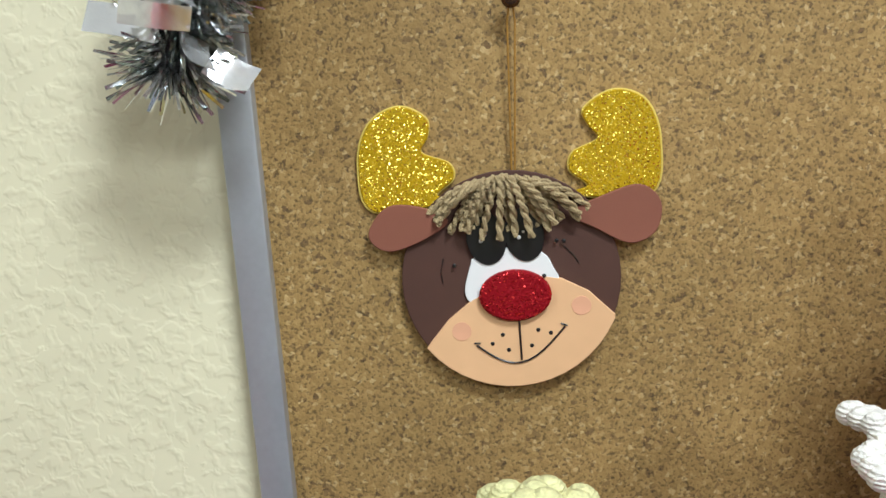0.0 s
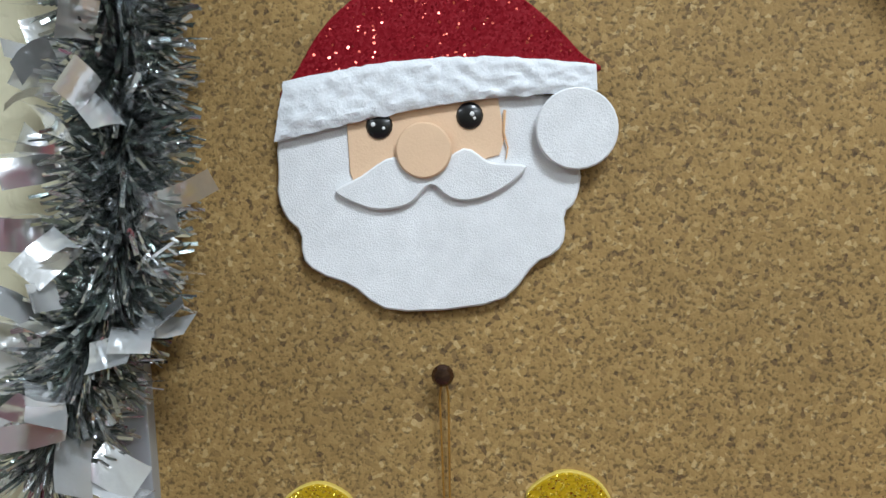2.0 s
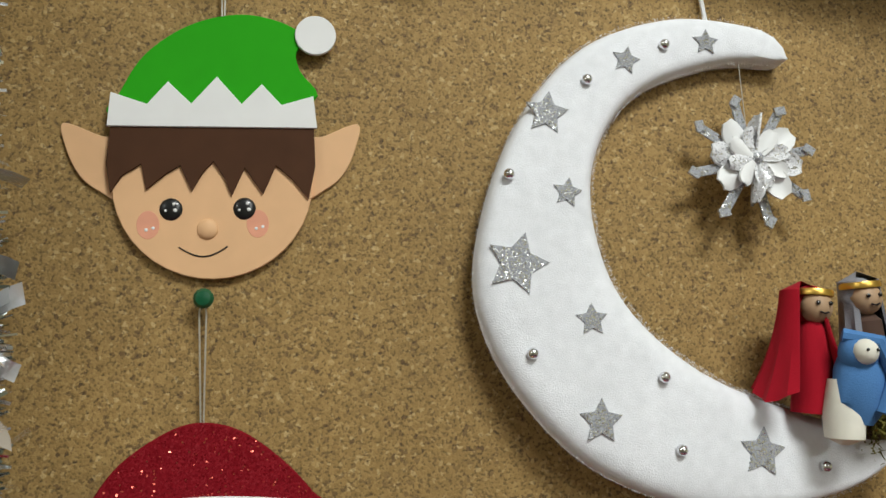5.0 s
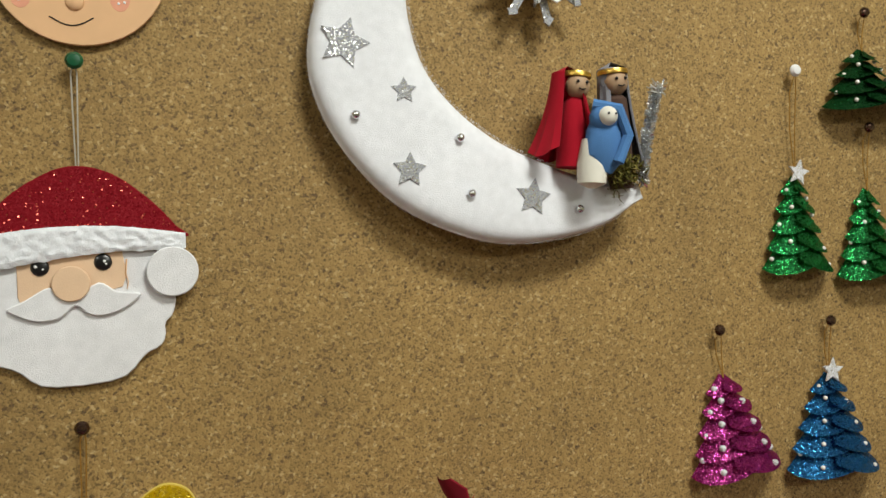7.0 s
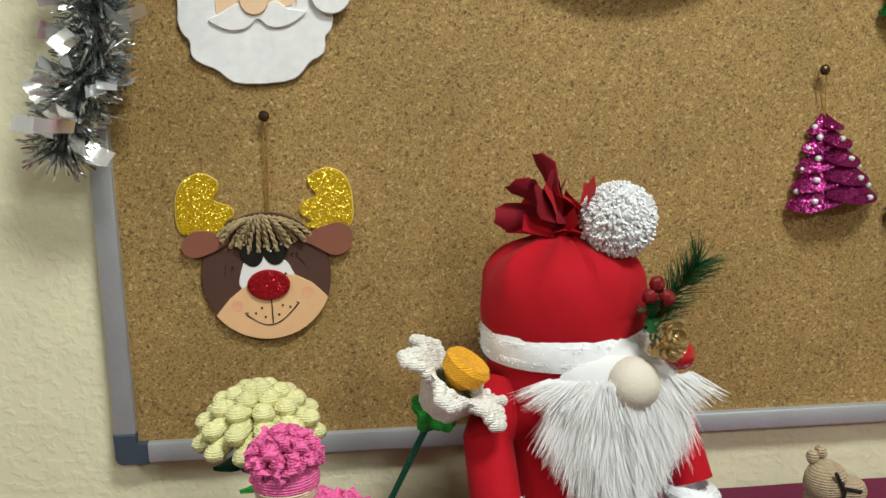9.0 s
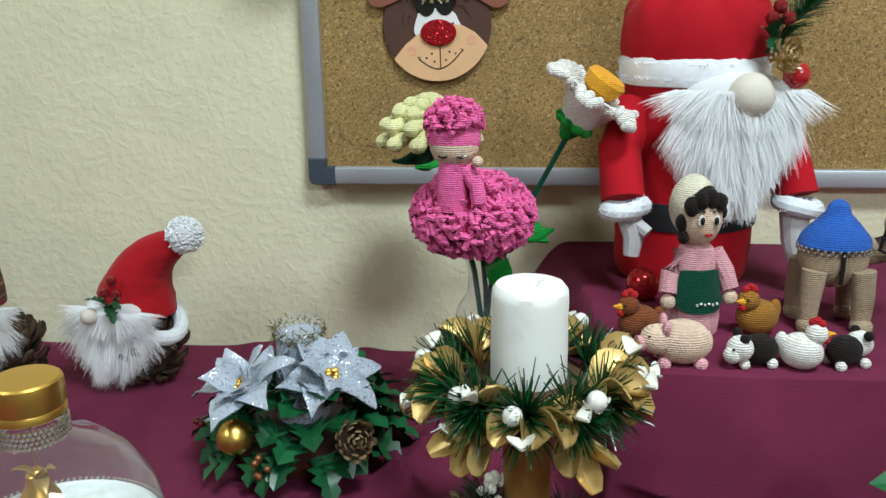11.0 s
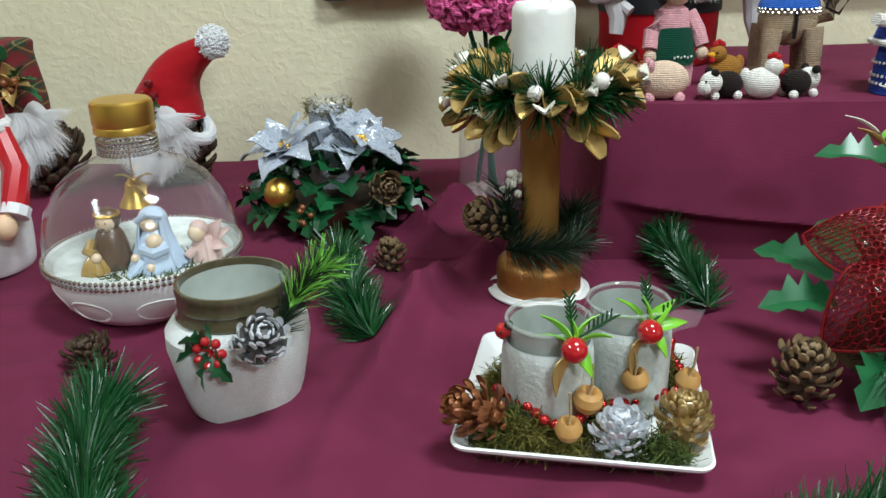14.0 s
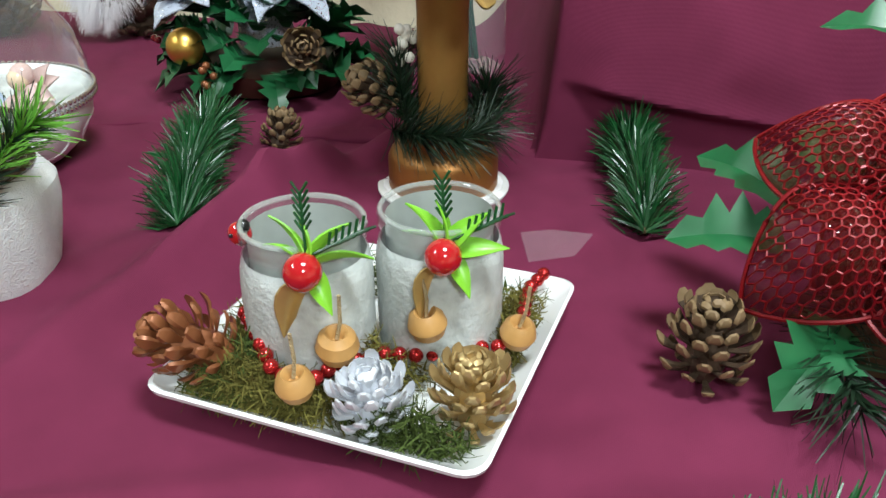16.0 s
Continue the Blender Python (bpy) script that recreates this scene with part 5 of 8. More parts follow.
# ---- glitter tree ornaments ----
def build_tree(name, x, top, bottom, width, material, label, star=None, bead="pearl", beads=8, pin=None, tiers=5, tilt=0, loop=0.03):
    h = top - bottom
    o = thing(name, (x, CORK_Y - 0.003, bottom), label, "ornament", "paper trees", ry=tilt)
    R = width / 2
    for i in range(tiers):
        t0 = i / tiers
        zt, zb = h * (1 - t0 * 0.80), h * (1 - (i + 1) / tiers)
        r0, r1 = R * (0.04 + 0.55 * t0), R * (0.26 + 0.74 * (i + 1) / tiers)
        bm = bmesh.new()
        for side in (-1, 1):
            rows = []
            for s in range(5):
                u = s / 4
                row = []
                for j in range(11):
                    v = j / 10
                    a = math.pi * (0.02 + 0.60 * v) if side < 0 else math.pi * (0.98 - 0.60 * v)
                    # wings that wrap round to the front
                    r = r0 + (r1 - r0) * u
                    zz = zt + (zb - zt) * (u * (1 - 0.18 * v ** 2)) + (0.10 * h / tiers) * (1 - v) + u * u * (0.42 * h / tiers) * (2 * abs(v - 0.45)) ** 2 * (1 if i else 0.5)
                    yy = -r * math.sin(a) * 0.62 - (0.0012 if side > 0 else 0.0003)
                    row.append(bm.verts.new((-r * math.cos(a) * (1 if True else 1), yy, zz)))
                rows.append(row)
            for A, B in zip(rows, rows[1:]):
                for j in range(10):
                    bm.faces.new((A[j], A[j + 1], B[j + 1], B[j]))
        ret = bmesh.ops.solidify(bm, geom=bm.faces[:], thickness=0.0009)
        part("tier", bm, material, o)
    rng = random.Random(int(x * 1000))
    for i in range(beads):
        t = 0.12 + 0.86 * (i + 0.5) / beads
        s = (-1, 1, -0.5, 0.6)[i % 4]
        r = R * (0.12 + 0.86 * t) * 0.97
        a = s * 1.35
        dot("bead", 0.0021 if bead != "sequin" else 0.0030, 0, r * math.sin(a), h * (1 - t) + 0.003, M["pearl"] if bead == "pearl" else M["g_white"], o, 1.0).location.y = -abs(r * math.cos(a)) * 0.62 - 0.002
    if star:
        cut("star", star2(0.0125, 0.46, rot=radians(star)), 0.0018, -0.008, M["g_white"], o, "white glitter star", z=h + 0.004)
    bm = bmesh.new()
    for s in (-1, 1):
        tube(bm, [(0, -0.004, h - 0.002), (s * 0.0028, -0.002, h + loop * 0.45), (s * 0.0035, -0.004, h + loop * 0.8), (0, -0.009, h + loop)], 0.0005, 5)
    part("hanging_loop", bm, M["gold_string"], o)
    if pin:
        push_pin(x + math.sin(radians(tilt)) * (h + loop), bottom + h + loop, pin)


build_tree("tree_ornament", 0.632, 0.725, 0.632, 0.078, M["g_green"], "green glitter foam tree with a white star", 12, beads=10, pin="white", loop=0.100)
build_tree("tree_ornament", 0.716, 0.848, 0.785, 0.100, M["g_dkgreen"], "dark green glitter foam tree with pearl beads", None, beads=12, pin="metal", tiers=4, loop=0.035)
build_tree("tree_ornament", 0.718, 0.712, 0.622, 0.078, M["g_green"], "green glitter foam tree on a golden thread", None, beads=8, pin="metal", loop=0.060)
build_tree("tree_ornament", 0.556, 0.545, 0.452, 0.094, M["g_magenta"], "magenta glitter foam tree with white sequins", None, bead="sequin", beads=16, pin="metal", loop=0.042, tilt=-7)
build_tree("tree_ornament", 0.665, 0.535, 0.440, 0.104, M["g_blue"], "blue glitter foam tree with a white star", 5, bead="pearl", beads=16, pin="metal", loop=0.052)


# ---- tinsel garland ----
def build_tinsel():
    o = thing("tinsel_garland", (-0.14, 0.0, 0.55), "silver tinsel garland with foil leaves along the board edge", "garland")
    path = [Vector(p) for p in ((-0.172, -0.030, 0.530), (-0.160, -0.028, 0.565), (-0.135, -0.026, 0.610), (-0.126, -0.026, 0.700), (-0.125, -0.026, 0.800), (-0.135, -0.026, 0.900), (-0.138, -0.026, 1.000), (-0.130, -0.028, 1.085), (-0.06, -0.030, 1.105), (0.10, -0.030, 1.085), (0.30, -0.032, 1.095), (0.50, -0.045, 1.060), (0.75, -0.045, 1.062), (1.02, -0.032, 1.09))]
    off = Vector((-0.14, 0.0, 0.55))
    cum = [0.0]
    for a, b in zip(path, path[1:]):
        cum.append(cum[-1] + (b - a).length)

    def at(s):
        for i in range(len(path) - 1):
            if s <= cum[i + 1]:
                return path[i].lerp(path[i + 1], (s - cum[i]) / (cum[i + 1] - cum[i])), (path[i + 1] - path[i]).normalized()
        return path[-1], (path[-1] - path[-2]).normalized()
    bm = bmesh.new()
    tube(bm, [p - off for p in path], 0.0015, 6)
    part("core", bm, M["tinsel_dark"], o)
    rng = random.Random(12)
    for name, m, n in (("fringe", M["tinsel"], 12500), ("fringe", M["tinsel_dark"], 6500)):
        bm = bmesh.new()
        for i in range(n):
            s = rng.random() * cum[-1] if rng.random() < 0.45 else rng.random() * 0.58
            p, d = at(s)
            q = rnd_dir(rng)
            q = (q - d * q.dot(d)).normalized()
            q.y = min(q.y, 0.30)
            dd = (q + d * rng.uniform(-1.1, 0.5)).normalized()
            strip(bm, p - off, dd, rnd_dir(rng), rng.uniform(0.012, 0.036), rng.uniform(0.0012, 0.0028), bend=rng.uniform(-0.45, 0.45), tip=0.8, seg=2)
        ob = part(name, bm, m, o, smooth=False)
        tagged(ob, kind="stuff")
    for i in range(170):
        s = 0.004 + (0.62 * i / 125 if i < 125 else 0.62 + (cum[-1] - 0.64) * (i - 125) / 45)
        p, d = at(s)
        q = rnd_dir(rng)
        q = (q - d * q.dot(d)).normalized()
        q.y = -abs(q.y)
        bm = bmesh.new()
        c = p - off + q * rng.uniform(0.026, 0.040)
        l, w = rng.uniform(0.016, 0.030), rng.uniform(0.011, 0.018)
        if s < 0.05:
            l *= 1.35
        a = aim(c, (q + rnd_dir(rng) * 0.7).normalized(), rng.uniform(0, 360))
        vs = [[bm.verts.new(a @ Vector((l * (u - 0.5), w * (v - 0.5), 0.0025 * math.sin(u * 3) + 0.0015 * v))) for v in (0, 0.5, 1)] for u in (0, 0.33, 0.66, 1)]
        for A, B in zip(vs, vs[1:]):
            for k in range(2):
                bm.faces.new((A[k], A[k + 1], B[k + 1], B[k]))
        part("foil_leaf", bm, M["foil"], o, "flat silver foil leaf" if i == 0 else "")


build_tinsel()


# ---- things on the step ----
def fur_beard(cx, cy, cz, w, h, n, seed, side=0.5, depth=0.012, length=0.05):
    """Long-haired fur: a padded body under many fine, soft hairs that hang in loose locks."""
    def fn(bm):
        rng = random.Random(seed)
        ball(bm, 1.0, T(cx, cy + 0.008, cz - h * 0.45, s=(w * 0.86, 0.014, h * 0.66 + 0.012)), 16, 10)
        for i in range(int(n * 8)):
            u = rng.uniform(-1, 1)
            v = rng.random() ** 1.1
            p = Vector((cx + u * w * (1 - 0.45 * v), cy - depth * (1 - u * u) + rng.uniform(-0.004, 0.003), cz - v * h * 0.80))
            out = u * side * (1 - v) ** 1.5
            k = math.floor(u * 9 + v * 2.5 + seed)
            lock = 0.24 * math.sin(k * 12.9) + 0.14 * math.sin(u * 13 + seed)
            d = Vector((out * 1.1 - u * 0.22 * v + lock + rng.gauss(0, 0.05), -0.04 + rng.gauss(0, 0.05), -1.0 + abs(out) * 0.7))
            strip(bm, p, d, Vector((0.25 * rng.gauss(0, 1), -1, 0.35)), length * rng.uniform(0.35, 1.0) * (1 - 0.25 * v), rng.uniform(0.0007, 0.0015), bend=rng.uniform(-0.28, 0.34), tip=0.12, seg=4)
    return fn


def patch(r0, r1, z0, z1, a0, a1, th=0.002, n=14):
    """Curved panel wrapped round an upright body."""
    def fn(bm):
        g = []
        for i in range(n + 1):
            a = radians(a0 + (a1 - a0) * i / n)
            e = abs(2 * i / n - 1) ** 4
            zz0, zz1 = z0 + (z1 - z0) * 0.2 * e, z1 - (z1 - z0) * 0.05 * e
            g.append([bm.verts.new((r * math.cos(a), r * math.sin(a), z)) for r, z in ((r0, zz0), (r0 + th, zz0), (r1 + th, zz1), (r1, zz1))])
        for A, B in zip(g, g[1:]):
            for k in range(4):
                bm.faces.new((A[k], A[(k + 1) % 4], B[(k + 1) % 4], B[k]))
        bm.faces.new(g[0]), bm.faces.new(g[-1])
    return fn


def pompom(r, at, n, seed, ln=0.35, w=0.002):
    """Yarn pompom: dense ball of short yarn ends."""
    def fn(bm):
        rng = random.Random(seed)
        ball(bm, r * 0.90, T(*at), 16, 12)
        for _ in range(int(n * 2.6)):
            d = rnd_dir(rng)
            e = (d + rnd_dir(rng) * 0.75).normalized()
            a = Vector(at) + d * r * 0.80
            tube(bm, [a, a + e * r * 0.14, a + e * r * rng.uniform(0.20, 0.36)], w * 0.62, 4, 0, 0.85)
    return fn


def folded_body(prof, folds, amp, m=I, seg=72, seed=0):
    """Cloth body: turned profile with gathered folds; amp grows along amp(t)."""
    def fn(bm):
        rings = []
        fine = [(r0 + (r1 - r0) * s / 3, z0 + (z1 - z0) * s / 3) for (r0, z0), (r1, z1) in zip(prof, prof[1:]) for s in range(3)] + [prof[-1]]
        fine = [fine[0]] + [((a[0] + 2 * b[0] + c[0]) / 4, (a[1] + 2 * b[1] + c[1]) / 4) for a, b, c in zip(fine, fine[1:], fine[2:])] + [fine[-1]]
        n = len(fine)
        for i, (r, z) in enumerate(fine):
            ring = []
            for k in range(seg):
                a = 2 * math.pi * k / seg
                b = a + 0.25 * noise.noise(Vector((math.cos(a) * 2, math.sin(a) * 2, z * 25 + seed)))
                rr = r * (1 + amp(i / (n - 1)) * (math.sin(b * folds + seed) + 0.5 * math.sin(b * (folds * 1.7 // 1) + 1.3)) + 0.015 * noise.noise(Vector((math.cos(a) * 3, math.sin(a) * 3, z * 40 + seed))))
                ring.append(bm.verts.new(m @ Vector((rr * math.cos(a), rr * math.sin(a), z))))
            rings.append(ring)
        for A, B in zip(rings, rings[1:]):
            for k in range(seg):
                bm.faces.new((A[k], A[(k + 1) % seg], B[(k + 1) % seg], B[k]))
        bm.faces.new(rings[0])
        bm.faces.new(rings[-1])
    return fn


def rough_tube(pts, r, n, seed, bump=0.35, seg=10, br=0.004):
    """Fleecy roll: tube covered with short fuzz."""
    def fn(bm):
        rng = random.Random(seed)
        tube(bm, pts, r, seg)
        P_ = [Vector(p) for p in pts]
        for _ in range(n * 9):
            t = rng.random() * (len(P_) - 1)
            k = min(int(t), len(P_) - 2)
            c = P_[k].lerp(P_[k + 1], t - k)
            d = rnd_dir(rng)
            strip(bm, c + d * r * 0.9, d + rnd_dir(rng) * 0.9, rnd_dir(rng), br * rng.uniform(0.4, 0.9), br * 0.28, tip=0.4, seg=1)
    return fn


def ring_pts(r, z, n=24, a0=0.0, a1=2 * math.pi, sy=1.0):
    return [(r * math.cos(a0 + (a1 - a0) * i / n), r * sy * math.sin(a0 + (a1 - a0) * i / n), z) for i in range(n + 1)]


def ribbon_bits(at, n, l, w, seed):
    def fn(bm):
        rng = random.Random(seed)
        for _ in range(n):
            d = rnd_dir(rng)
            d.z = abs(d.z) * 0.9 + 0.2
            strip(bm, at, d, rnd_dir(rng), l * rng.uniform(0.7, 1.2), w, bend=rng.uniform(-0.6, 0.8), tip=0.9, seg=4)
    return fn


SX, SY, SZ = 0.262, -0.098, 0.149
figurine("santa_gnome", (SX, SY, SZ), "large red cloth Santa gnome with a long white fur beard", [
    (folded_body([(0.055, 0.0), (0.068, 0.004), (0.070, 0.06), (0.0675, 0.12), (0.067, 0.205)], 3, lambda t: 0.015), M["red_cloth"]),
    (P(lathe, [(0.0712, 0.062), (0.0716, 0.066), (0.0710, 0.086), (0.0704, 0.089)], seg=40), M["belt"]),
    (P(lathe, [(0.064, 0.199), (0.0705, 0.201), (0.0725, 0.207), (0.0725, 0.221), (0.0705, 0.227), (0.064, 0.229)], seg=40, wob=0.02), M["plush"]), (rough_tube(ring_pts(0.0688, 0.208), 0.004, 300, 2, br=0.0040), M["plush"]), (rough_tube(ring_pts(0.0688, 0.221), 0.004, 300, 3, br=0.0040), M["plush"]),
    (folded_body([(0.070, 0.222), (0.0725, 0.240), (0.0715, 0.256), (0.067, 0.272), (0.058, 0.285), (0.045, 0.294), (0.027, 0.300), (0.013, 0.306), (0.013, 0.325)], 9, lambda t: 0.30 * max(0, t - 0.22) ** 1.3), M["red_cloth"]),
    (pompom(0.029, (0.038, -0.030, 0.317), 900, 5, w=0.0026), M["felt"]),
    (ribbon_bits((-0.010, -0.012, 0.308), 14, 0.038, 0.015, 2), M["red_cloth"]),
    (ribbon_bits((0.010, -0.020, 0.322), 7, 0.034, 0.016, 7), M["red_cloth"]),
    (lambda bm: [petal(bm, aim((-0.012 + 0.004 * k, -0.014, 0.312), d, 30 * k), 0.062 - 0.006 * (k % 3), 0.026, bend=0.12, cup=0.5, wave=0.12, blunt=True) for k, d in enumerate(((-0.35, -0.1, 0.95), (-0.75, -0.2, 0.55), (-0.1, -0.2, 0.9), (-0.9, -0.1, 0.15), (-0.55, -0.4, 0.7)))], M["dkred_cloth"]),
    (P(ball, 0.0215, T(0.036, -0.080, 0.194)), M["nose"]),
    (fur_beard(0.030, -0.072, 0.194, 0.050, 0.098, 1700, 3, 0.26, length=0.058), M["fur"]),
    (fur_beard(0.028, -0.076, 0.200, 0.058, 0.018, 500, 4, 0.9, length=0.040), M["fur"]),
    (P(tube, [(-0.056, -0.020, 0.180), (-0.074, -0.042, 0.140), (-0.072, -0.066, 0.095)], 0.021, 14), M["red_cloth"]),
    (P(tube, [(0.064, -0.020, 0.180), (0.084, -0.040, 0.140), (0.092, -0.058, 0.098)], 0.021, 14), M["red_cloth"]),
    (rough_tube(ring_pts(0.0175, 0.0, 12) and [(x - 0.070, y - 0.072, 0.088 + 0.2 * x) for x, y, z in ring_pts(0.0165, 0, 12)], 0.0085, 140, 8), M["fleece"]),
    (rough_tube([(x + 0.093, y - 0.062, 0.090 - 0.2 * x) for x, y, z in ring_pts(0.0165, 0, 12)], 0.0085, 140, 9), M["fleece"]),
    (P(tube, [(-0.068, -0.076, 0.086), (-0.062, -0.082, 0.062), (-0.064, -0.084, 0.044)], 0.0125, 10, 0, 0.6), M["glove"]),
    (P(tube, [(-0.066, -0.080, 0.080), (-0.050, -0.090, 0.068)], 0.006, 8), M["glove"]),
    (P(tube, [(0.092, -0.062, 0.082), (0.092, -0.066, 0.055), (0.096, -0.068, 0.036)], 0.0145, 10, 0, 0.6), M["glove"]),
    (P(pine, [(0.050, -0.060, 0.230), (0.074, -0.066, 0.262), (0.092, -0.066, 0.285)], 0.028, 420, 0.0011, 0, 0.8, 5), M["needle"]),
    (P(cone_scales, 0.0165, 0.022, T(0.056, -0.078, 0.226, 70, 0, 20), 46, 0, 0), M["cone_gold"]),
    (dots_on([(0.050, -0.075, 0.262), (0.062, -0.080, 0.262), (0.056, -0.074, 0.272)], 0.0068), M["berry_dk"]),
    (P(ball, 0.0125, T(0.078, -0.068, 0.212)), M["berry"]),
    (lambda bm: [holly(bm, aim((0.052, -0.074, 0.245), d), 0.024, 0.014) for d in ((-0.4, -0.4, 0.3), (0.2, -0.5, 0.8), (-0.1, -0.5, -0.4))], M["holly"]),
], category="doll", rz=1)

one_b = bmesh.new()
ball(one_b, 0.0165, T(z=0.0165), 20, 14)
one("bauble", one_b, M["red_bead"], (0.212, -0.188, 0.150), "shiny red bauble at the foot of the cloth gnome", "bauble")

# crochet girl
def slim(fn):
    """Narrower, slightly taller head."""
    def g(bm):
        old = set(bm.verts)
        fn(bm)
        for v in bm.verts:
            if v not in old:
                v.co.x *= 0.80
                v.co.z = 0.088 + (v.co.z - 0.086) * 1.04
    return g


figurine("crochet_doll", (0.243, -0.262, 0.148), "crochet girl in pink with green apron and cream kerchief", [
    (folded_body([(0.020, 0.0), (0.026, 0.002), (0.0265, 0.030), (0.0235, 0.050), (0.019, 0.064)], 16, lambda t: 0.035 * (1 - t)), M["k_rose"]),
    (P(lathe, [(0.0195, 0.060), (0.0205, 0.070), (0.0165, 0.084), (0.008, 0.090)], seg=18), M["k_rose"]),
    (patch(0.0270, 0.0205, 0.027, 0.066, -148, -32), M["k_bottle"]),
    (dots_on([(-0.006 + 0.004 * i, -0.0285, 0.0355 + 0.001 * (i % 2)) for i in range(6)], 0.0014), M["k_white"]),
    (slim(P(ball, 0.0265, T(0.0, -0.002, 0.110, s=(1, 0.95, 0.98)), 20, 14)), M["k_skin"]),
    (slim(P(ball, 0.0278, T(0.0, 0.005, 0.114, s=(1.0, 0.92, 0.97)), 20, 14)), M["k_black"]),
    (slim(P(ball, 0.0292, T(-0.003, 0.010, 0.117, s=(0.98, 0.90, 0.97)), 20, 14)), M["k_cream"]),
    (slim(lambda bm: [ball(bm, r, T(x, y, z), 10, 7) for x, y, z, r in ((-0.018, -0.018, 0.122, 0.009), (-0.008, -0.021, 0.128, 0.009), (0.004, -0.021, 0.129, 0.009), (0.015, -0.018, 0.125, 0.009), (0.024, -0.008, 0.115, 0.007), (-0.024, -0.008, 0.106, 0.008), (-0.022, -0.010, 0.094, 0.007), (0.026, -0.006, 0.124, 0.006))]), M["k_black"]),
    (slim(lambda bm: [ball(bm, 0.0042, T(x, -0.0262, 0.111, s=(1, 0.4, 1.2)), 10, 7) for x in (-0.009, 0.010)]), M["k_white"]),
    (slim(lambda bm: [ball(bm, 0.0030, T(x, -0.0278, 0.111, s=(1, 0.4, 1.2)), 10, 7) for x in (-0.008, 0.009)] + [tube(bm, [(x - 0.005, -0.0262, 0.1185), (x, -0.0268, 0.1200), (x + 0.004, -0.0262, 0.1185)], 0.0008, 5) for x in (-0.009, 0.010)]), M["black"]),
    (slim(P(tube, [(-0.003, -0.0262, 0.0985), (0.001, -0.0267, 0.098), (0.005, -0.0260, 0.0985)], 0.0012, 5)), M["k_red"]),
    (P(tube, [(-0.017, -0.004, 0.080), (-0.028, -0.008, 0.062), (-0.031, -0.014, 0.044)], 0.0088, 10), M["k_rose"]),
    (P(tube, [(0.017, -0.004, 0.080), (0.028, -0.008, 0.062), (0.032, -0.014, 0.046)], 0.0088, 10), M["k_rose"]),
    (P(ball, 0.0075, T(-0.031, -0.016, 0.036)), M["k_skin"]), (P(ball, 0.0075, T(0.032, -0.016, 0.038)), M["k_skin"]),
], category="doll", rz=10).scale = (0.86, 0.84, 0.925)

# crochet camel
figurine("crochet_camel", (0.364, -0.240, 0.148), "beige crochet camel with a blue saddle cloth and black harness", [
    (P(ball, 0.036, T(0.0, 0.0, 0.066, s=(1.0, 0.75, 0.78)), 20, 14), M["k_beige"]),
    (lambda bm: [tube(bm, [(x, y, 0.058), (x * 1.12, y * 1.1, 0.03), (x * 1.12, y * 1.1, 0.008)], 0.0125, 12, 0, 0.72) for x in (-0.024, 0.024) for y in (-0.020, 0.020)], M["k_beige"]),
    (lambda bm: [ball(bm, 0.0115, T(x * 1.12, y * 1.1 - 0.003, 0.008, s=(1, 1.15, 0.75)), 12, 8) for x in (-0.024, 0.024) for y in (-0.020, 0.020)], M["k_beige"]),
    (P(lathe, [(0.037, 0.078), (0.034, 0.086), (0.024, 0.096), (0.013, 0.106), (0.010, 0.114), (0.004, 0.118)], T(s=(1, 0.82, 1)), 22), M["k_blue"]),
    (lambda bm: [ball(bm, 0.0016, T(0.0365 * math.cos(a), 0.030 * math.sin(a), 0.077 - 0.003 * (k % 2)), 6, 4) for k, a in enumerate([i * 0.1 for i in range(63)])], M["tinsel"]),
    (P(tube, [(0.000, -0.029, 0.076), (0.0, -0.0295, 0.062), (0.0, -0.028, 0.048)], 0.0022, 6), M["k_black"]),
    (P(tube, [(0.030, 0.0, 0.072), (0.046, -0.004, 0.074), (0.056, -0.008, 0.094), (0.060, -0.010, 0.122), (0.062, -0.012, 0.140)], 0.0135, 12, 0, 0.9), M["k_beige"]),
    (P(ball, 0.019, T(0.064, -0.016, 0.146, s=(1.0, 0.9, 0.9)), 16, 10), M["k_beige"]),
    (P(ball, 0.0135, T(0.080, -0.024, 0.142, s=(1.1, 0.95, 0.85)), 14, 10), M["k_beige"]),
    (lambda bm: [ball(bm, 0.0055, T(x, y, 0.164), 8, 6) for x, y in ((0.054, -0.010), (0.066, -0.002))], M["k_beige"]),
    (P(ball, 0.0024, T(0.068, -0.0325, 0.151)), M["black"]),
    (P(tube, [(0.062, -0.033, 0.160), (0.070, -0.034, 0.146), (0.070, -0.032, 0.130)], 0.0016, 6), M["k_black"]),
    (P(tube, [(0.070, -0.034, 0.148), (0.082, -0.036, 0.146), (0.092, -0.028, 0.143)], 0.0016, 6), M["k_black"]),
    (P(tube, [(0.056, -0.028, 0.130), (0.042, -0.020, 0.098), (0.036, -0.022, 0.078), (0.050, -0.026, 0.072), (0.062, -0.026, 0.090), (0.066, -0.028, 0.128)], 0.0020, 6), M["k_black"]),
], category="toy").scale = (0.83, 0.85, 0.97)

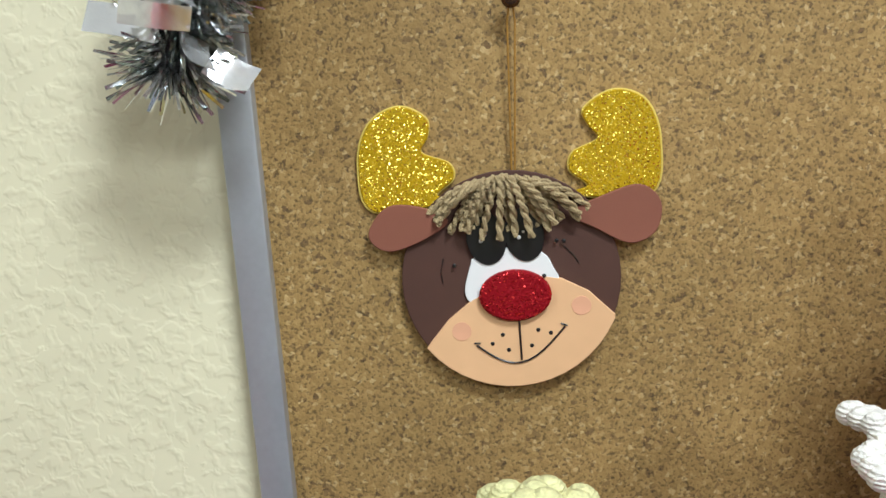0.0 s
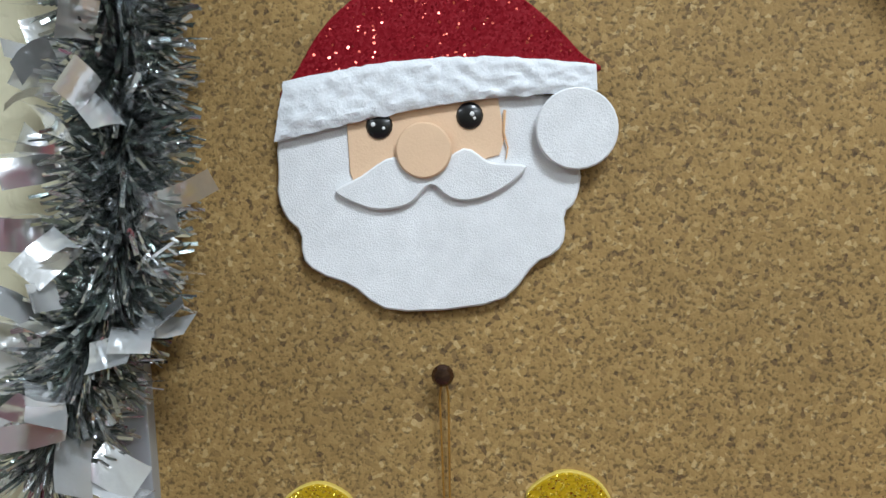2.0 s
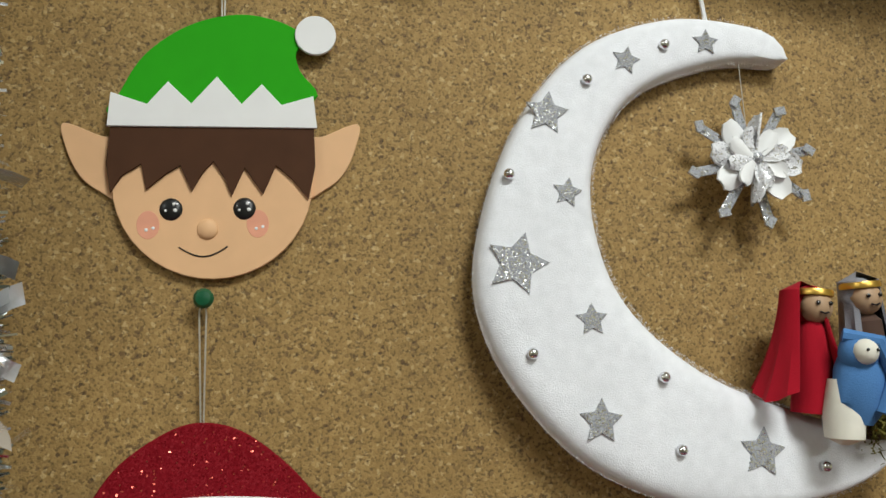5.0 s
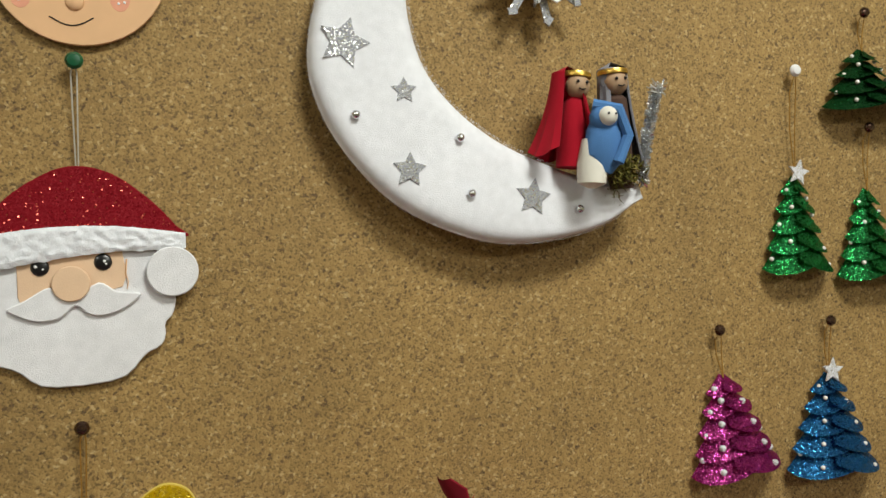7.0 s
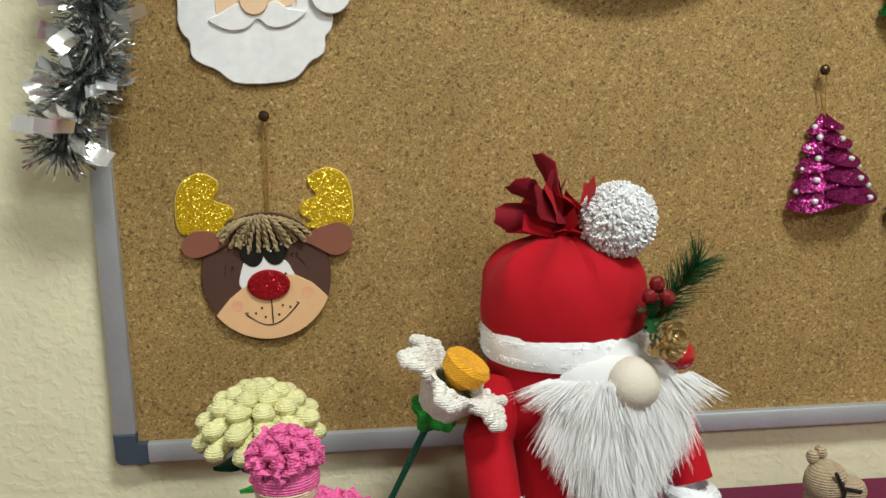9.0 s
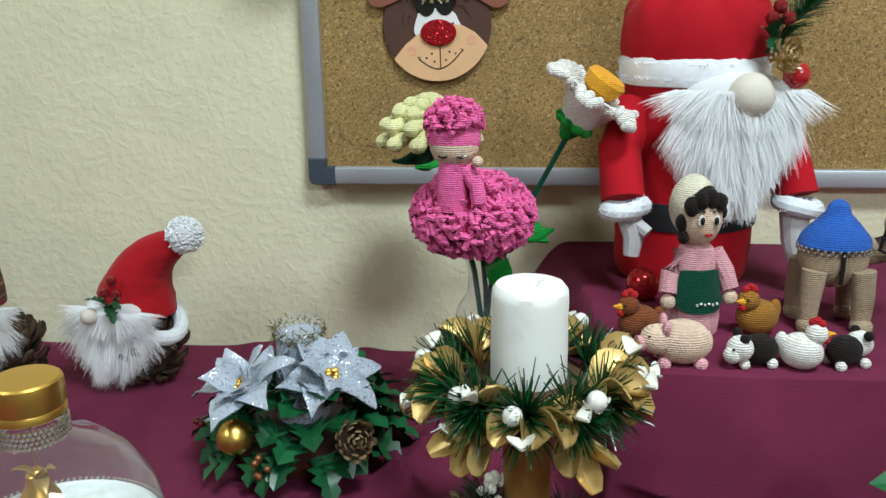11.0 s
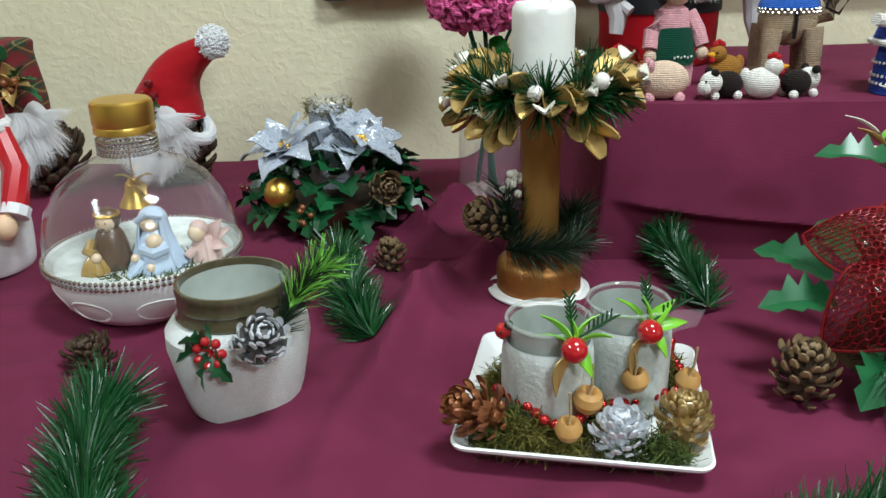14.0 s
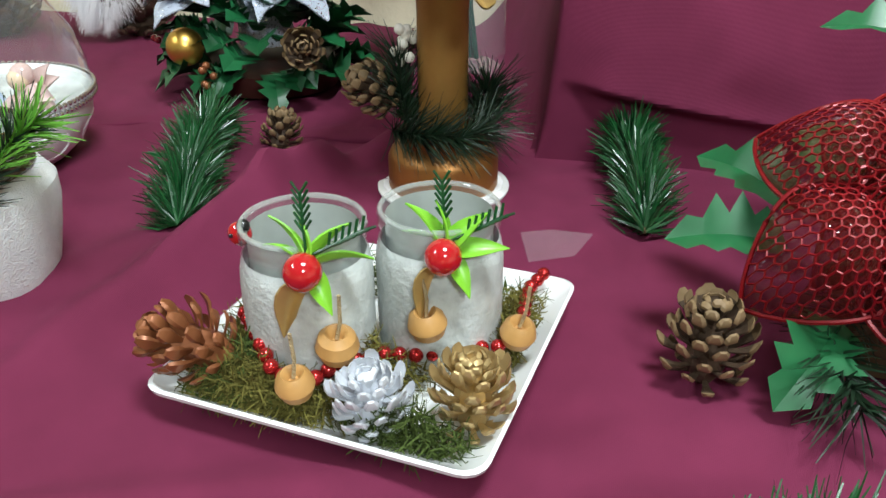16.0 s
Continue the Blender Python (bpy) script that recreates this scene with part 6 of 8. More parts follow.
# pig, cows, hens
figurine("crochet_pig", (0.222, -0.334, 0.148), "pale pink crochet pig", [
    (P(ball, 0.0205, T(0, 0, 0.020, s=(1.18, 0.85, 0.88)), 18, 12), M["k_skin"]),
    (P(ball, 0.0135, T(-0.020, -0.004, 0.023, s=(1.0, 0.95, 0.9)), 14, 10), M["k_skin"]),
    (P(lathe, [(0.0055, 0), (0.0062, 0.004), (0.0058, 0.007)], T(-0.030, -0.007, 0.020, 0, -80, 12), 12), M["k_rose"]),
    (lambda bm: [ball(bm, 0.0058, T(x, y, 0.0045), 8, 6) for x in (-0.014, 0.014) for y in (-0.009, 0.009)], M["k_rose"]),
    (lambda bm: [ball(bm, 0.006, T(-0.014, y, 0.034, s=(0.6, 1, 1.1)), 8, 6) for y in (-0.010, 0.008)], M["k_rose"]),
    (dots_on([(-0.027, -0.0125, 0.028), (-0.0355, -0.010, 0.021), (-0.0345, -0.0065, 0.021)], 0.0013), M["black"]),
], "crochet farm animals", category="toy")


def cow(x, y, rz, label):
    figurine("crochet_sheep", (x, y, 0.149), label, [
        (P(ball, 0.0130, T(0.006, 0, 0.0140, s=(1.15, 0.9, 0.95)), 14, 10), M["k_black"]), (P(ball, 0.0105, T(-0.011, -0.004, 0.0165)), M["k_white"]),
        (P(ball, 0.0070, T(-0.018, -0.007, 0.0125)), M["k_white"]), (lambda bm: [ball(bm, 0.0045, T(a, b, 0.0045), 8, 6) for a in (-0.008, 0.014) for b in (-0.008, 0.008)], M["k_white"]),
        (lambda bm: [ball(bm, 0.0040, T(-0.010, b, 0.026), 8, 6) for b in (-0.009, 0.006)], M["k_black"]), (dots_on([(-0.0195, -0.0125, 0.019), (-0.0225, -0.0095, 0.0145)], 0.0012), M["black"])],
        "crochet farm animals", rz=rz, category="toy")


cow(0.276, -0.334, 8, "black and white crochet calf")
cow(0.352, -0.330, 200, "white crochet lamb with black legs")


def hen(x, y, rz, body, label, s=1.0):
    k = lambda f: f
    figurine("crochet_hen", (x, y, 0.149), label, [
        (P(ball, 0.0165 * s, T(0, 0, 0.0165 * s, s=(1.1, 0.9, 0.95)), 16, 12), body), (P(ball, 0.0092 * s, T(-0.010 * s, -0.003 * s, 0.033 * s)), body),
        (P(lathe, [(0.0035 * s, 0), (0.0004, 0.007 * s)], T(-0.017 * s, -0.007 * s, 0.033 * s, 0, -80, 20), 8), M["k_orange"]),
        (lambda bm: [ball(bm, 0.0036 * s, T((-0.013 + 0.0035 * i) * s, -0.003 * s, (0.0425 + 0.002 * (i == 1)) * s), 8, 6) for i in range(3)], M["k_red"]),
        (P(ball, 0.0035 * s, T(-0.017 * s, -0.007 * s, 0.028 * s)), M["k_red"]), (dots_on([(-0.014 * s, -0.0105 * s, 0.0355 * s)], 0.0012), M["black"]),
        (P(ball, 0.007 * s, T(0.016 * s, 0.002 * s, 0.022 * s, s=(0.8, 0.6, 1.3))), body)], "crochet farm animals", rz=rz, category="toy")


hen(0.195, -0.290, 0, M["k_brown"], "brown crochet hen with red comb")
hen(0.297, -0.268, 10, M["k_ochre"], "ochre crochet hen with red comb")
hen(0.312, -0.338, 150, M["k_white"], "white crochet hen with red comb", 0.92)

figurine("crochet_dress_figure", (0.448, -0.320, 0.148), "blue crochet dress figure with white pattern", [
    (P(lathe, [(0.022, 0), (0.0265, 0.002), (0.0258, 0.012), (0.0250, 0.030), (0.023, 0.046), (0.017, 0.060)], seg=24), M["k_navy"]),
    (lambda bm: [ball(bm, 0.0016, T(0.0262 * math.cos(a), 0.0262 * math.sin(a), z), 6, 4) for z in (0.012, 0.019, 0.031) for a in [i * 0.2 for i in range(32)]], M["k_white"]),
    (rough_tube(ring_pts(0.021, 0.052), 0.0035, 60, 3, br=0.002), M["k_white"]),
    (P(lathe, [(0.030, 0.050), (0.027, 0.060), (0.020, 0.074), (0.012, 0.082)], seg=24), M["k_navy"]),
    (rough_tube(ring_pts(0.031, 0.050), 0.003, 80, 4, br=0.0022), M["k_white"]),
    (P(tube, [(-0.016, -0.006, 0.076), (-0.030, -0.014, 0.070), (-0.040, -0.018, 0.072)], 0.006, 8), M["k_white"]),
    (P(ball, 0.021, T(0, 0, 0.100), 16, 12), M["k_skin"]), (P(ball, 0.0225, T(0, 0.004, 0.104), 16, 12), M["k_navy"])], category="doll")


# ---- glass vase with crochet flowers ----
def build_vase():
    v = thing("glass_vase", (0.060, -0.153, 0.002), "clear glass vase holding crochet flowers", "vase")
    bm = bmesh.new()
    lathe(bm, [(0.034, 0.0), (0.037, 0.003), (0.0375, 0.020), (0.036, 0.10), (0.030, 0.125), (0.020, 0.140), (0.019, 0.165), (0.024, 0.18)], seg=36, cap=False)
    part("body", bm, M["glass"], v)
    bm = bmesh.new()
    lathe(bm, [(0.001, 0.0), (0.033, 0.0), (0.0335, 0.006), (0.001, 0.009)], seg=30)
    part("thick_base", bm, M["glass"], v)
    for ch in v.children:
        ch.visible_shadow = False
    return v


VASE = build_vase()


def stem(pts, parent):
    bm = bmesh.new()
    tube(bm, pts, 0.0028, 8)
    part("stem", bm, M["k_bottle"], parent, "dark green wrapped stem")


def build_carnation():
    c = Vector((0.050, -0.215, 0.240))
    bm = bmesh.new()
    mats = [M["k_pink"], M["k_skin"], M["black"]]
    ball(bm, 0.047, T(*c, s=(1.08, 1.0, 0.64)), 22, 14)
    rng = random.Random(31)
    def ruffles(cc, rad, n, size, zmin):
        for i in range(n):
            el = math.asin(1 - 2 * (i + 0.5) / n)
            if math.sin(el) < zmin:
                continue
            q = Vector((math.cos(el) * math.cos(i * 2.39996), math.cos(el) * math.sin(i * 2.39996), math.sin(el)))
            p = cc + Vector((q.x * rad[0], q.y * rad[1], q.z * rad[2]))
            side = q.cross(rnd_dir(rng)).normalized()
            up = q.cross(side)
            ph = rng.uniform(0, 6)
            pts = [p + side * size * (k / 7 - 0.5) * 2 + up * size * 0.42 * math.sin(k * 1.9 + ph) + q * size * 0.25 * math.sin(k * 1.3 + ph) for k in range(8)]
            for off in (0.0, 0.0042):
                tube(bm, [v + q * (off - 0.001) + up * 0.0012 * math.sin(3 * k + ph) for k, v in enumerate(pts)], 0.0028, 6)
    ruffles(c, (0.0515, 0.049, 0.034), 180, 0.0115, -0.9)
    # torso, arms and head of the flower girl
    tube(bm, [(0.034, -0.250, 0.255), (0.034, -0.256, 0.285), (0.036, -0.254, 0.305)], 0.014, 14, 0, 0.8)
    tube(bm, [(0.046, -0.258, 0.292), (0.056, -0.262, 0.276), (0.058, -0.262, 0.262)], 0.007, 10)
    before = set(bm.faces)
    ball(bm, 0.0215, T(0.036, -0.252, 0.310, s=(1, 0.95, 0.9)), 18, 12)
    ball(bm, 0.0048, T(0.057, -0.266, 0.298))
    for f in bm.faces:
        if f not in before:
            f.material_index = 1
    before = set(bm.faces)
    ball(bm, 0.0236, T(0.036, -0.2495, 0.3155, s=(0.98, 0.98, 0.86)), 18, 12)
    ruffles(Vector((0.036, -0.250, 0.329)), (0.020, 0.020, 0.015), 44, 0.0080, -0.2)
    before = set(bm.faces)
    tube(bm, [(0.024, -0.2705, 0.3035), (0.028, -0.2725, 0.302), (0.032, -0.273, 0.3035)], 0.0008, 5)
    tube(bm, [(0.040, -0.273, 0.3035), (0.044, -0.272, 0.302), (0.047, -0.270, 0.3035)], 0.0008, 5)
    for f in bm.faces:
        if f not in before:
            f.material_index = 2
    off = Matrix.Translation((-0.05, 0.20, -0.02))
    bmesh.ops.transform(bm, matrix=off, verts=bm.verts)
    o = one("crochet_flower_doll", bm, mats, (0.05, -0.20, 0.02), "pink ruffled crochet carnation with a small doll", "crochet flower")
    f = new("flower_stems")
    f.parent, f.location = VASE, (-0.005, 0.008, 0.010)
    tagged(f, "dark green wrapped stems with crochet leaves")
    stem([(0.006, 0.004, 0.0), (0.004, -0.004, 0.13), (0.000, -0.030, 0.19), (-0.004, -0.062, 0.222)], f)
    stem([(-0.010, 0.006, 0.0), (0.010, -0.004, 0.14), (0.045, -0.006, 0.22), (0.082, 0.004, 0.288)], f)
    stem([(0.012, 0.0, 0.0), (-0.008, 0.0, 0.15), (-0.030, 0.010, 0.23), (-0.054, 0.030, 0.280)], f)
    for p, d, l, w in (((0.012, -0.020, 0.178), (0.25, -0.45, -0.55), 0.060, 0.026), ((0.040, -0.026, 0.205), (0.75, -0.4, 0.1), 0.034, 0.026), ((0.046, -0.028, 0.212), (0.6, -0.5, -0.5), 0.030, 0.022), ((-0.034, -0.020, 0.275), (-0.6, -0.6, -0.1), 0.040, 0.020)):
        bm = bmesh.new()
        petal(bm, aim(p, d, 200), l, w, bend=0.15, cup=0.5, thick=0.003)
        part("leaf", bm, M["k_green"], f, "green crochet leaf")
    return o


build_carnation()


def build_yellow_flower():
    o = thing("yellow_crochet_flower", (0.000, -0.112, 0.298), "pale yellow crochet flower", "crochet flower")
    n = 0
    for ring, (cnt, el, l) in enumerate(((11, 0.0, 0.044), (11, 0.35, 0.043), (9, 0.75, 0.040), (6, 1.1, 0.038), (3, 1.45, 0.038))):
        for i in range(cnt):
            a = 2 * math.pi * i / cnt + ring * 0.4
            d = (math.cos(a) * math.cos(el), math.sin(a) * math.cos(el) - 0.2, math.sin(el))
            bm = bmesh.new()
            for k in range(5):
                ball(bm, 0.0092, T(*(Vector(d) * l * 1.06 * (0.35 + 0.16 * k) + Vector((0, 0, 0.004 * math.sin(k)))), s=(1, 1, 0.85)), 9, 6)
            part("petal", bm, M["k_yellow"], o)
    bm = bmesh.new()
    petal(bm, aim((-0.004, -0.010, -0.012), (0.2, -0.8, -0.1), 180), 0.034, 0.03, bend=0.2, cup=0.5, thick=0.003)
    petal(bm, aim((-0.010, -0.010, -0.012), (-0.8, -0.6, -0.2), 180), 0.034, 0.022, bend=0.2, cup=0.5, thick=0.003)
    part("sepal", bm, M["k_bottle"], o)


build_yellow_flower()


def build_daffodil():
    o = thing("white_crochet_flower", (0.140, -0.140, 0.308), "white crochet flower with an orange centre", "crochet flower")
    ax = Vector((0.42, -0.12, 0.62)).normalized()
    q = Vector((0, 0, 1)).rotation_difference(ax).to_matrix().to_4x4() @ Matrix.Scale(1.14, 4)
    bm = bmesh.new()
    lathe(bm, [(0.009, 0.0), (0.015, 0.010), (0.024, 0.028), (0.032, 0.040), (0.030, 0.041), (0.022, 0.029)], q, 30, cap=False)
    part("cup", bm, M["k_white"], o)
    for i in range(6):
        a = math.radians(60 * i + 15)
        bm = bmesh.new()
        for k in range(7):
            rr = 0.020 + 0.0042 * k
            for s in (-1, 0, 1):
                w = 0.010 * math.sin(math.pi * (0.2 + 0.11 * k))
                aa = a + s * w / rr
                ball(bm, 0.0046, q @ T(rr * math.cos(aa), rr * math.sin(aa), 0.040 - 0.004 * abs(k - 4) * 0.5), 8, 6)
        part("petal", bm, M["k_white"], o)
    bm = bmesh.new()
    lathe(bm, [(0.004, 0.030), (0.016, 0.042), (0.018, 0.052), (0.015, 0.056), (0.004, 0.054)], q, 22)
    part("centre", bm, M["k_orange"], o, "orange crochet centre")
    bm = bmesh.new()
    for i in range(9):
        a = i * 0.7
        ball(bm, 0.0062, q @ T(0.013 * math.cos(a), 0.013 * math.sin(a), 0.006, s=(1, 1, 0.7)), 8, 6)
    lathe(bm, [(0.004, -0.010), (0.010, 0.0), (0.014, 0.008)], q, 14)
    part("sepal", bm, M["k_green"], o, "green crochet sepals")


build_daffodil()


# ---- golden candle holder ----
def build_candle_holder():
    o = thing("candle_holder", (0.101, -0.442, 0.002), "golden painted candle holder with wreath, pearls and pine", "candle holder")
    bm = bmesh.new()
    lathe(bm, [(0.042, 0.0), (0.0455, 0.0008), (0.0455, 0.0022), (0.042, 0.003)], seg=40)
    part("foot_disc", bm, M["ceramic"], o, "white disc with glue rim")
    bm = bmesh.new()
    rng = random.Random(5)
    for i in range(70):
        a = i * 0.0898
        ball(bm, 0.0030 * rng.uniform(0.6, 1.1), T(0.0375 * math.cos(a), 0.0375 * math.sin(a), 0.003, s=(1.4, 1, 0.5)), 7, 5)
    part("glue_bead", bm, M["snow"], o)
    bm = bmesh.new()
    lathe(bm, [(0.0375, 0.002), (0.0375, 0.024), (0.0355, 0.029), (0.0320, 0.032), (0.0290, 0.034), (0.0285, 0.042), (0.018, 0.044)], seg=40)
    part("base", bm, M["copper_paint"], o, "bronze painted base")
    bm = bmesh.new()
    lathe(bm, [(0.0165, 0.040), (0.0165, 0.12), (0.018, 0.15), (0.026, 0.172)], seg=30)
    part("stem", bm, M["gold_paint"], o, "golden painted stem")
    bm = bmesh.new()
    lathe(bm, [(0.0248, 0.176), (0.0256, 0.183), (0.0255, 0.205), (0.0249, 0.225), (0.0253, 0.239), (0.0247, 0.2445), (0.0222, 0.2478), (0.004, 0.2460)], seg=36, wob=0.022)
    part("candle", bm, M["wax"], o, "thick white wax candle")
    bm = bmesh.new()
    tube(bm, [(0.004, 0, 0.245), (0.006, 0, 0.2500), (0.009, 0, 0.2510)], 0.0010, 6)
    part("wick", bm, M["cream_tip"], o)
    bm = bmesh.new()
    lathe(bm, [(0.026, 0.165), (0.040, 0.172), (0.040, 0.180), (0.020, 0.184)], seg=26)
    part("wreath_ring", bm, M["twig"], o)
    # wreath of golden pods, needle tufts, white tips and pearls
    k = 0
    for i in range(11):
        a = 2 * math.pi * i / 11 + 0.1
        out = Vector((math.cos(a), math.sin(a), 0))
        c = out * 0.046 + Vector((0, 0, 0.174))
        pod = new("golden_pod")
        pod.parent = o
        if i % 2 == 0:
            for j in range(5):
                b = a + (j - 2) * 0.55
                d = Vector((math.cos(b), math.sin(b), rng.uniform(-0.55, 0.30) + (0.5 if math.sin(b) > 0.2 else 0.0)))
                bm = bmesh.new()
                petal(bm, aim(c, d, rng.uniform(-30, 30)), rng.uniform(0.034, 0.042), 0.023, bend=0.25, cup=0.9, thick=0.0014, blunt=True)
                part("pod_scale", bm, M["petal_gold"], pod)
                if j % 2:
                    continue
                bm = bmesh.new()
                tip = c + d.normalized() * 0.036 + Vector((0, 0, 0.008))
                petal(bm, aim(c + d.normalized() * 0.034 + Vector((0, 0, 0.0105)), d, 10), 0.009, 0.017, bend=0.1, cup=0.8, thick=0.0016, blunt=True)
                part("white_tip", bm, M["cream_tip"], pod)
        else:
            for j in range(3):
                b = a + (j - 1) * 0.5
                d = Vector((math.cos(b), math.sin(b), -0.35 - 0.4 * (j == 1)))
                bm = bmesh.new()
                petal(bm, aim(c - Vector((0, 0, 0.006)), d, rng.uniform(-40, 40)), rng.uniform(0.036, 0.046), 0.019, bend=-0.15, cup=0.8, thick=0.0014, blunt=True)
                part("pod_scale", bm, M["petal_gold"], pod)
        bm = bmesh.new()
        tc = out * 0.051 + Vector((0, 0, 0.180))
        for j in range(230):
            d = (out * 0.9 + rnd_dir(rng) * 1.0 + Vector((0, 0, 0.22))).normalized()
            strip(bm, tc, d, rnd_dir(rng), 0.034 * rng.uniform(0.6, 1.1), 0.0019, bend=rng.uniform(-0.1, 0.2), tip=0.4)
        part("needle_tuft", bm, M["needle"], o)
    for x, y, z in ((0.057, -0.489, 0.191), (0.091, -0.511, 0.190), (0.141, -0.501, 0.197), (0.172, -0.450, 0.192), (0.030, -0.440, 0.195), (0.06, -0.37, 0.194), (0.14, -0.365, 0.195)):
        bm = bmesh.new()
        ball(bm, 0.0064, T(x - 0.101, y + 0.442, z - 0.002), 14, 10)
        part("pearl", bm, M["pearl"], o)
    # pine garland, cone and white berries round the stem
    for i, pts in enumerate(([(-0.030, -0.020, 0.046), (-0.010, -0.030, 0.048), (0.018, -0.030, 0.048), (0.034, -0.012, 0.050)], [(-0.032, 0.0, 0.048), (-0.022, 0.020, 0.052), (0.01, 0.03, 0.05), (0.034, 0.012, 0.05)], [(-0.022, -0.010, 0.05), (-0.028, -0.006, 0.075), (-0.030, 0.0, 0.092)], [(0.026, 0.0, 0.05), (0.030, 0.006, 0.072)])):
        bm = bmesh.new()
        pine(bm, pts, 0.029, 560 if i < 2 else 300, 0.0011, 0, 1.0, 20 + i)
        part("pine_garland", bm, M["needle_dk"] if i != 1 else M["needle"], o)
    bm = bmesh.new()
    cone_scales(bm, 0.021, 0.038, T(-0.030, 0.004, 0.058, 0, -60, 20), 60, 0, 1)
    part("pine_cone", bm, [M["cone"], M["cone_tip"]], o)
    for i in range(14):
        bm = bmesh.new()
        ball(bm, 0.0036, T(-0.024 + rng.uniform(-0.008, 0.008), -0.004 + rng.uniform(-0.006, 0.006), 0.098 + rng.uniform(-0.012, 0.012)), 8, 6)
        part("white_berry", bm, M["cream_tip"], o)


build_candle_holder()


# ---- silver poinsettia centrepiece ----
def build_centrepiece():
    o = thing("flower_centrepiece", (-0.116, -0.241, 0.002), "silver poinsettia centrepiece with holly, cone and candle cup", "centrepiece")
    rng = random.Random(17)
    bm = bmesh.new()
    lathe(bm, [(0.052, 0.0), (0.060, 0.003), (0.068, 0.016), (0.070, 0.024), (0.05, 0.030)], T(s=(1.1, 0.9, 1)), 32)
    part("bowl", bm, M["bronze_pot"], o, "dark brown shallow bowl")
    for i in range(78):
        a = 2 * math.pi * i / 78 * 3 + rng.uniform(-0.15, 0.15)
        lay = i % 3
        r = (0.045, 0.056, 0.030)[lay]
        z = (0.045, 0.026, 0.062)[lay]
        c = Vector((r * math.cos(a) * 1.15, r * math.sin(a), z + rng.uniform(-0.006, 0.008)))
        d = Vector((math.cos(a), math.sin(a), (0.15, -0.25, 0.5)[lay] + rng.uniform(-0.15, 0.25)))
        bm = bmesh.new()
        holly(bm, aim(c, d, rng.uniform(-35, 35)), rng.uniform(0.040, 0.054), rng.uniform(0.030, 0.040))
        part("holly_leaf", bm, M["holly"] if i % 4 else M["holly_lt"], o)
    bm = bmesh.new()
    lathe(bm, [(0.026, 0.04), (0.024, 0.09), (0.022, 0.118), (0.024, 0.124)], T(0.0, 0.005, 0), 24)
    part("cup_holder", bm, M["g_petal"], o)
    bm = bmesh.new()
    lathe(bm, [(0.019, 0.116), (0.023, 0.122), (0.024, 0.134), (0.0225, 0.136), (0.021, 0.124), (0.002, 0.121)], T(0.0, 0.005, 0), 26)
    part("candle_cup", bm, M["glass"], o, "small clear glass cup")
    bm = bmesh.new()
    for i in range(260):
        a = rng.uniform(0, 6.283)
        p = Vector((0.025 * math.cos(a), 0.005 + 0.025 * math.sin(a), 0.126 + rng.gauss(0, 0.004)))
        strip(bm, p, rnd_dir(rng), rnd_dir(rng), 0.005 * rng.random() + 0.002, 0.0014, bend=0.9)
    part("moss_ring", bm, M["moss"], o)
    for fx, fy, fz, tilt, n0 in ((-0.038, -0.047, 0.090, -0.25, 0.2), (0.035, -0.022, 0.090, 0.25, 0.5)):
        fl = new("poinsettia")
        fl.parent = o
        tagged(fl, "silver glitter fabric poinsettia")
        c = Vector((fx, fy, fz))
        ax = Vector((tilt, -0.42, 0.80)).normalized()
        q = Vector((0, 0, 1)).rotation_difference(ax).to_matrix().to_4x4()
        for ring, (cnt, l, w, el) in enumerate(((6, 0.050, 0.034, 0.0), (5, 0.040, 0.029, 0.55))):
            for i in range(cnt):
                a = 2 * math.pi * i / cnt + ring * 0.5 + n0
                d = Vector((math.cos(a) * math.cos(el), math.sin(a) * math.cos(el), math.sin(el)))
                bm = bmesh.new()
                petal(bm, Matrix.Translation(c) @ q @ aim((0, 0, 0), d, rng.uniform(-25, 25)), l * rng.uniform(0.9, 1.1), w, bend=rng.uniform(-0.1, 0.35), cup=rng.uniform(-0.2, 0.6), wave=0.06)
                part("petal", bm, M["g_petal"], fl)
        for i in range(7):
            bm = bmesh.new()
            ball(bm, 0.0030, T(*(c + (q @ Vector((0.005 * math.cos(i), 0.005 * math.sin(i * 1.7), 0.008))))), 8, 6)
            part("stamen", bm, M["gold"], fl)
    # upright petals between the two blooms
    for i in range(5):
        bm = bmesh.new()
        petal(bm, aim((-0.012 + 0.010 * i, -0.012 - 0.006 * (i % 2), 0.072), ((-0.4, 0.1, 0.5, -0.1, 0.3)[i], -0.4, 0.9), (i * 70) % 140 - 60), 0.048, 0.024, bend=0.35, cup=0.8, wave=0.1)
        part("upright_petal", bm, M["g_petal"], o)
    bm = bmesh.new()
    cone_scales(bm, 0.0195, 0.028, T(0.062, -0.062, 0.050, 65, 0, 25), 44, 0, 1)
    part("pine_cone", bm, [M["cone"], M["cone_tip"]], o)
    bm = bmesh.new()
    ball(bm, 0.0165, T(-0.045, -0.066, 0.050), 18, 12)
    part("bauble", bm, M["gold"], o, "yellow gold bauble")
    for i in range(10):
        bm = bmesh.new()
        p = Vector((-0.085, -0.03, 0.045)) if i < 3 else Vector((-0.015, -0.080, 0.030))
        ball(bm, 0.0035, T(*(p + rnd_dir(rng) * 0.010)), 8, 6)
        part("berry", bm, M["berry_dk"] if i < 3 else M["cone_copper"], o)


build_centrepiece()


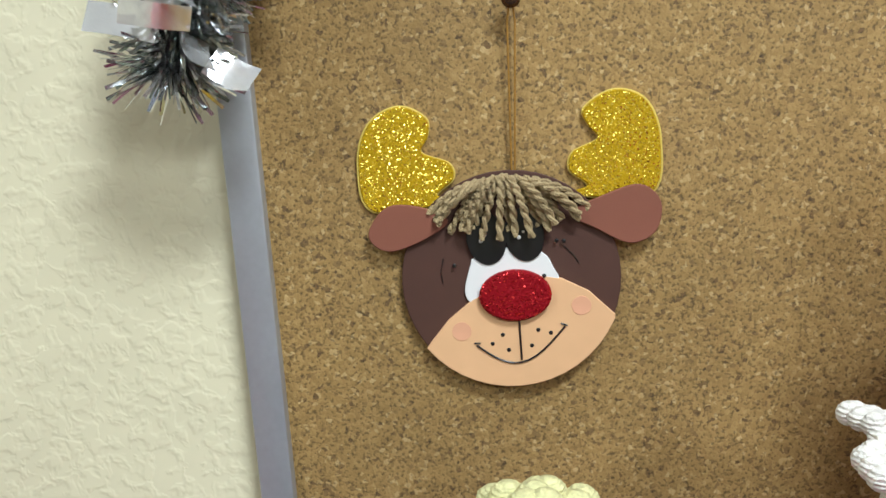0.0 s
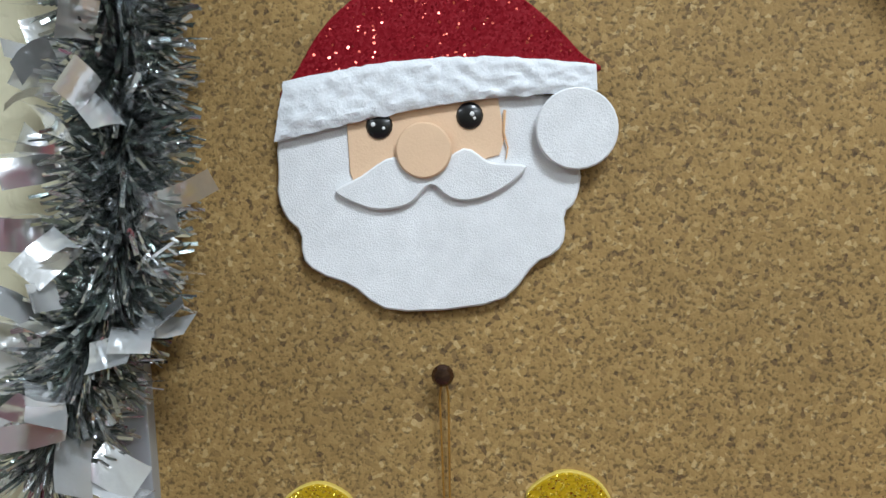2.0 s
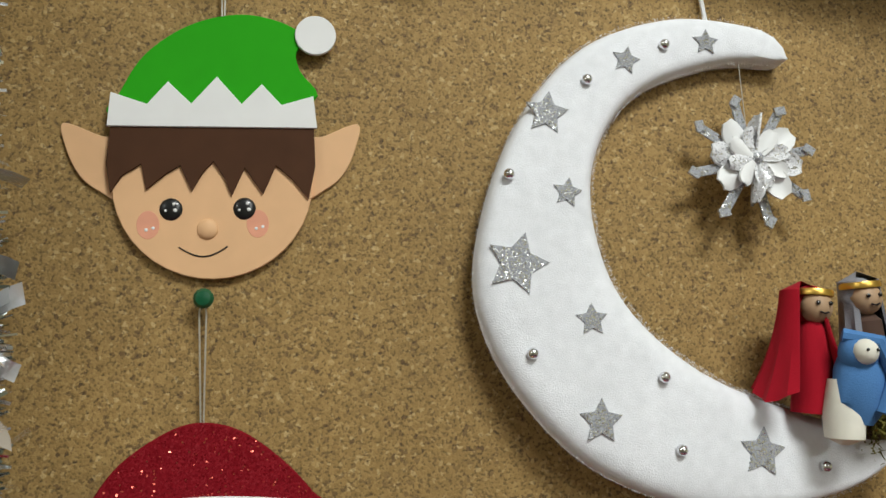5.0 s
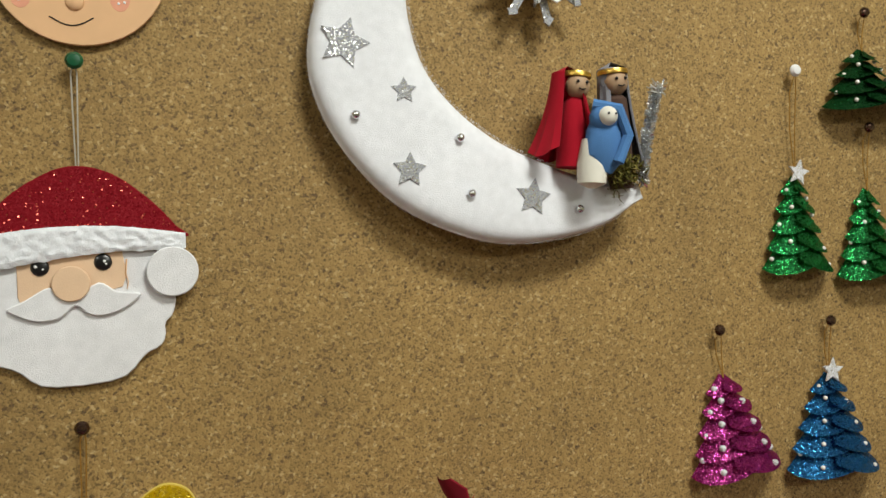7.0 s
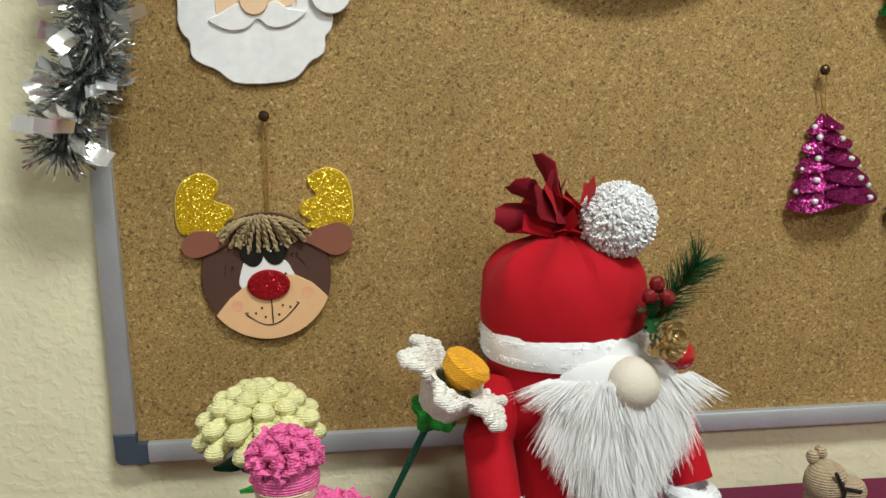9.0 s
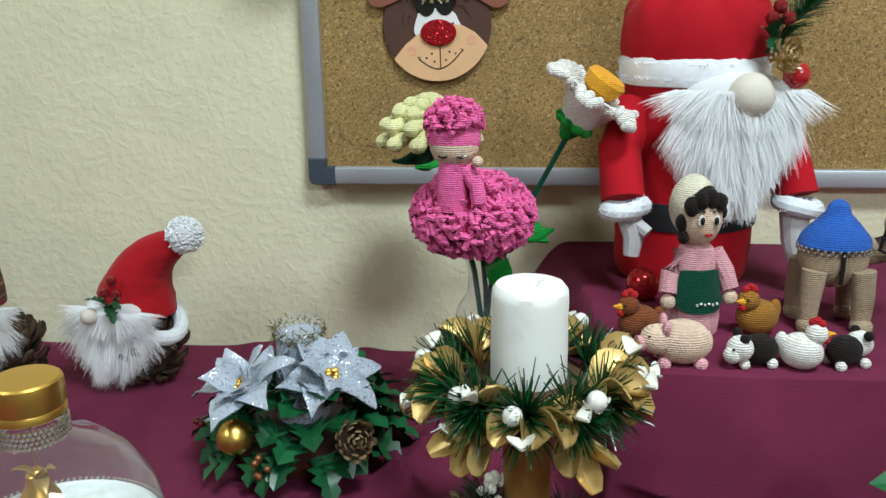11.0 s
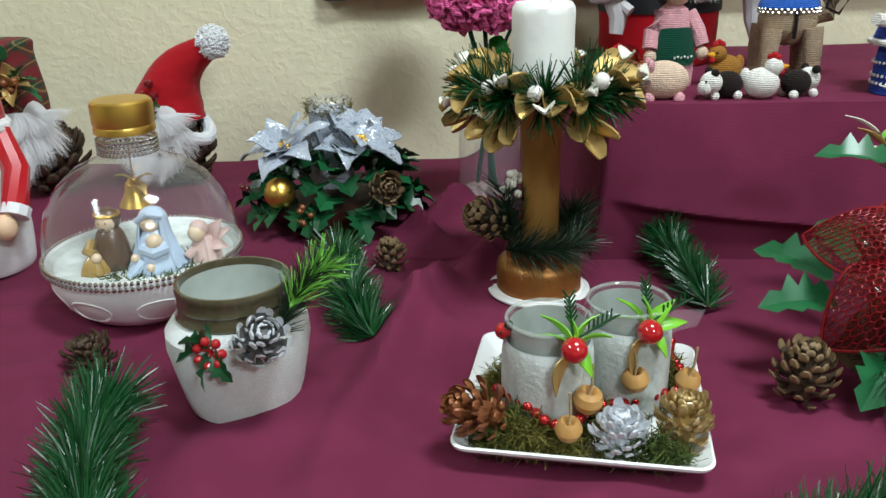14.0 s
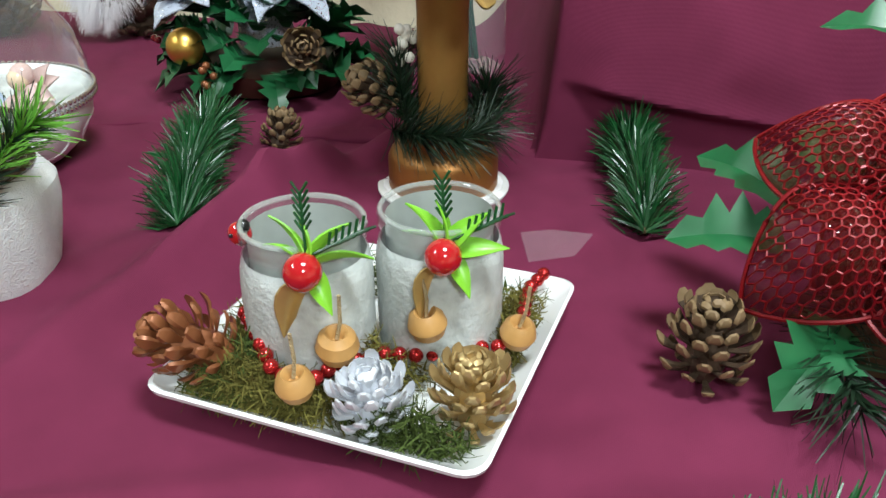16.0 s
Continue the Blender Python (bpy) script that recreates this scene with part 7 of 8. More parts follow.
# ---- bottle with nativity ----
def build_bottle():
    o = thing("bottle_ornament", (-0.243, -0.466, 0.001), "clear round bottle with white base, rhinestone band and gold cap", "ornament")
    o.scale = (0.93, 0.93, 0.945)
    prof = [(0.046, 0.0), (0.060, 0.004), (0.074, 0.016), (0.084, 0.036), (0.0870, 0.054)]
    bm = bmesh.new()
    lathe(bm, prof + [(0.0862, 0.056), (0.0850, 0.052), (0.080, 0.036), (0.002, 0.030)], seg=48)
    part("white_base", bm, M["snow"], o, "white painted lower half")
    bm = bmesh.new()
    lathe(bm, [(0.0852, 0.053), (0.080, 0.0485), (0.040, 0.0465), (0.002, 0.046)], seg=48, cap=False)
    part("inner_snow", bm, M["snow_in"], o, "greyish snow inside the globe")
    for a in (-108, -62, -16, 30, 76, 122, 168, 214):
        bm = bmesh.new()
        pts = []
        for k in range(21):
            th = 2 * math.pi * k / 20
            z = 0.0240 + 0.0105 * math.sin(th)
            r = np.interp(z, [p[1] for p in prof], [p[0] for p in prof]) - 0.0002
            aa = radians(a) + 0.26 * math.cos(th)
            pts.append((r * math.cos(aa), r * math.sin(aa), z))
        tube(bm, pts, 0.0011, 6)
        part("dent_edge", bm, M["snow"], o)
    bm = bmesh.new()
    lathe(bm, [(0.0872, 0.0545), (0.0862, 0.075), (0.080, 0.098), (0.066, 0.120), (0.048, 0.135), (0.031, 0.142), (0.0242, 0.147), (0.0238, 0.165)], seg=48, cap=False)
    part("globe", bm, M["pet"], o, "clear plastic globe").visible_shadow = False
    for row, z, rr, n in ((0, 0.0505, 0.0885, 110), (1, 0.0555, 0.0885, 110)):
        bm = bmesh.new()
        for i in range(n):
            a = 2 * math.pi * i / n
            ball(bm, 0.0021, T(rr * math.cos(a), rr * math.sin(a), z), 6, 4)
        tagged(part("rhinestone_band", bm, M["silver"], o), kind="stuff")
    for row in range(4):
        bm = bmesh.new()
        for i in range(44):
            a = 2 * math.pi * (i + 0.5 * (row % 2)) / 44
            ball(bm, 0.0018, T(0.0254 * math.cos(a), 0.0254 * math.sin(a), 0.1475 + 0.0038 * row), 6, 4)
        tagged(part("neck_band", bm, M["silver"], o), kind="stuff")
    bm = bmesh.new()
    n = 60
    rings = []
    for r, z, rib in ((0.0254, 0.164, 0), (0.0267, 0.165, 0), (0.0267, 0.169, 0), (0.0258, 0.171, 0), (0.0267, 0.173, 1), (0.0267, 0.188, 1), (0.0258, 0.191, 0), (0.0240, 0.1925, 0), (0.0178, 0.193, 0)):
        rings.append([bm.verts.new(((r - (0.0007 if rib and k % 2 else 0)) * math.cos(2 * math.pi * k / n), (r - (0.0007 if rib and k % 2 else 0)) * math.sin(2 * math.pi * k / n), z)) for k in range(n)])
    for A, B in zip(rings, rings[1:]):
        for k in range(n):
            bm.faces.new((A[k], A[(k + 1) % n], B[(k + 1) % n], B[k]))
    bm.faces.new(rings[0]), bm.faces.new(rings[-1])
    part("cap", bm, M["gold"], o, "ribbed gold metal cap")
    # hanging bell
    bm = bmesh.new()
    lathe(bm, [(0.015, 0.100), (0.013, 0.104), (0.0085, 0.112), (0.0075, 0.120), (0.004, 0.124)], T(0.004, -0.01, 0), 20)
    part("bell", bm, M["gold"], o, "small golden bell")
    bm = bmesh.new()
    tube(bm, [(0.004, -0.01, 0.123), (0.003, -0.006, 0.162)], 0.0006, 5)
    part("bell_cord", bm, M["gold_string"], o)
    bm = bmesh.new()
    for d in ((1, -0.2, 0.3), (-0.7, -0.5, 0.3), (0.5, -0.5, -0.4)):
        petal(bm, aim((0.008, -0.014, 0.120), d), 0.020, 0.011, thick=0.0006)
    part("gold_leaves", bm, M["petal_gold"], o)
    bm = bmesh.new()
    rng = random.Random(9)
    for i in range(420):
        a, r = rng.uniform(0, 6.283), 0.055 * math.sqrt(rng.random())
        p = Vector((r * math.cos(a) + 0.010, r * math.sin(a) * 0.7 - 0.025, 0.047))
        strip(bm, p, rnd_dir(rng) + Vector((0, 0, 0.8)), rnd_dir(rng), 0.008, 0.002, bend=0.3)
    tagged(part("moss", bm, M["moss_dk"], o), kind="stuff")


build_bottle()
BO = Vector((-0.233, -0.462, 0.0445))


def nativity(dx, dy, pieces, label, rz=0):
    figurine("nativity_figurine", tuple(BO + Vector((dx, dy, 0))), label, pieces, "figurines in the bottle", rz=rz).scale = (0.88, 0.88, 0.88)


nativity(-0.028, -0.026, [
    (folded_body([(0.016, 0.0), (0.019, 0.006), (0.016, 0.024), (0.012, 0.036), (0.008, 0.041)], 6, lambda t: 0.06 * (1 - t)), M["clay_brown"]),
    (P(ball, 0.0120, T(0.0, 0.001, 0.048, s=(1.0, 0.95, 1.0)), 16, 12), M["clay_brown"]), (P(ball, 0.0092, T(0.0, -0.0058, 0.0465, s=(1.0, 0.75, 1.0)), 14, 10), M["nat_skin"]),
    (P(tube, ring_pts(0.0112, 0.0535, 18), 0.0014, 6), M["gold"]),
    (P(tube, [(-0.012, -0.010, 0.030), (-0.016, -0.018, 0.022), (-0.006, -0.022, 0.020)], 0.0050, 8), M["khaki"]), (folded_body([(0.012, 0.0), (0.013, 0.004), (0.009, 0.014), (0.003, 0.020)], 5, lambda t: 0.08, T(-0.010, -0.020, 0.0)), M["khaki"]),
    (P(ball, 0.0048, T(-0.005, -0.024, 0.018)), M["nat_skin"]), (dots_on([(-0.0032, -0.0124, 0.0480), (0.0032, -0.0124, 0.0480)], 0.0008), M["black"]),
    (P(tube, [(-0.002, -0.0126, 0.0425), (0.0, -0.0129, 0.0420), (0.002, -0.0126, 0.0425)], 0.0005, 4), M["black"])], "glazed kneeling figurine in a brown hooded robe")
nativity(0.012, -0.030, [
    (folded_body([(0.021, 0.0), (0.024, 0.005), (0.018, 0.022), (0.013, 0.036), (0.008, 0.042)], 7, lambda t: 0.08 * (1 - t)), M["dress_blue"]),
    (P(ball, 0.0132, T(0.0, 0.001, 0.050, s=(1.05, 0.95, 0.92)), 16, 12), M["dress_blue"]), (P(ball, 0.0094, T(-0.001, -0.0062, 0.0475, s=(1.0, 0.75, 0.95)), 14, 10), M["nat_skin"]),
    (P(tube, [(-0.012, -0.008, 0.050), (0.0, -0.011, 0.058), (0.012, -0.006, 0.055)], 0.0035, 8), M["dress_blue"]), (cloak(0.0135, 0.026, 0.052, 0.8, 5), M["dress_blue"]),
    (P(ball, 0.0078, T(0.006, -0.017, 0.033), 12, 9), M["nat_skin"]), (P(tube, [(-0.006, -0.016, 0.026), (0.006, -0.021, 0.024), (0.016, -0.014, 0.028)], 0.0062, 10), M["dress_blue"]),
    (P(tube, [(-0.006, -0.020, 0.016), (-0.012, -0.024, 0.008), (-0.018, -0.026, 0.002)], 0.0052, 8), M["dress_blue"]), (dots_on([(-0.012, -0.023, 0.019), (0.002, -0.024, 0.010)], 0.0042), M["nat_skin"]),
    (dots_on([(-0.004, -0.0132, 0.0485), (0.0025, -0.0134, 0.0485)], 0.0008), M["black"])], "glazed figurine in a pale blue veil holding a baby")
nativity(0.046, -0.012, [
    (folded_body([(0.014, 0.0), (0.016, 0.004), (0.013, 0.016), (0.007, 0.026)], 5, lambda t: 0.1), M["nat_rose"]), (P(ball, 0.0085, T(-0.004, -0.006, 0.030), 12, 9), M["nat_skin"]),
    (P(ball, 0.0092, T(-0.003, -0.002, 0.033), 12, 9), M["nat_rose"]), (lambda bm: [petal(bm, aim((0.004, 0.002, 0.020), d, 60), 0.026, 0.016, bend=0.2, cup=0.3) for d in ((0.9, 0.1, 0.4), (0.7, 0.2, 0.9), (0.9, -0.3, -0.2))], M["nat_rose"]),
    (P(tube, [(-0.006, -0.012, 0.016), (-0.012, -0.016, 0.010)], 0.0045, 8), M["nat_rose"])], "glazed pale rose angel figurine")


# ---- cone gnomes ----
def bent_hat(rings):
    """Soft hat from rings (x, y, z, radius, lean in degrees), with slack creases."""
    def fn(bm):
        n, prev = 40, None
        fine = []
        for a, b in zip(rings, rings[1:]):
            fine += [[p + (q - p) * k / 4 for p, q in zip(a, b)] for k in range(4)]
        for x, y, z, r, lean in fine + [list(rings[-1])]:
            m = T(x, y, z, 0, lean, 0)
            ring = []
            for k in range(n):
                a = 2 * math.pi * k / n
                w = 1 + 0.07 * noise.noise(Vector((math.cos(a) * 1.6, math.sin(a) * 1.6, z * 45))) + 0.02 * noise.noise(Vector((math.cos(a) * 9, math.sin(a) * 9, z * 300)))
                ring.append(bm.verts.new(m @ Vector((r * w * math.cos(a), r * w * math.sin(a), 0))))
            if prev:
                for k in range(n):
                    bm.faces.new((prev[k], prev[(k + 1) % n], ring[(k + 1) % n], ring[k]))
            prev = ring
        bm.faces.new(prev)
    return fn


def gnome(at, label, hat_pieces, rz=0, s=1.0, nose=(-0.014, -0.056, 0.098), seed=1, lean=0):
    figurine("cone_gnome", at, label, [
        (P(cone_scales, 0.046 * s, 0.075 * s, T(0.012, 0.004, 0.0), 110, 0, 0, 0.95, seed), M["cone"]),
        (fur_beard(-0.008, -0.032, 0.098 * s, 0.040, 0.062, 1100, seed, 0.7, length=0.060), M["fur"]),
        (fur_beard(0.004, -0.040, 0.102 * s, 0.040, 0.014, 400, seed + 3, 1.6, length=0.034), M["fur"]),
        (P(ball, 0.0095, T(*nose)), M["nose"])] + hat_pieces, "cone gnomes", rz=rz, category="gnome")


gnome((-0.358, -0.085, 0.0), "pine cone gnome with a bent red hat and white pompom", [
    (bent_hat([(0.004, 0.0, 0.088, 0.047, 0), (0.005, 0.0, 0.102, 0.045, 4), (0.008, 0.001, 0.117, 0.041, 10), (0.014, 0.002, 0.132, 0.036, 18), (0.023, 0.003, 0.146, 0.030, 30), (0.035, 0.004, 0.157, 0.025, 44), (0.048, 0.005, 0.165, 0.021, 56), (0.060, 0.005, 0.172, 0.018, 58), (0.072, 0.005, 0.180, 0.014, 50)]), M["wool_red"]),
    (rough_tube([(0.008 + 0.048 * math.cos(a), -0.002 + 0.044 * math.sin(a), 0.098 - 0.036 * max(0, math.cos(a))) for a in [i * 0.262 for i in range(25)]], 0.0085, 160, 4), M["fleece"]),
    (pompom(0.0195, (0.078, 0.004, 0.183), 420, 8, w=0.0025), M["felt"]),
    (dots_on([(0.012, -0.044, 0.138), (0.020, -0.048, 0.124), (0.006, -0.050, 0.125)], 0.0058), M["berry_dk"]),
    (lambda bm: [holly(bm, aim((0.008, -0.052, 0.112), d), 0.026, 0.014) for d in ((1, -0.3, 0.1), (-0.8, -0.3, 0.3), (0.6, -0.4, -0.5))], M["holly"]),
], rz=-12, seed=11)
gnome((-0.520, -0.125, 0.0), "pine cone gnome with a tartan hat and golden flower", [
    (folded_body([(0.044, 0.108), (0.044, 0.125), (0.040, 0.155), (0.036, 0.180), (0.038, 0.192), (0.033, 0.195)], 4, lambda t: 0.05 * t, T(-0.012, -0.010, 0.0)), M["tartan"]),
    (lambda bm: [petal(bm, aim((0.016, -0.062, 0.150), d, 20), 0.027, 0.019, bend=0.15, cup=0.4, thick=0.001) for d in ((0.8, -0.3, -0.15), (-0.9, -0.3, 0.35), (0.05, -0.3, -0.9), (-0.1, -0.3, 0.9))], M["petal_gold"]),
    (dots_on([(0.010, -0.068, 0.152), (0.022, -0.068, 0.154), (0.017, -0.068, 0.144)], 0.0055), M["cone_copper"]),
    (lambda bm: [holly(bm, aim((0.016, -0.058, 0.144), d), 0.036, 0.018) for d in ((1, -0.2, -0.4), (-1, -0.2, -0.1), (0.5, -0.2, 0.8), (-0.9, -0.3, -0.4), (0.9, -0.3, 0.4))], M["holly_lt"]),
    (lambda bm: [sheet(bm, smooth2([(-0.010, -0.006), (0.0, -0.010), (0.011, -0.004), (0.008, 0.008), (-0.006, 0.009)], 3), 0.0008, T(x, -0.0495, z)) for x, z in ((-0.024, 0.172), (0.002, 0.184), (-0.030, 0.140))], M["holly"]),
], rz=8, nose=(-0.024, -0.052, 0.100), seed=23, s=1.12)

figurine("fabric_gnome", (-0.436, -0.385, 0.0), "white fabric gnome in a red hat holding a spotted mushroom", [
    (folded_body([(0.030, 0.0), (0.040, 0.004), (0.042, 0.040), (0.040, 0.080), (0.043, 0.115), (0.040, 0.142)], 4, lambda t: 0.02), M["felt"]),
    (folded_body([(0.047, 0.140), (0.048, 0.155), (0.044, 0.185), (0.032, 0.215), (0.014, 0.245), (0.004, 0.262)], 3, lambda t: 0.02, T(-0.010, 0, 0)), M["red_foil"]),
    (rough_tube([(x - 0.010, y, z) for x, y, z in ring_pts(0.046, 0.143)], 0.0075, 40, 3), M["felt"]),
    (fur_beard(-0.006, -0.040, 0.138, 0.030, 0.04, 500, 5, 0.4, length=0.055), M["fur"]),
    (P(ball, 0.0095, T(-0.014, -0.052, 0.132)), M["nose"]),
    (P(tube, [(0.032, -0.006, 0.138), (0.046, -0.020, 0.105), (0.044, -0.040, 0.072)], 0.0125, 10), M["red_foil"]),
    (P(tube, [(0.045, -0.038, 0.074), (0.043, -0.044, 0.066)], 0.0135, 10), M["felt"]),
    (P(ball, 0.010, T(0.036, -0.050, 0.058, s=(1, 1, 1.3))), M["skin2"]),
    (P(lathe, [(0.030, 0.058), (0.031, 0.062), (0.026, 0.082), (0.012, 0.096), (0.003, 0.099)], T(-0.006, -0.052, 0.0), 24), M["berry"]),
    (P(lathe, [(0.018, 0.020), (0.019, 0.050), (0.017, 0.060)], T(-0.006, -0.050, 0.0, s=(1.3, 0.9, 1)), 20), M["felt"]),
    (lambda bm: [ball(bm, 0.0024, T(-0.006 + 0.027 * math.cos(a), -0.052 + 0.027 * math.sin(a), 0.078), 7, 5) for a in (-2.6, -2.0, -1.5, -1.0, -0.5)], M["white"]),
    (lambda bm: [petal(bm, aim((-0.004, -0.074, 0.040), d, 90), 0.022, 0.013, bend=0.0, cup=0.1, thick=0.001) for d in ((0, -0.05, 1), (0.95, -0.05, 0.35), (-0.95, -0.05, 0.35), (0.6, -0.05, -0.8), (-0.6, -0.05, -0.8), (0.7, -0.05, 0.8), (-0.7, -0.05, 0.8))], M["holly"]),
    (lambda bm: [petal(bm, aim((0.036, -0.046, 0.160), d, 90), 0.018, 0.012, bend=0.0, cup=0.1, thick=0.001) for d in ((0, -0.3, 1), (0.8, -0.3, 0.2), (-0.8, -0.3, 0.2), (0.4, -0.3, -0.8), (-0.4, -0.3, -0.8))], M["holly"]),
    (dots_on([(0.022, -0.046, 0.176), (0.018, -0.038, 0.205), (0.036, -0.052, 0.158)], 0.0045), M["pearl"]),
    (P(tube, ring_pts(0.046, 0.170, 20), 0.0008, 5), M["gold"]),
], category="gnome", rz=14)


# ---- frosted jar ----
def pine_cone(name, at, r, h, mats, label, rx=0, ry=0, rz=0, n=64, parent=None, seed=0):
    bm = bmesh.new()
    if parent is not None:
        cone_scales(bm, r, h, I, n, 0, 1, 1.0, seed)
        return part(name, bm, mats, parent, label, m=pose(*at, rx, ry, rz))
    o = thing(name, at, label, "pine cone", "pine cones", rz=rz, rx=rx, ry=ry)
    cone_scales(bm, r, h, I, n, 0, 1, 1.0, seed, emit=lambda b: part("scale", b, mats, o))
    part("core", bm, mats, o)
    return o


def build_jar():
    o = thing("frosted_jar", (-0.114, -0.629, 0.001), "glass jar coated in white frost with a brown rim", "jar")
    o.scale = (0.88, 0.88, 0.90)
    bm = bmesh.new()
    lathe(bm, [(0.001, 0.0), (0.036, 0.0), (0.0425, 0.004), (0.046, 0.015), (0.0515, 0.040), (0.0545, 0.058), (0.0540, 0.068), (0.048, 0.076), (0.042, 0.079)], seg=44, wob=0.014, cap=False)
    part("body", bm, M["frost"], o, "white frosted body")
    bm = bmesh.new()
    lathe(bm, [(0.0435, 0.077), (0.0450, 0.080), (0.0430, 0.084), (0.0425, 0.088), (0.0435, 0.090), (0.0425, 0.093), (0.0430, 0.098), (0.0435, 0.101), (0.0425, 0.1035), (0.0405, 0.1035), (0.0395, 0.100), (0.0395, 0.080)], seg=44, cap=False)
    part("rim", bm, M["rim_brown"], o, "dark glass screw rim")
    # fill takes the same darkened inside grey as the candle jars
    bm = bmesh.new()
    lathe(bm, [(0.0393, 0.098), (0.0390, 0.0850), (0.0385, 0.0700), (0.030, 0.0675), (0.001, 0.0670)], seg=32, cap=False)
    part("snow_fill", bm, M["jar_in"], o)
    pine_cone("pine_cone", (0.024, -0.046, 0.068), 0.0195, 0.034, [M["cone_grey"], M["cone_silver"]], "grey pine cone with silver edges", rx=38, ry=28, rz=10, n=52, parent=o, seed=2)
    for d, l in (((-0.6, -0.5, 0.5), 0.028), ((-0.2, -0.6, -0.8), 0.030), ((-0.9, -0.4, -0.1), 0.026), ((0.6, -0.6, -0.7), 0.028), ((0.0, -0.4, 0.9), 0.028)):
        bm = bmesh.new()
        holly(bm, aim((-0.004, -0.050, 0.070), d, 60), l, 0.017)
        part("holly_leaf", bm, M["holly_lt"] if d[2] > 0.4 else M["holly"], o)
    rng = random.Random(3)
    for i in range(7):
        bm = bmesh.new()
        p = Vector((-0.004 + 0.009 * math.cos(i * 0.9), -0.057, 0.070 + 0.010 * math.sin(i * 0.9)))
        ball(bm, 0.0036, T(*p), 10, 7)
        tube(bm, [p, Vector((-0.004, -0.053, 0.070))], 0.0008, 5)
        part("berry", bm, M["berry"], o)
    bm = bmesh.new()
    pine(bm, [(0.034, -0.034, 0.070), (0.050, -0.020, 0.095), (0.066, -0.010, 0.116)], 0.024, 200, 0.0017, 0, 0.8, 5)
    part("pine_sprig", bm, M["needle_dk"], o)
    bm = bmesh.new()
    pine(bm, [(0.048, -0.026, 0.090), (0.060, -0.014, 0.106), (0.072, -0.008, 0.116)], 0.026, 130, 0.0019, 0, 0.8, 6)
    part("pine_tip", bm, M["needle_lt"], o, "bright green needle tips")


build_jar()


# ---- plate with candle jars ----
PA = -8.3
PL = Matrix.Translation((0.117, -0.645, 0.001)) @ Matrix.Rotation(radians(PA), 4, "Z")


def on_plate(wx, wy):
    v = PL.inverted() @ Vector((wx, wy, 0))
    return v.x, v.y


def build_plate():
    o = thing("plate", (0.117, -0.645, 0.001), "square white ceramic plate with raised rim", "plate", rz=PA)
    bm = bmesh.new()
    rings = []
    for s, z in ((0.056, 0.0), (0.060, 0.001), (0.070, 0.009), (0.0765, 0.0150), (0.0770, 0.0170), (0.0755, 0.0178), (0.069, 0.0120), (0.060, 0.0055), (0.045, 0.005)):
        pts = []
        c = 0.010
        for q4 in range(4):
            for j in range(8):
                if j < 5:
                    a = math.pi / 2 * (q4 + j / 4)
                    cx, cy = ((1, 1), (-1, 1), (-1, -1), (1, -1))[q4]
                    pts.append(bm.verts.new((cx * (s - c) + c * math.cos(a), cy * (s - c) + c * math.sin(a), z)))
                else:
                    t = (j - 4) / 4
                    x0, y0 = ((0, 1), (-1, 0), (0, -1), (1, 0))[q4]
                    u = (s - c) * (1 - 2 * t)
                    pts.append(bm.verts.new(((u if x0 == 0 and y0 == 1 else -u if x0 == 0 else x0 * s), (y0 * s if x0 == 0 else (u if x0 == -1 else -u)), z)))
        rings.append(pts)
    for A, B in zip(rings, rings[1:]):
        for k in range(32):
            bm.faces.new((A[k], A[(k + 1) % 32], B[(k + 1) % 32], B[k]))
    bm.faces.new(rings[0]), bm.faces.new(rings[-1])
    part("dish", bm, M["ceramic"], o)


build_plate()


def candle_jar(wx, wy, label):
    o = thing("candle_jar", (wx, wy, 0.0070), label, "jar", "candle jars")
    o.scale = (0.92, 0.92, 1.0)
    bm = bmesh.new()
    lathe(bm, [(0.001, 0.0), (0.026, 0.0), (0.030, 0.003), (0.0312, 0.012), (0.0312, 0.048), (0.0308, 0.0545), (0.0296, 0.0590), (0.0286, 0.0610)], seg=36, wob=0.008, cap=False)
    part("frosted_body", bm, M["frost_clear"], o, "frosted glass body")
    bm = bmesh.new()
    lathe(bm, [(0.0300, 0.0560), (0.0298, 0.060), (0.0284, 0.0640), (0.0282, 0.0665), (0.0296, 0.0685), (0.0298, 0.0720), (0.0290, 0.0748), (0.0272, 0.0752), (0.0262, 0.0730), (0.0262, 0.056)], seg=40, cap=False)
    part("rim", bm, M["jarglass"], o, "clear glass rim").visible_shadow = False
    bm = bmesh.new()
    tube(bm, ring_pts(0.0282, 0.0742, 40), 0.0013, 8)
    part("lip", bm, M["lipglass"], o, "rounded glass lip")
    # opaque lining, coloured darker than the body for the dim see-through interior
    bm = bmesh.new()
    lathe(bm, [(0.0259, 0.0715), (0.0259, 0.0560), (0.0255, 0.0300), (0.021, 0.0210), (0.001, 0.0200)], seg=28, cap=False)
    part("inner_lining", bm, M["jar_in"], o)
    return o


candle_jar(0.0915, -0.664, "frosted glass candle jar with a clear rim")
candle_jar(0.1445, -0.638, "frosted glass candle jar with a clear rim")


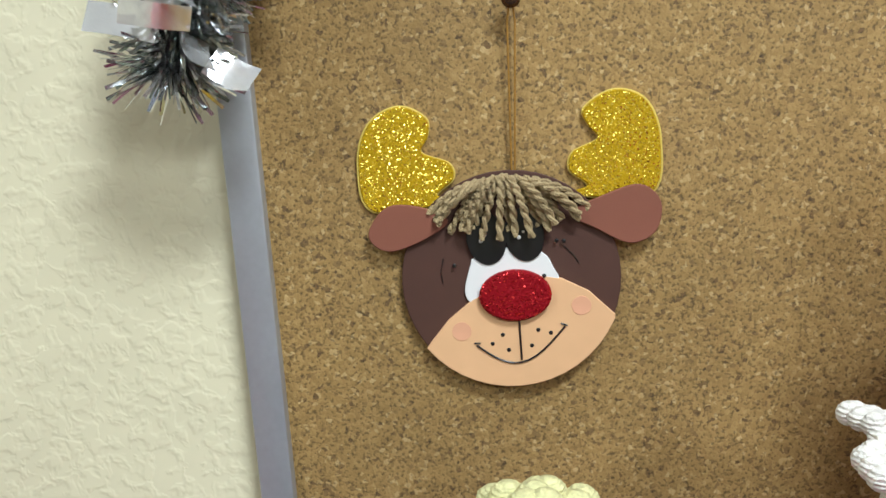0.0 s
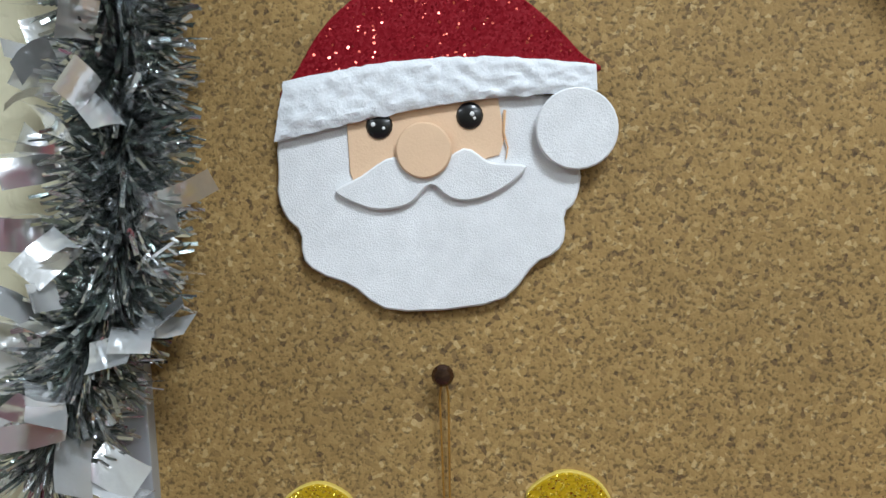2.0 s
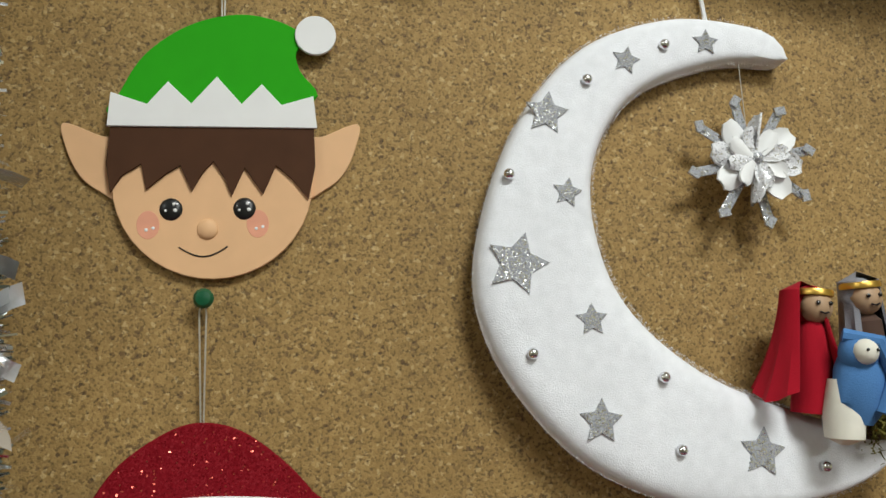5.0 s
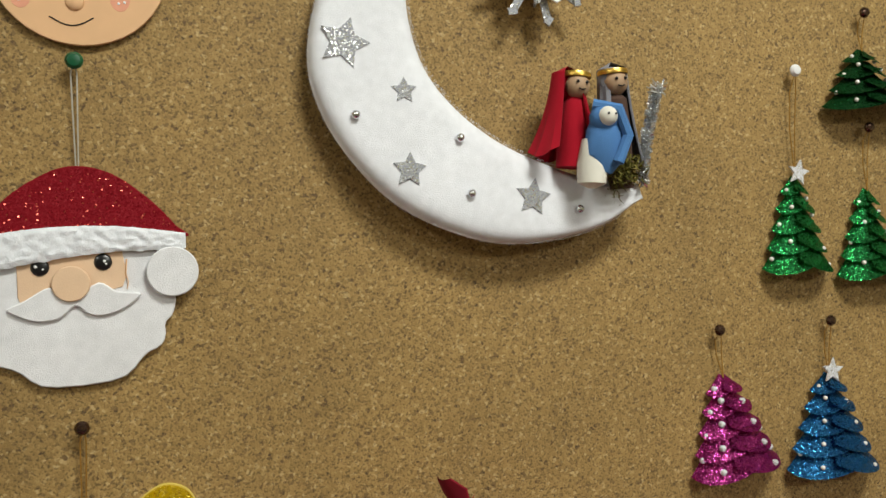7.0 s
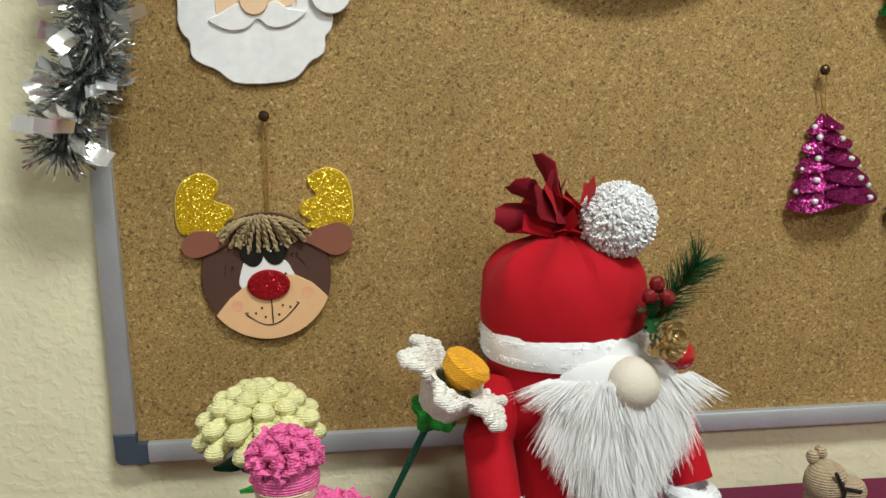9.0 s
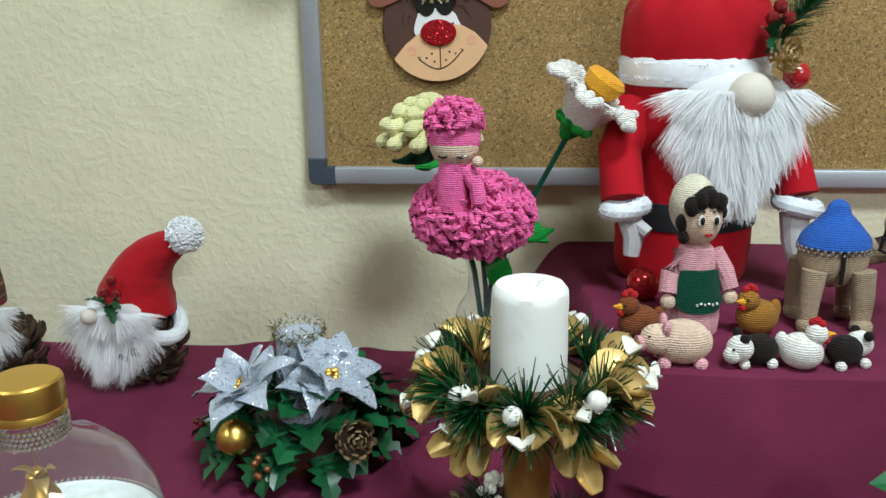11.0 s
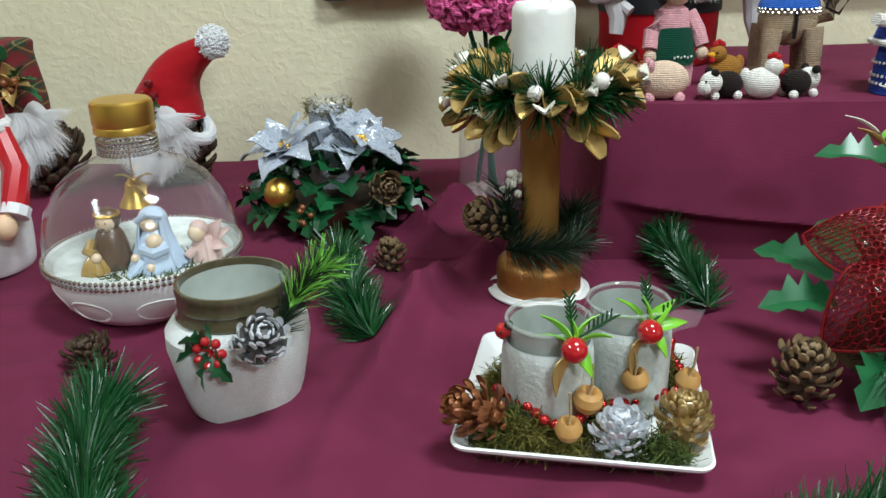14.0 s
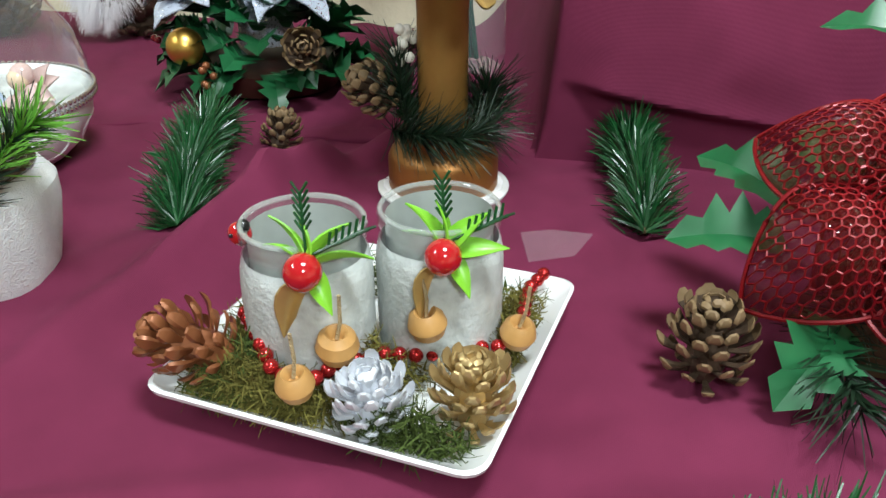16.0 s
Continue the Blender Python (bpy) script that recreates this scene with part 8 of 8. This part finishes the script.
def jar_decor(bx, by, bz, seed, label):
    o = thing("berry_decoration", (bx, by, bz), label, "decoration", "berry decorations")
    rng = random.Random(seed)
    bm = bmesh.new()
    ball(bm, 0.0080, u=18, v=12)
    part("berry", bm, M["berry"], o, "shiny red berry")
    for d, l, w in (((-0.8, 0.3, 0.55), 0.026, 0.010), ((-0.3, 0.1, 0.9), 0.022, 0.008), ((0.7, 0.3, 0.6), 0.024, 0.010), ((0.9, 0.3, -0.05), 0.026, 0.009), ((0.45, -0.2, -0.85), 0.022, 0.009), ((-0.95, 0.2, 0.1), 0.022, 0.008)):
        bm = bmesh.new()
        petal(bm, aim((0, 0.006, 0), d, rng.uniform(-50, 50)), l, w, bend=0.15, cup=0.4, thick=0.0008)
        part("leaf", bm, M["lime"], o, "lime green leaf")
    bm = bmesh.new()
    petal(bm, aim((-0.002, 0.004, -0.006), (-0.25, -0.25, -0.9), 80), 0.026, 0.016, bend=0.1, cup=0.3, thick=0.0008)
    part("gold_leaf", bm, M["petal_gold"], o, "golden leaf")
    bm = bmesh.new()
    for d in ((-0.1, 0.2, 0.9), (0.85, 0.2, 0.45)):
        p = Vector((0, 0.005, 0.004))
        d = Vector(d).normalized()
        tube(bm, [p, p + d * 0.026], 0.0007, 5)
        for k in range(6):
            for s in (-1, 1):
                q = p + d * (0.010 + 0.003 * k)
                e = q + (d + Vector((s * 0.8, 0, 0.2))).normalized() * 0.006
                tube(bm, [q, e], 0.0006, 4)
    part("fir_twig", bm, M["needle"], o)
    return o


jar_decor(0.104, -0.697, 0.076, 2, "red berry with lime leaves tied to the candle jar")
jar_decor(0.153, -0.668, 0.073, 5, "red berry with lime leaves tied to the candle jar")

figurine("ladybird_bead", (0.064, -0.668, 0.074), "tiny red ladybird bead", [(P(ball, 0.0056, T(s=(1, 0.8, 1))), M["berry"]), (P(ball, 0.0030, T(0.003, -0.002, 0.005)), M["black"]), (dots_on([(-0.002, -0.0045, 0.001), (0.002, -0.0045, -0.002)], 0.0010), M["black"])], category="bead")


def build_plate_fill():
    rng = random.Random(44)
    for (cx, cy, sx, sy, n, dk) in ((0.080, -0.698, 0.026, 0.012, 2400, 0), (0.068, -0.690, 0.018, 0.014, 1100, 1), (0.060, -0.650, 0.012, 0.030, 1000, 0), (0.150, -0.714, 0.022, 0.008, 700, 1), (0.120, -0.672, 0.022, 0.010, 600, 0), (0.178, -0.630, 0.012, 0.028, 800, 0), (0.120, -0.595, 0.050, 0.008, 600, 1)):
        bm = bmesh.new()
        for i in range(int(n * 2.1)):
            x, y = rng.gauss(0, sx * 0.6), rng.gauss(0, sy * 0.6)
            h = (0.016 + 0.012 * noise.noise(Vector((x * 130, y * 130, cx)))) * math.exp(-(x / sx) ** 2 - (y / sy) ** 2)
            lx, ly = on_plate(cx + x, cy + y)
            if max(abs(lx), abs(ly)) > 0.066:
                continue
            p = Vector((x, y, rng.uniform(0.001, 0.006 + h)))
            strip(bm, p, rnd_dir(rng) + Vector((0, -0.2, 0.4)), rnd_dir(rng), rng.uniform(0.003, 0.008), rng.uniform(0.0005, 0.0012), bend=rng.uniform(-1.4, 1.4), tip=0.4, seg=3)
        one("moss_clump", bm, M["moss_dk"] if dk else M["moss"], (cx, cy, 0.008), "clump of dried green moss on the plate", "moss", "moss on the plate", kind="stuff", smooth=False)
    # red bead string laid in front of the jars
    o = thing("bead_string", (0.12, -0.68, 0.018), "string of shiny red beads lying on the moss", "bead string")
    pts = [(-0.060, 0.014, 0.014), (-0.049, 0.000, 0.016), (-0.041, -0.010, 0.015), (-0.032, -0.021, 0.013), (-0.022, -0.025, 0.011), (-0.014, -0.020, 0.010), (-0.008, -0.007, 0.009), (0.008, 0.012, 0.004), (0.018, 0.012, 0.004), (0.026, 0.015, 0.004), (0.035, 0.020, 0.004), (0.059, 0.026, 0.006), (0.063, 0.040, 0.010), (0.061, 0.075, 0.006), (0.069, 0.100, 0.006)]
    P_ = [Vector(p) for p in pts]
    tot = sum((b - a).length for a, b in zip(P_, P_[1:]))
    nb = int(tot / 0.0073)
    for i in range(nb):
        s = tot * i / nb
        for a, b in zip(P_, P_[1:]):
            l = (b - a).length
            if s <= l:
                bm = bmesh.new()
                ball(bm, 0.0035, u=10, v=7)
                part("bead", bm, M["red_bead"], o, m=Matrix.Translation(a.lerp(b, s / l)))
                break
            s -= l
    for x, y, z, s, tx in ((0.114, -0.692, 0.040, 1.0, 5), (0.146, -0.668, 0.040, 0.95, -5), (0.183, -0.652, 0.030, 0.9, 10), (0.101, -0.708, 0.030, 0.9, 0)):
        o = thing("wooden_bead", (x, y, z), "carved ochre wooden bead on a cord", "bead", "wooden beads", rx=12, ry=tx)
        bm = bmesh.new()
        lathe(bm, [(0.0032, -0.0070 * s), (0.0072 * s, -0.0055 * s), (0.0092 * s, 0.0), (0.0078 * s, 0.0052 * s), (0.0048, 0.0078 * s), (0.0036, 0.0068 * s), (0.002, 0.003)], seg=18)
        part("bead_body", bm, M["acorn"], o)
        bm = bmesh.new()
        tube(bm, [(0, 0, 0.004), (0.001, 0.002, 0.012), (0.0, 0.005, 0.024)], 0.0009, 5)
        part("cord", bm, M["yarn"], o)
    pine_cone("pine_cone", (0.132, -0.703, 0.010), 0.0170, 0.032, [M["cone_silver"], M["cone_silver"]], "silver-white painted pine cone on the plate", rx=10, rz=-8, n=66, seed=3)
    pine_cone("pine_cone", (0.171, -0.694, 0.010), 0.0175, 0.036, [M["cone_gold"], M["cone_gold"]], "golden pine cone on the plate", rx=2, rz=10, n=74, seed=4)
    pine_cone("pine_cone", (0.064, -0.688, 0.024), 0.0185, 0.040, [M["cone_copper"], M["cone_copper"]], "copper brown pine cone at the plate corner", ry=-62, rz=20, n=58, seed=5)
    bm = bmesh.new()
    for k, (a, b, c) in enumerate((((0, 0, 0.0), (0.022, 0.004, 0.004), (0.008, 0.018, 0.010)), ((0.022, 0.004, 0.004), (0.030, 0.014, 0.012), (0.008, 0.018, 0.010)), ((0, 0, 0), (0.008, 0.018, 0.010), (-0.006, 0.012, 0.010)))):
        bm.faces.new([bm.verts.new(p) for p in (a, b, c)])
    bmesh.ops.solidify(bm, geom=bm.faces[:], thickness=0.0005)
    one("cellophane_scrap", bm, M["glass"], (0.180, -0.598, 0.036), "crumpled clear silvery foil scrap behind the jar", "wrapper", smooth=False)


build_plate_fill()

# ---- loose cones and sprigs on the cloth ----
pine_cone("pine_cone", (0.266, -0.628, 0.001), 0.0205, 0.044, [M["cone"], M["cone_tip"]], "open brown pine cone on the cloth", rx=2, n=66, seed=6)
pine_cone("pine_cone", (-0.040, -0.400, 0.001), 0.0165, 0.031, [M["cone"], M["cone_tip"]], "small brown pine cone on the cloth", rx=-14, ry=10, n=60, seed=7)
pine_cone("pine_cone", (-0.238, -0.588, 0.001), 0.0185, 0.028, [M["cone"], M["cone"]], "dark brown pine cone on the cloth", rx=12, ry=-14, n=56, seed=8)


def sprig(pts, seed, label, n=420, length=0.034, spread=0.9):
    o = thing("pine_sprig", pts[0], label, "sprig", "artificial pine sprigs")
    loc = [Vector(p) - Vector(pts[0]) for p in pts]
    bm = bmesh.new()
    tube(bm, loc, 0.0012, 6)
    part("twig", bm, M["twig"], o)
    bm = bmesh.new()
    rng = random.Random(seed)
    pine(bm, loc, length * 0.86, int(n * 2.7), 0.0020, 0, spread * 1.1, seed, 0.8)
    for v in bm.verts:
        fl = cloth_z(v.co.x + pts[0][0], v.co.y + pts[0][1]) + 0.001 - pts[0][2]
        if v.co.y + pts[0][1] > -0.380 and v.co.x + pts[0][0] > 0.12:
            v.co.y = -0.380 - pts[0][1] - 0.2 * (v.co.y + pts[0][1] + 0.380)
            fl = 0.001 - pts[0][2]
        if v.co.z < fl:
            v.co.z = fl + (fl - v.co.z) * 0.25
    part("needles", bm, M["needle"], o, "shiny plastic green needles", smooth=False)


sprig([(0.238, -0.496, 0.008), (0.236, -0.445, 0.016), (0.224, -0.395, 0.022), (0.226, -0.365, 0.026)], 1, "short green plastic pine sprig on the cloth", 520, 0.036)
sprig([(-0.032, -0.565, 0.010), (-0.052, -0.520, 0.020), (-0.074, -0.460, 0.026), (-0.084, -0.415, 0.026)], 2, "green plastic pine sprig on the cloth", 620, 0.038)
sprig([(-0.152, -0.795, 0.010), (-0.174, -0.750, 0.020), (-0.186, -0.710, 0.026), (-0.187, -0.680, 0.030)], 3, "green plastic pine sprig near the front of the cloth", 620, 0.042)
sprig([(0.172, -0.812, 0.010), (0.215, -0.792, 0.018), (0.262, -0.772, 0.020), (0.300, -0.748, 0.018)], 4, "green plastic pine sprig near the front of the cloth", 700, 0.040)


# ---- red mesh poinsettia ----
def build_red_flower():
    o = thing("poinsettia_arrangement", (0.346, -0.580, 0.001), "red mesh poinsettia with gold centre and green foliage", "artificial flower")
    rng = random.Random(70)
    c = Vector((-0.006, -0.024, 0.078))
    ax = Vector((-0.12, -0.62, 0.75)).normalized()
    q = Vector((0, 0, 1)).rotation_difference(ax).to_matrix().to_4x4()
    for i in range(9):
        a = radians(72 * i - 4) if i < 5 else radians(90 * i + 40)
        mq = Matrix.Translation(c) @ q @ aim((0, 0, 0), (math.cos(a), math.sin(a), 0.12 if i < 5 else 0.55), rng.uniform(-12, 12))
        pet = new("petal")
        pet.parent = o
        tagged(pet, "red mesh petal with a ribbon edge")
        l, w = (0.074, 0.060) if i < 5 else (0.046, 0.042)

        def at(t, u):
            ww = w * 0.5 * math.sin(math.pi * (0.06 + 0.94 * t) ** 1.1) ** 0.8
            return Vector((l * t, u * ww, 0.020 * math.sin(math.pi * t * 0.9) - 0.028 * t * t + 0.022 * (1 - u * u) * math.sin(math.pi * t)))
        bm = bmesh.new()
        # honeycomb netting
        cell = 0.0026

        def on(sx, sy):
            t = sx / l
            ww = w * 0.5 * math.sin(math.pi * (0.06 + 0.94 * min(max(t, 0.001), 0.999)) ** 1.1) ** 0.8
            return at(t, sy / ww) if 0.03 < t < 0.98 and abs(sy) < ww else None
        for ci in range(24):
            for cj in range(-8, 9):
                cx, cy = ci * cell * 1.5, (cj + 0.5 * (ci % 2)) * cell * 1.732
                hexp = [on(cx + cell * math.cos(math.pi / 3 * k), cy + cell * math.sin(math.pi / 3 * k)) for k in range(4)]
                for u, v in zip(hexp, hexp[1:]):
                    if u is not None and v is not None:
                        tube(bm, [mq @ u, mq @ v], 0.00050, 4)
        tagged(part("netting", bm, M["mesh_red"], pet), kind="stuff")
        bm = bmesh.new()
        for s in (-1, 1):
            tube(bm, [mq @ at(0.001 + 0.997 * j / 18, s * 1.0) for j in range(19)], 0.0011, 6)
        part("edge_ribbon", bm, M["mesh_red"], pet)
        bm = bmesh.new()
        g = [[bm.verts.new(mq @ (at(0.03 + 0.95 * i2 / 8, u / 3) + Vector((0, 0, -0.004)))) for u in range(-3, 4)] for i2 in range(9)]
        for A, B in zip(g, g[1:]):
            for k in range(6):
                bm.faces.new((A[k], A[k + 1], B[k + 1], B[k]))
        part("gauze", bm, GAUZE, pet, "sheer bronze gauze lining")
    for i in range(26):
        bm = bmesh.new()
        d = rnd_dir(rng)
        p = c + (q @ Vector((d.x * 0.020, d.y * 0.020, 0.012 + abs(d.z) * 0.012)))
        for k in range(4):
            ball(bm, 0.0034, T(*(p + rnd_dir(rng) * 0.003)), 7, 5)
        part("stamen_bud", bm, M["ochre_bud"], o)
    for d, l in (((-0.95, -0.05, 0.05), 0.055), ((-0.8, 0.55, 0.25), 0.060), ((-0.55, -0.75, -0.5), 0.05), ((0.4, -0.8, -0.3), 0.06), ((-0.25, 0.9, 0.35), 0.06), ((0.8, 0.5, 0.2), 0.06)):
        bm = bmesh.new()
        holly(bm, aim((d[0] * 0.050, d[1] * 0.050 - 0.008, 0.052 + d[2] * 0.03), d, -25), l, 0.034)
        part("holly_leaf", bm, M["holly_lt"], o)
    for k, pts in enumerate(([(0.0, 0.0, 0.03), (-0.03, -0.05, 0.03), (-0.025, -0.09, 0.025)], [(0.0, 0.0, 0.03), (0.05, -0.05, 0.03), (0.06, -0.09, 0.02)], [(0, 0, 0.03), (0.06, 0.04, 0.03)])):
        bm = bmesh.new()
        pine(bm, pts, 0.030, 260, 0.0016, 0, 0.9, 60 + k)
        part("pine_needles", bm, M["needle_dk"], o)
    bm = bmesh.new()
    lathe(bm, [(0.030, 0.0), (0.036, 0.004), (0.030, 0.03), (0.012, 0.05)], seg=20)
    part("base", bm, M["twig"], o)
    # variegated sprays rising behind the bloom
    for k, (p0, p1) in enumerate((((0.05, 0.05, 0.07), (0.030, 0.135, 0.140)), ((0.06, 0.06, 0.07), (0.060, 0.150, 0.160)))):
        br = new("spray")
        br.parent = o
        tagged(br, "green spray with cream tips")
        p0, p1 = Vector(p0), Vector(p1)
        bm = bmesh.new()
        tube(bm, [Vector((0.02, 0.02, 0.03)), p0, p1], 0.0013, 6)
        part("twig", bm, M["twig"], br)
        for i in range(16):
            t = 0.15 + 0.85 * i / 15
            d = (p1 - p0).normalized() * 0.6 + Vector(((-1) ** i * 0.8, rng.uniform(-0.6, 0.2), rng.uniform(-0.2, 0.4)))
            bm = bmesh.new()
            petal(bm, aim(p0.lerp(p1, t), d, rng.uniform(-60, 60)), rng.uniform(0.020, 0.032), 0.007, bend=0.1, cup=0.3, thick=0.0007)
            part("spray_leaf", bm, (M["holly_lt"], M["petal_gold"], M["needle_lt"], M["cream_tip"])[i % 4], br)
    bm = bmesh.new()
    holly(bm, aim((0.03, 0.10, 0.120), (-0.95, 0.2, 0.2), -20), 0.06, 0.034)
    part("holly_leaf", bm, M["holly_lt"], o)


GAUZE = thin_clear("bronze_gauze_sheer", 0.62, (0.105, 0.008, 0.008))
build_red_flower()
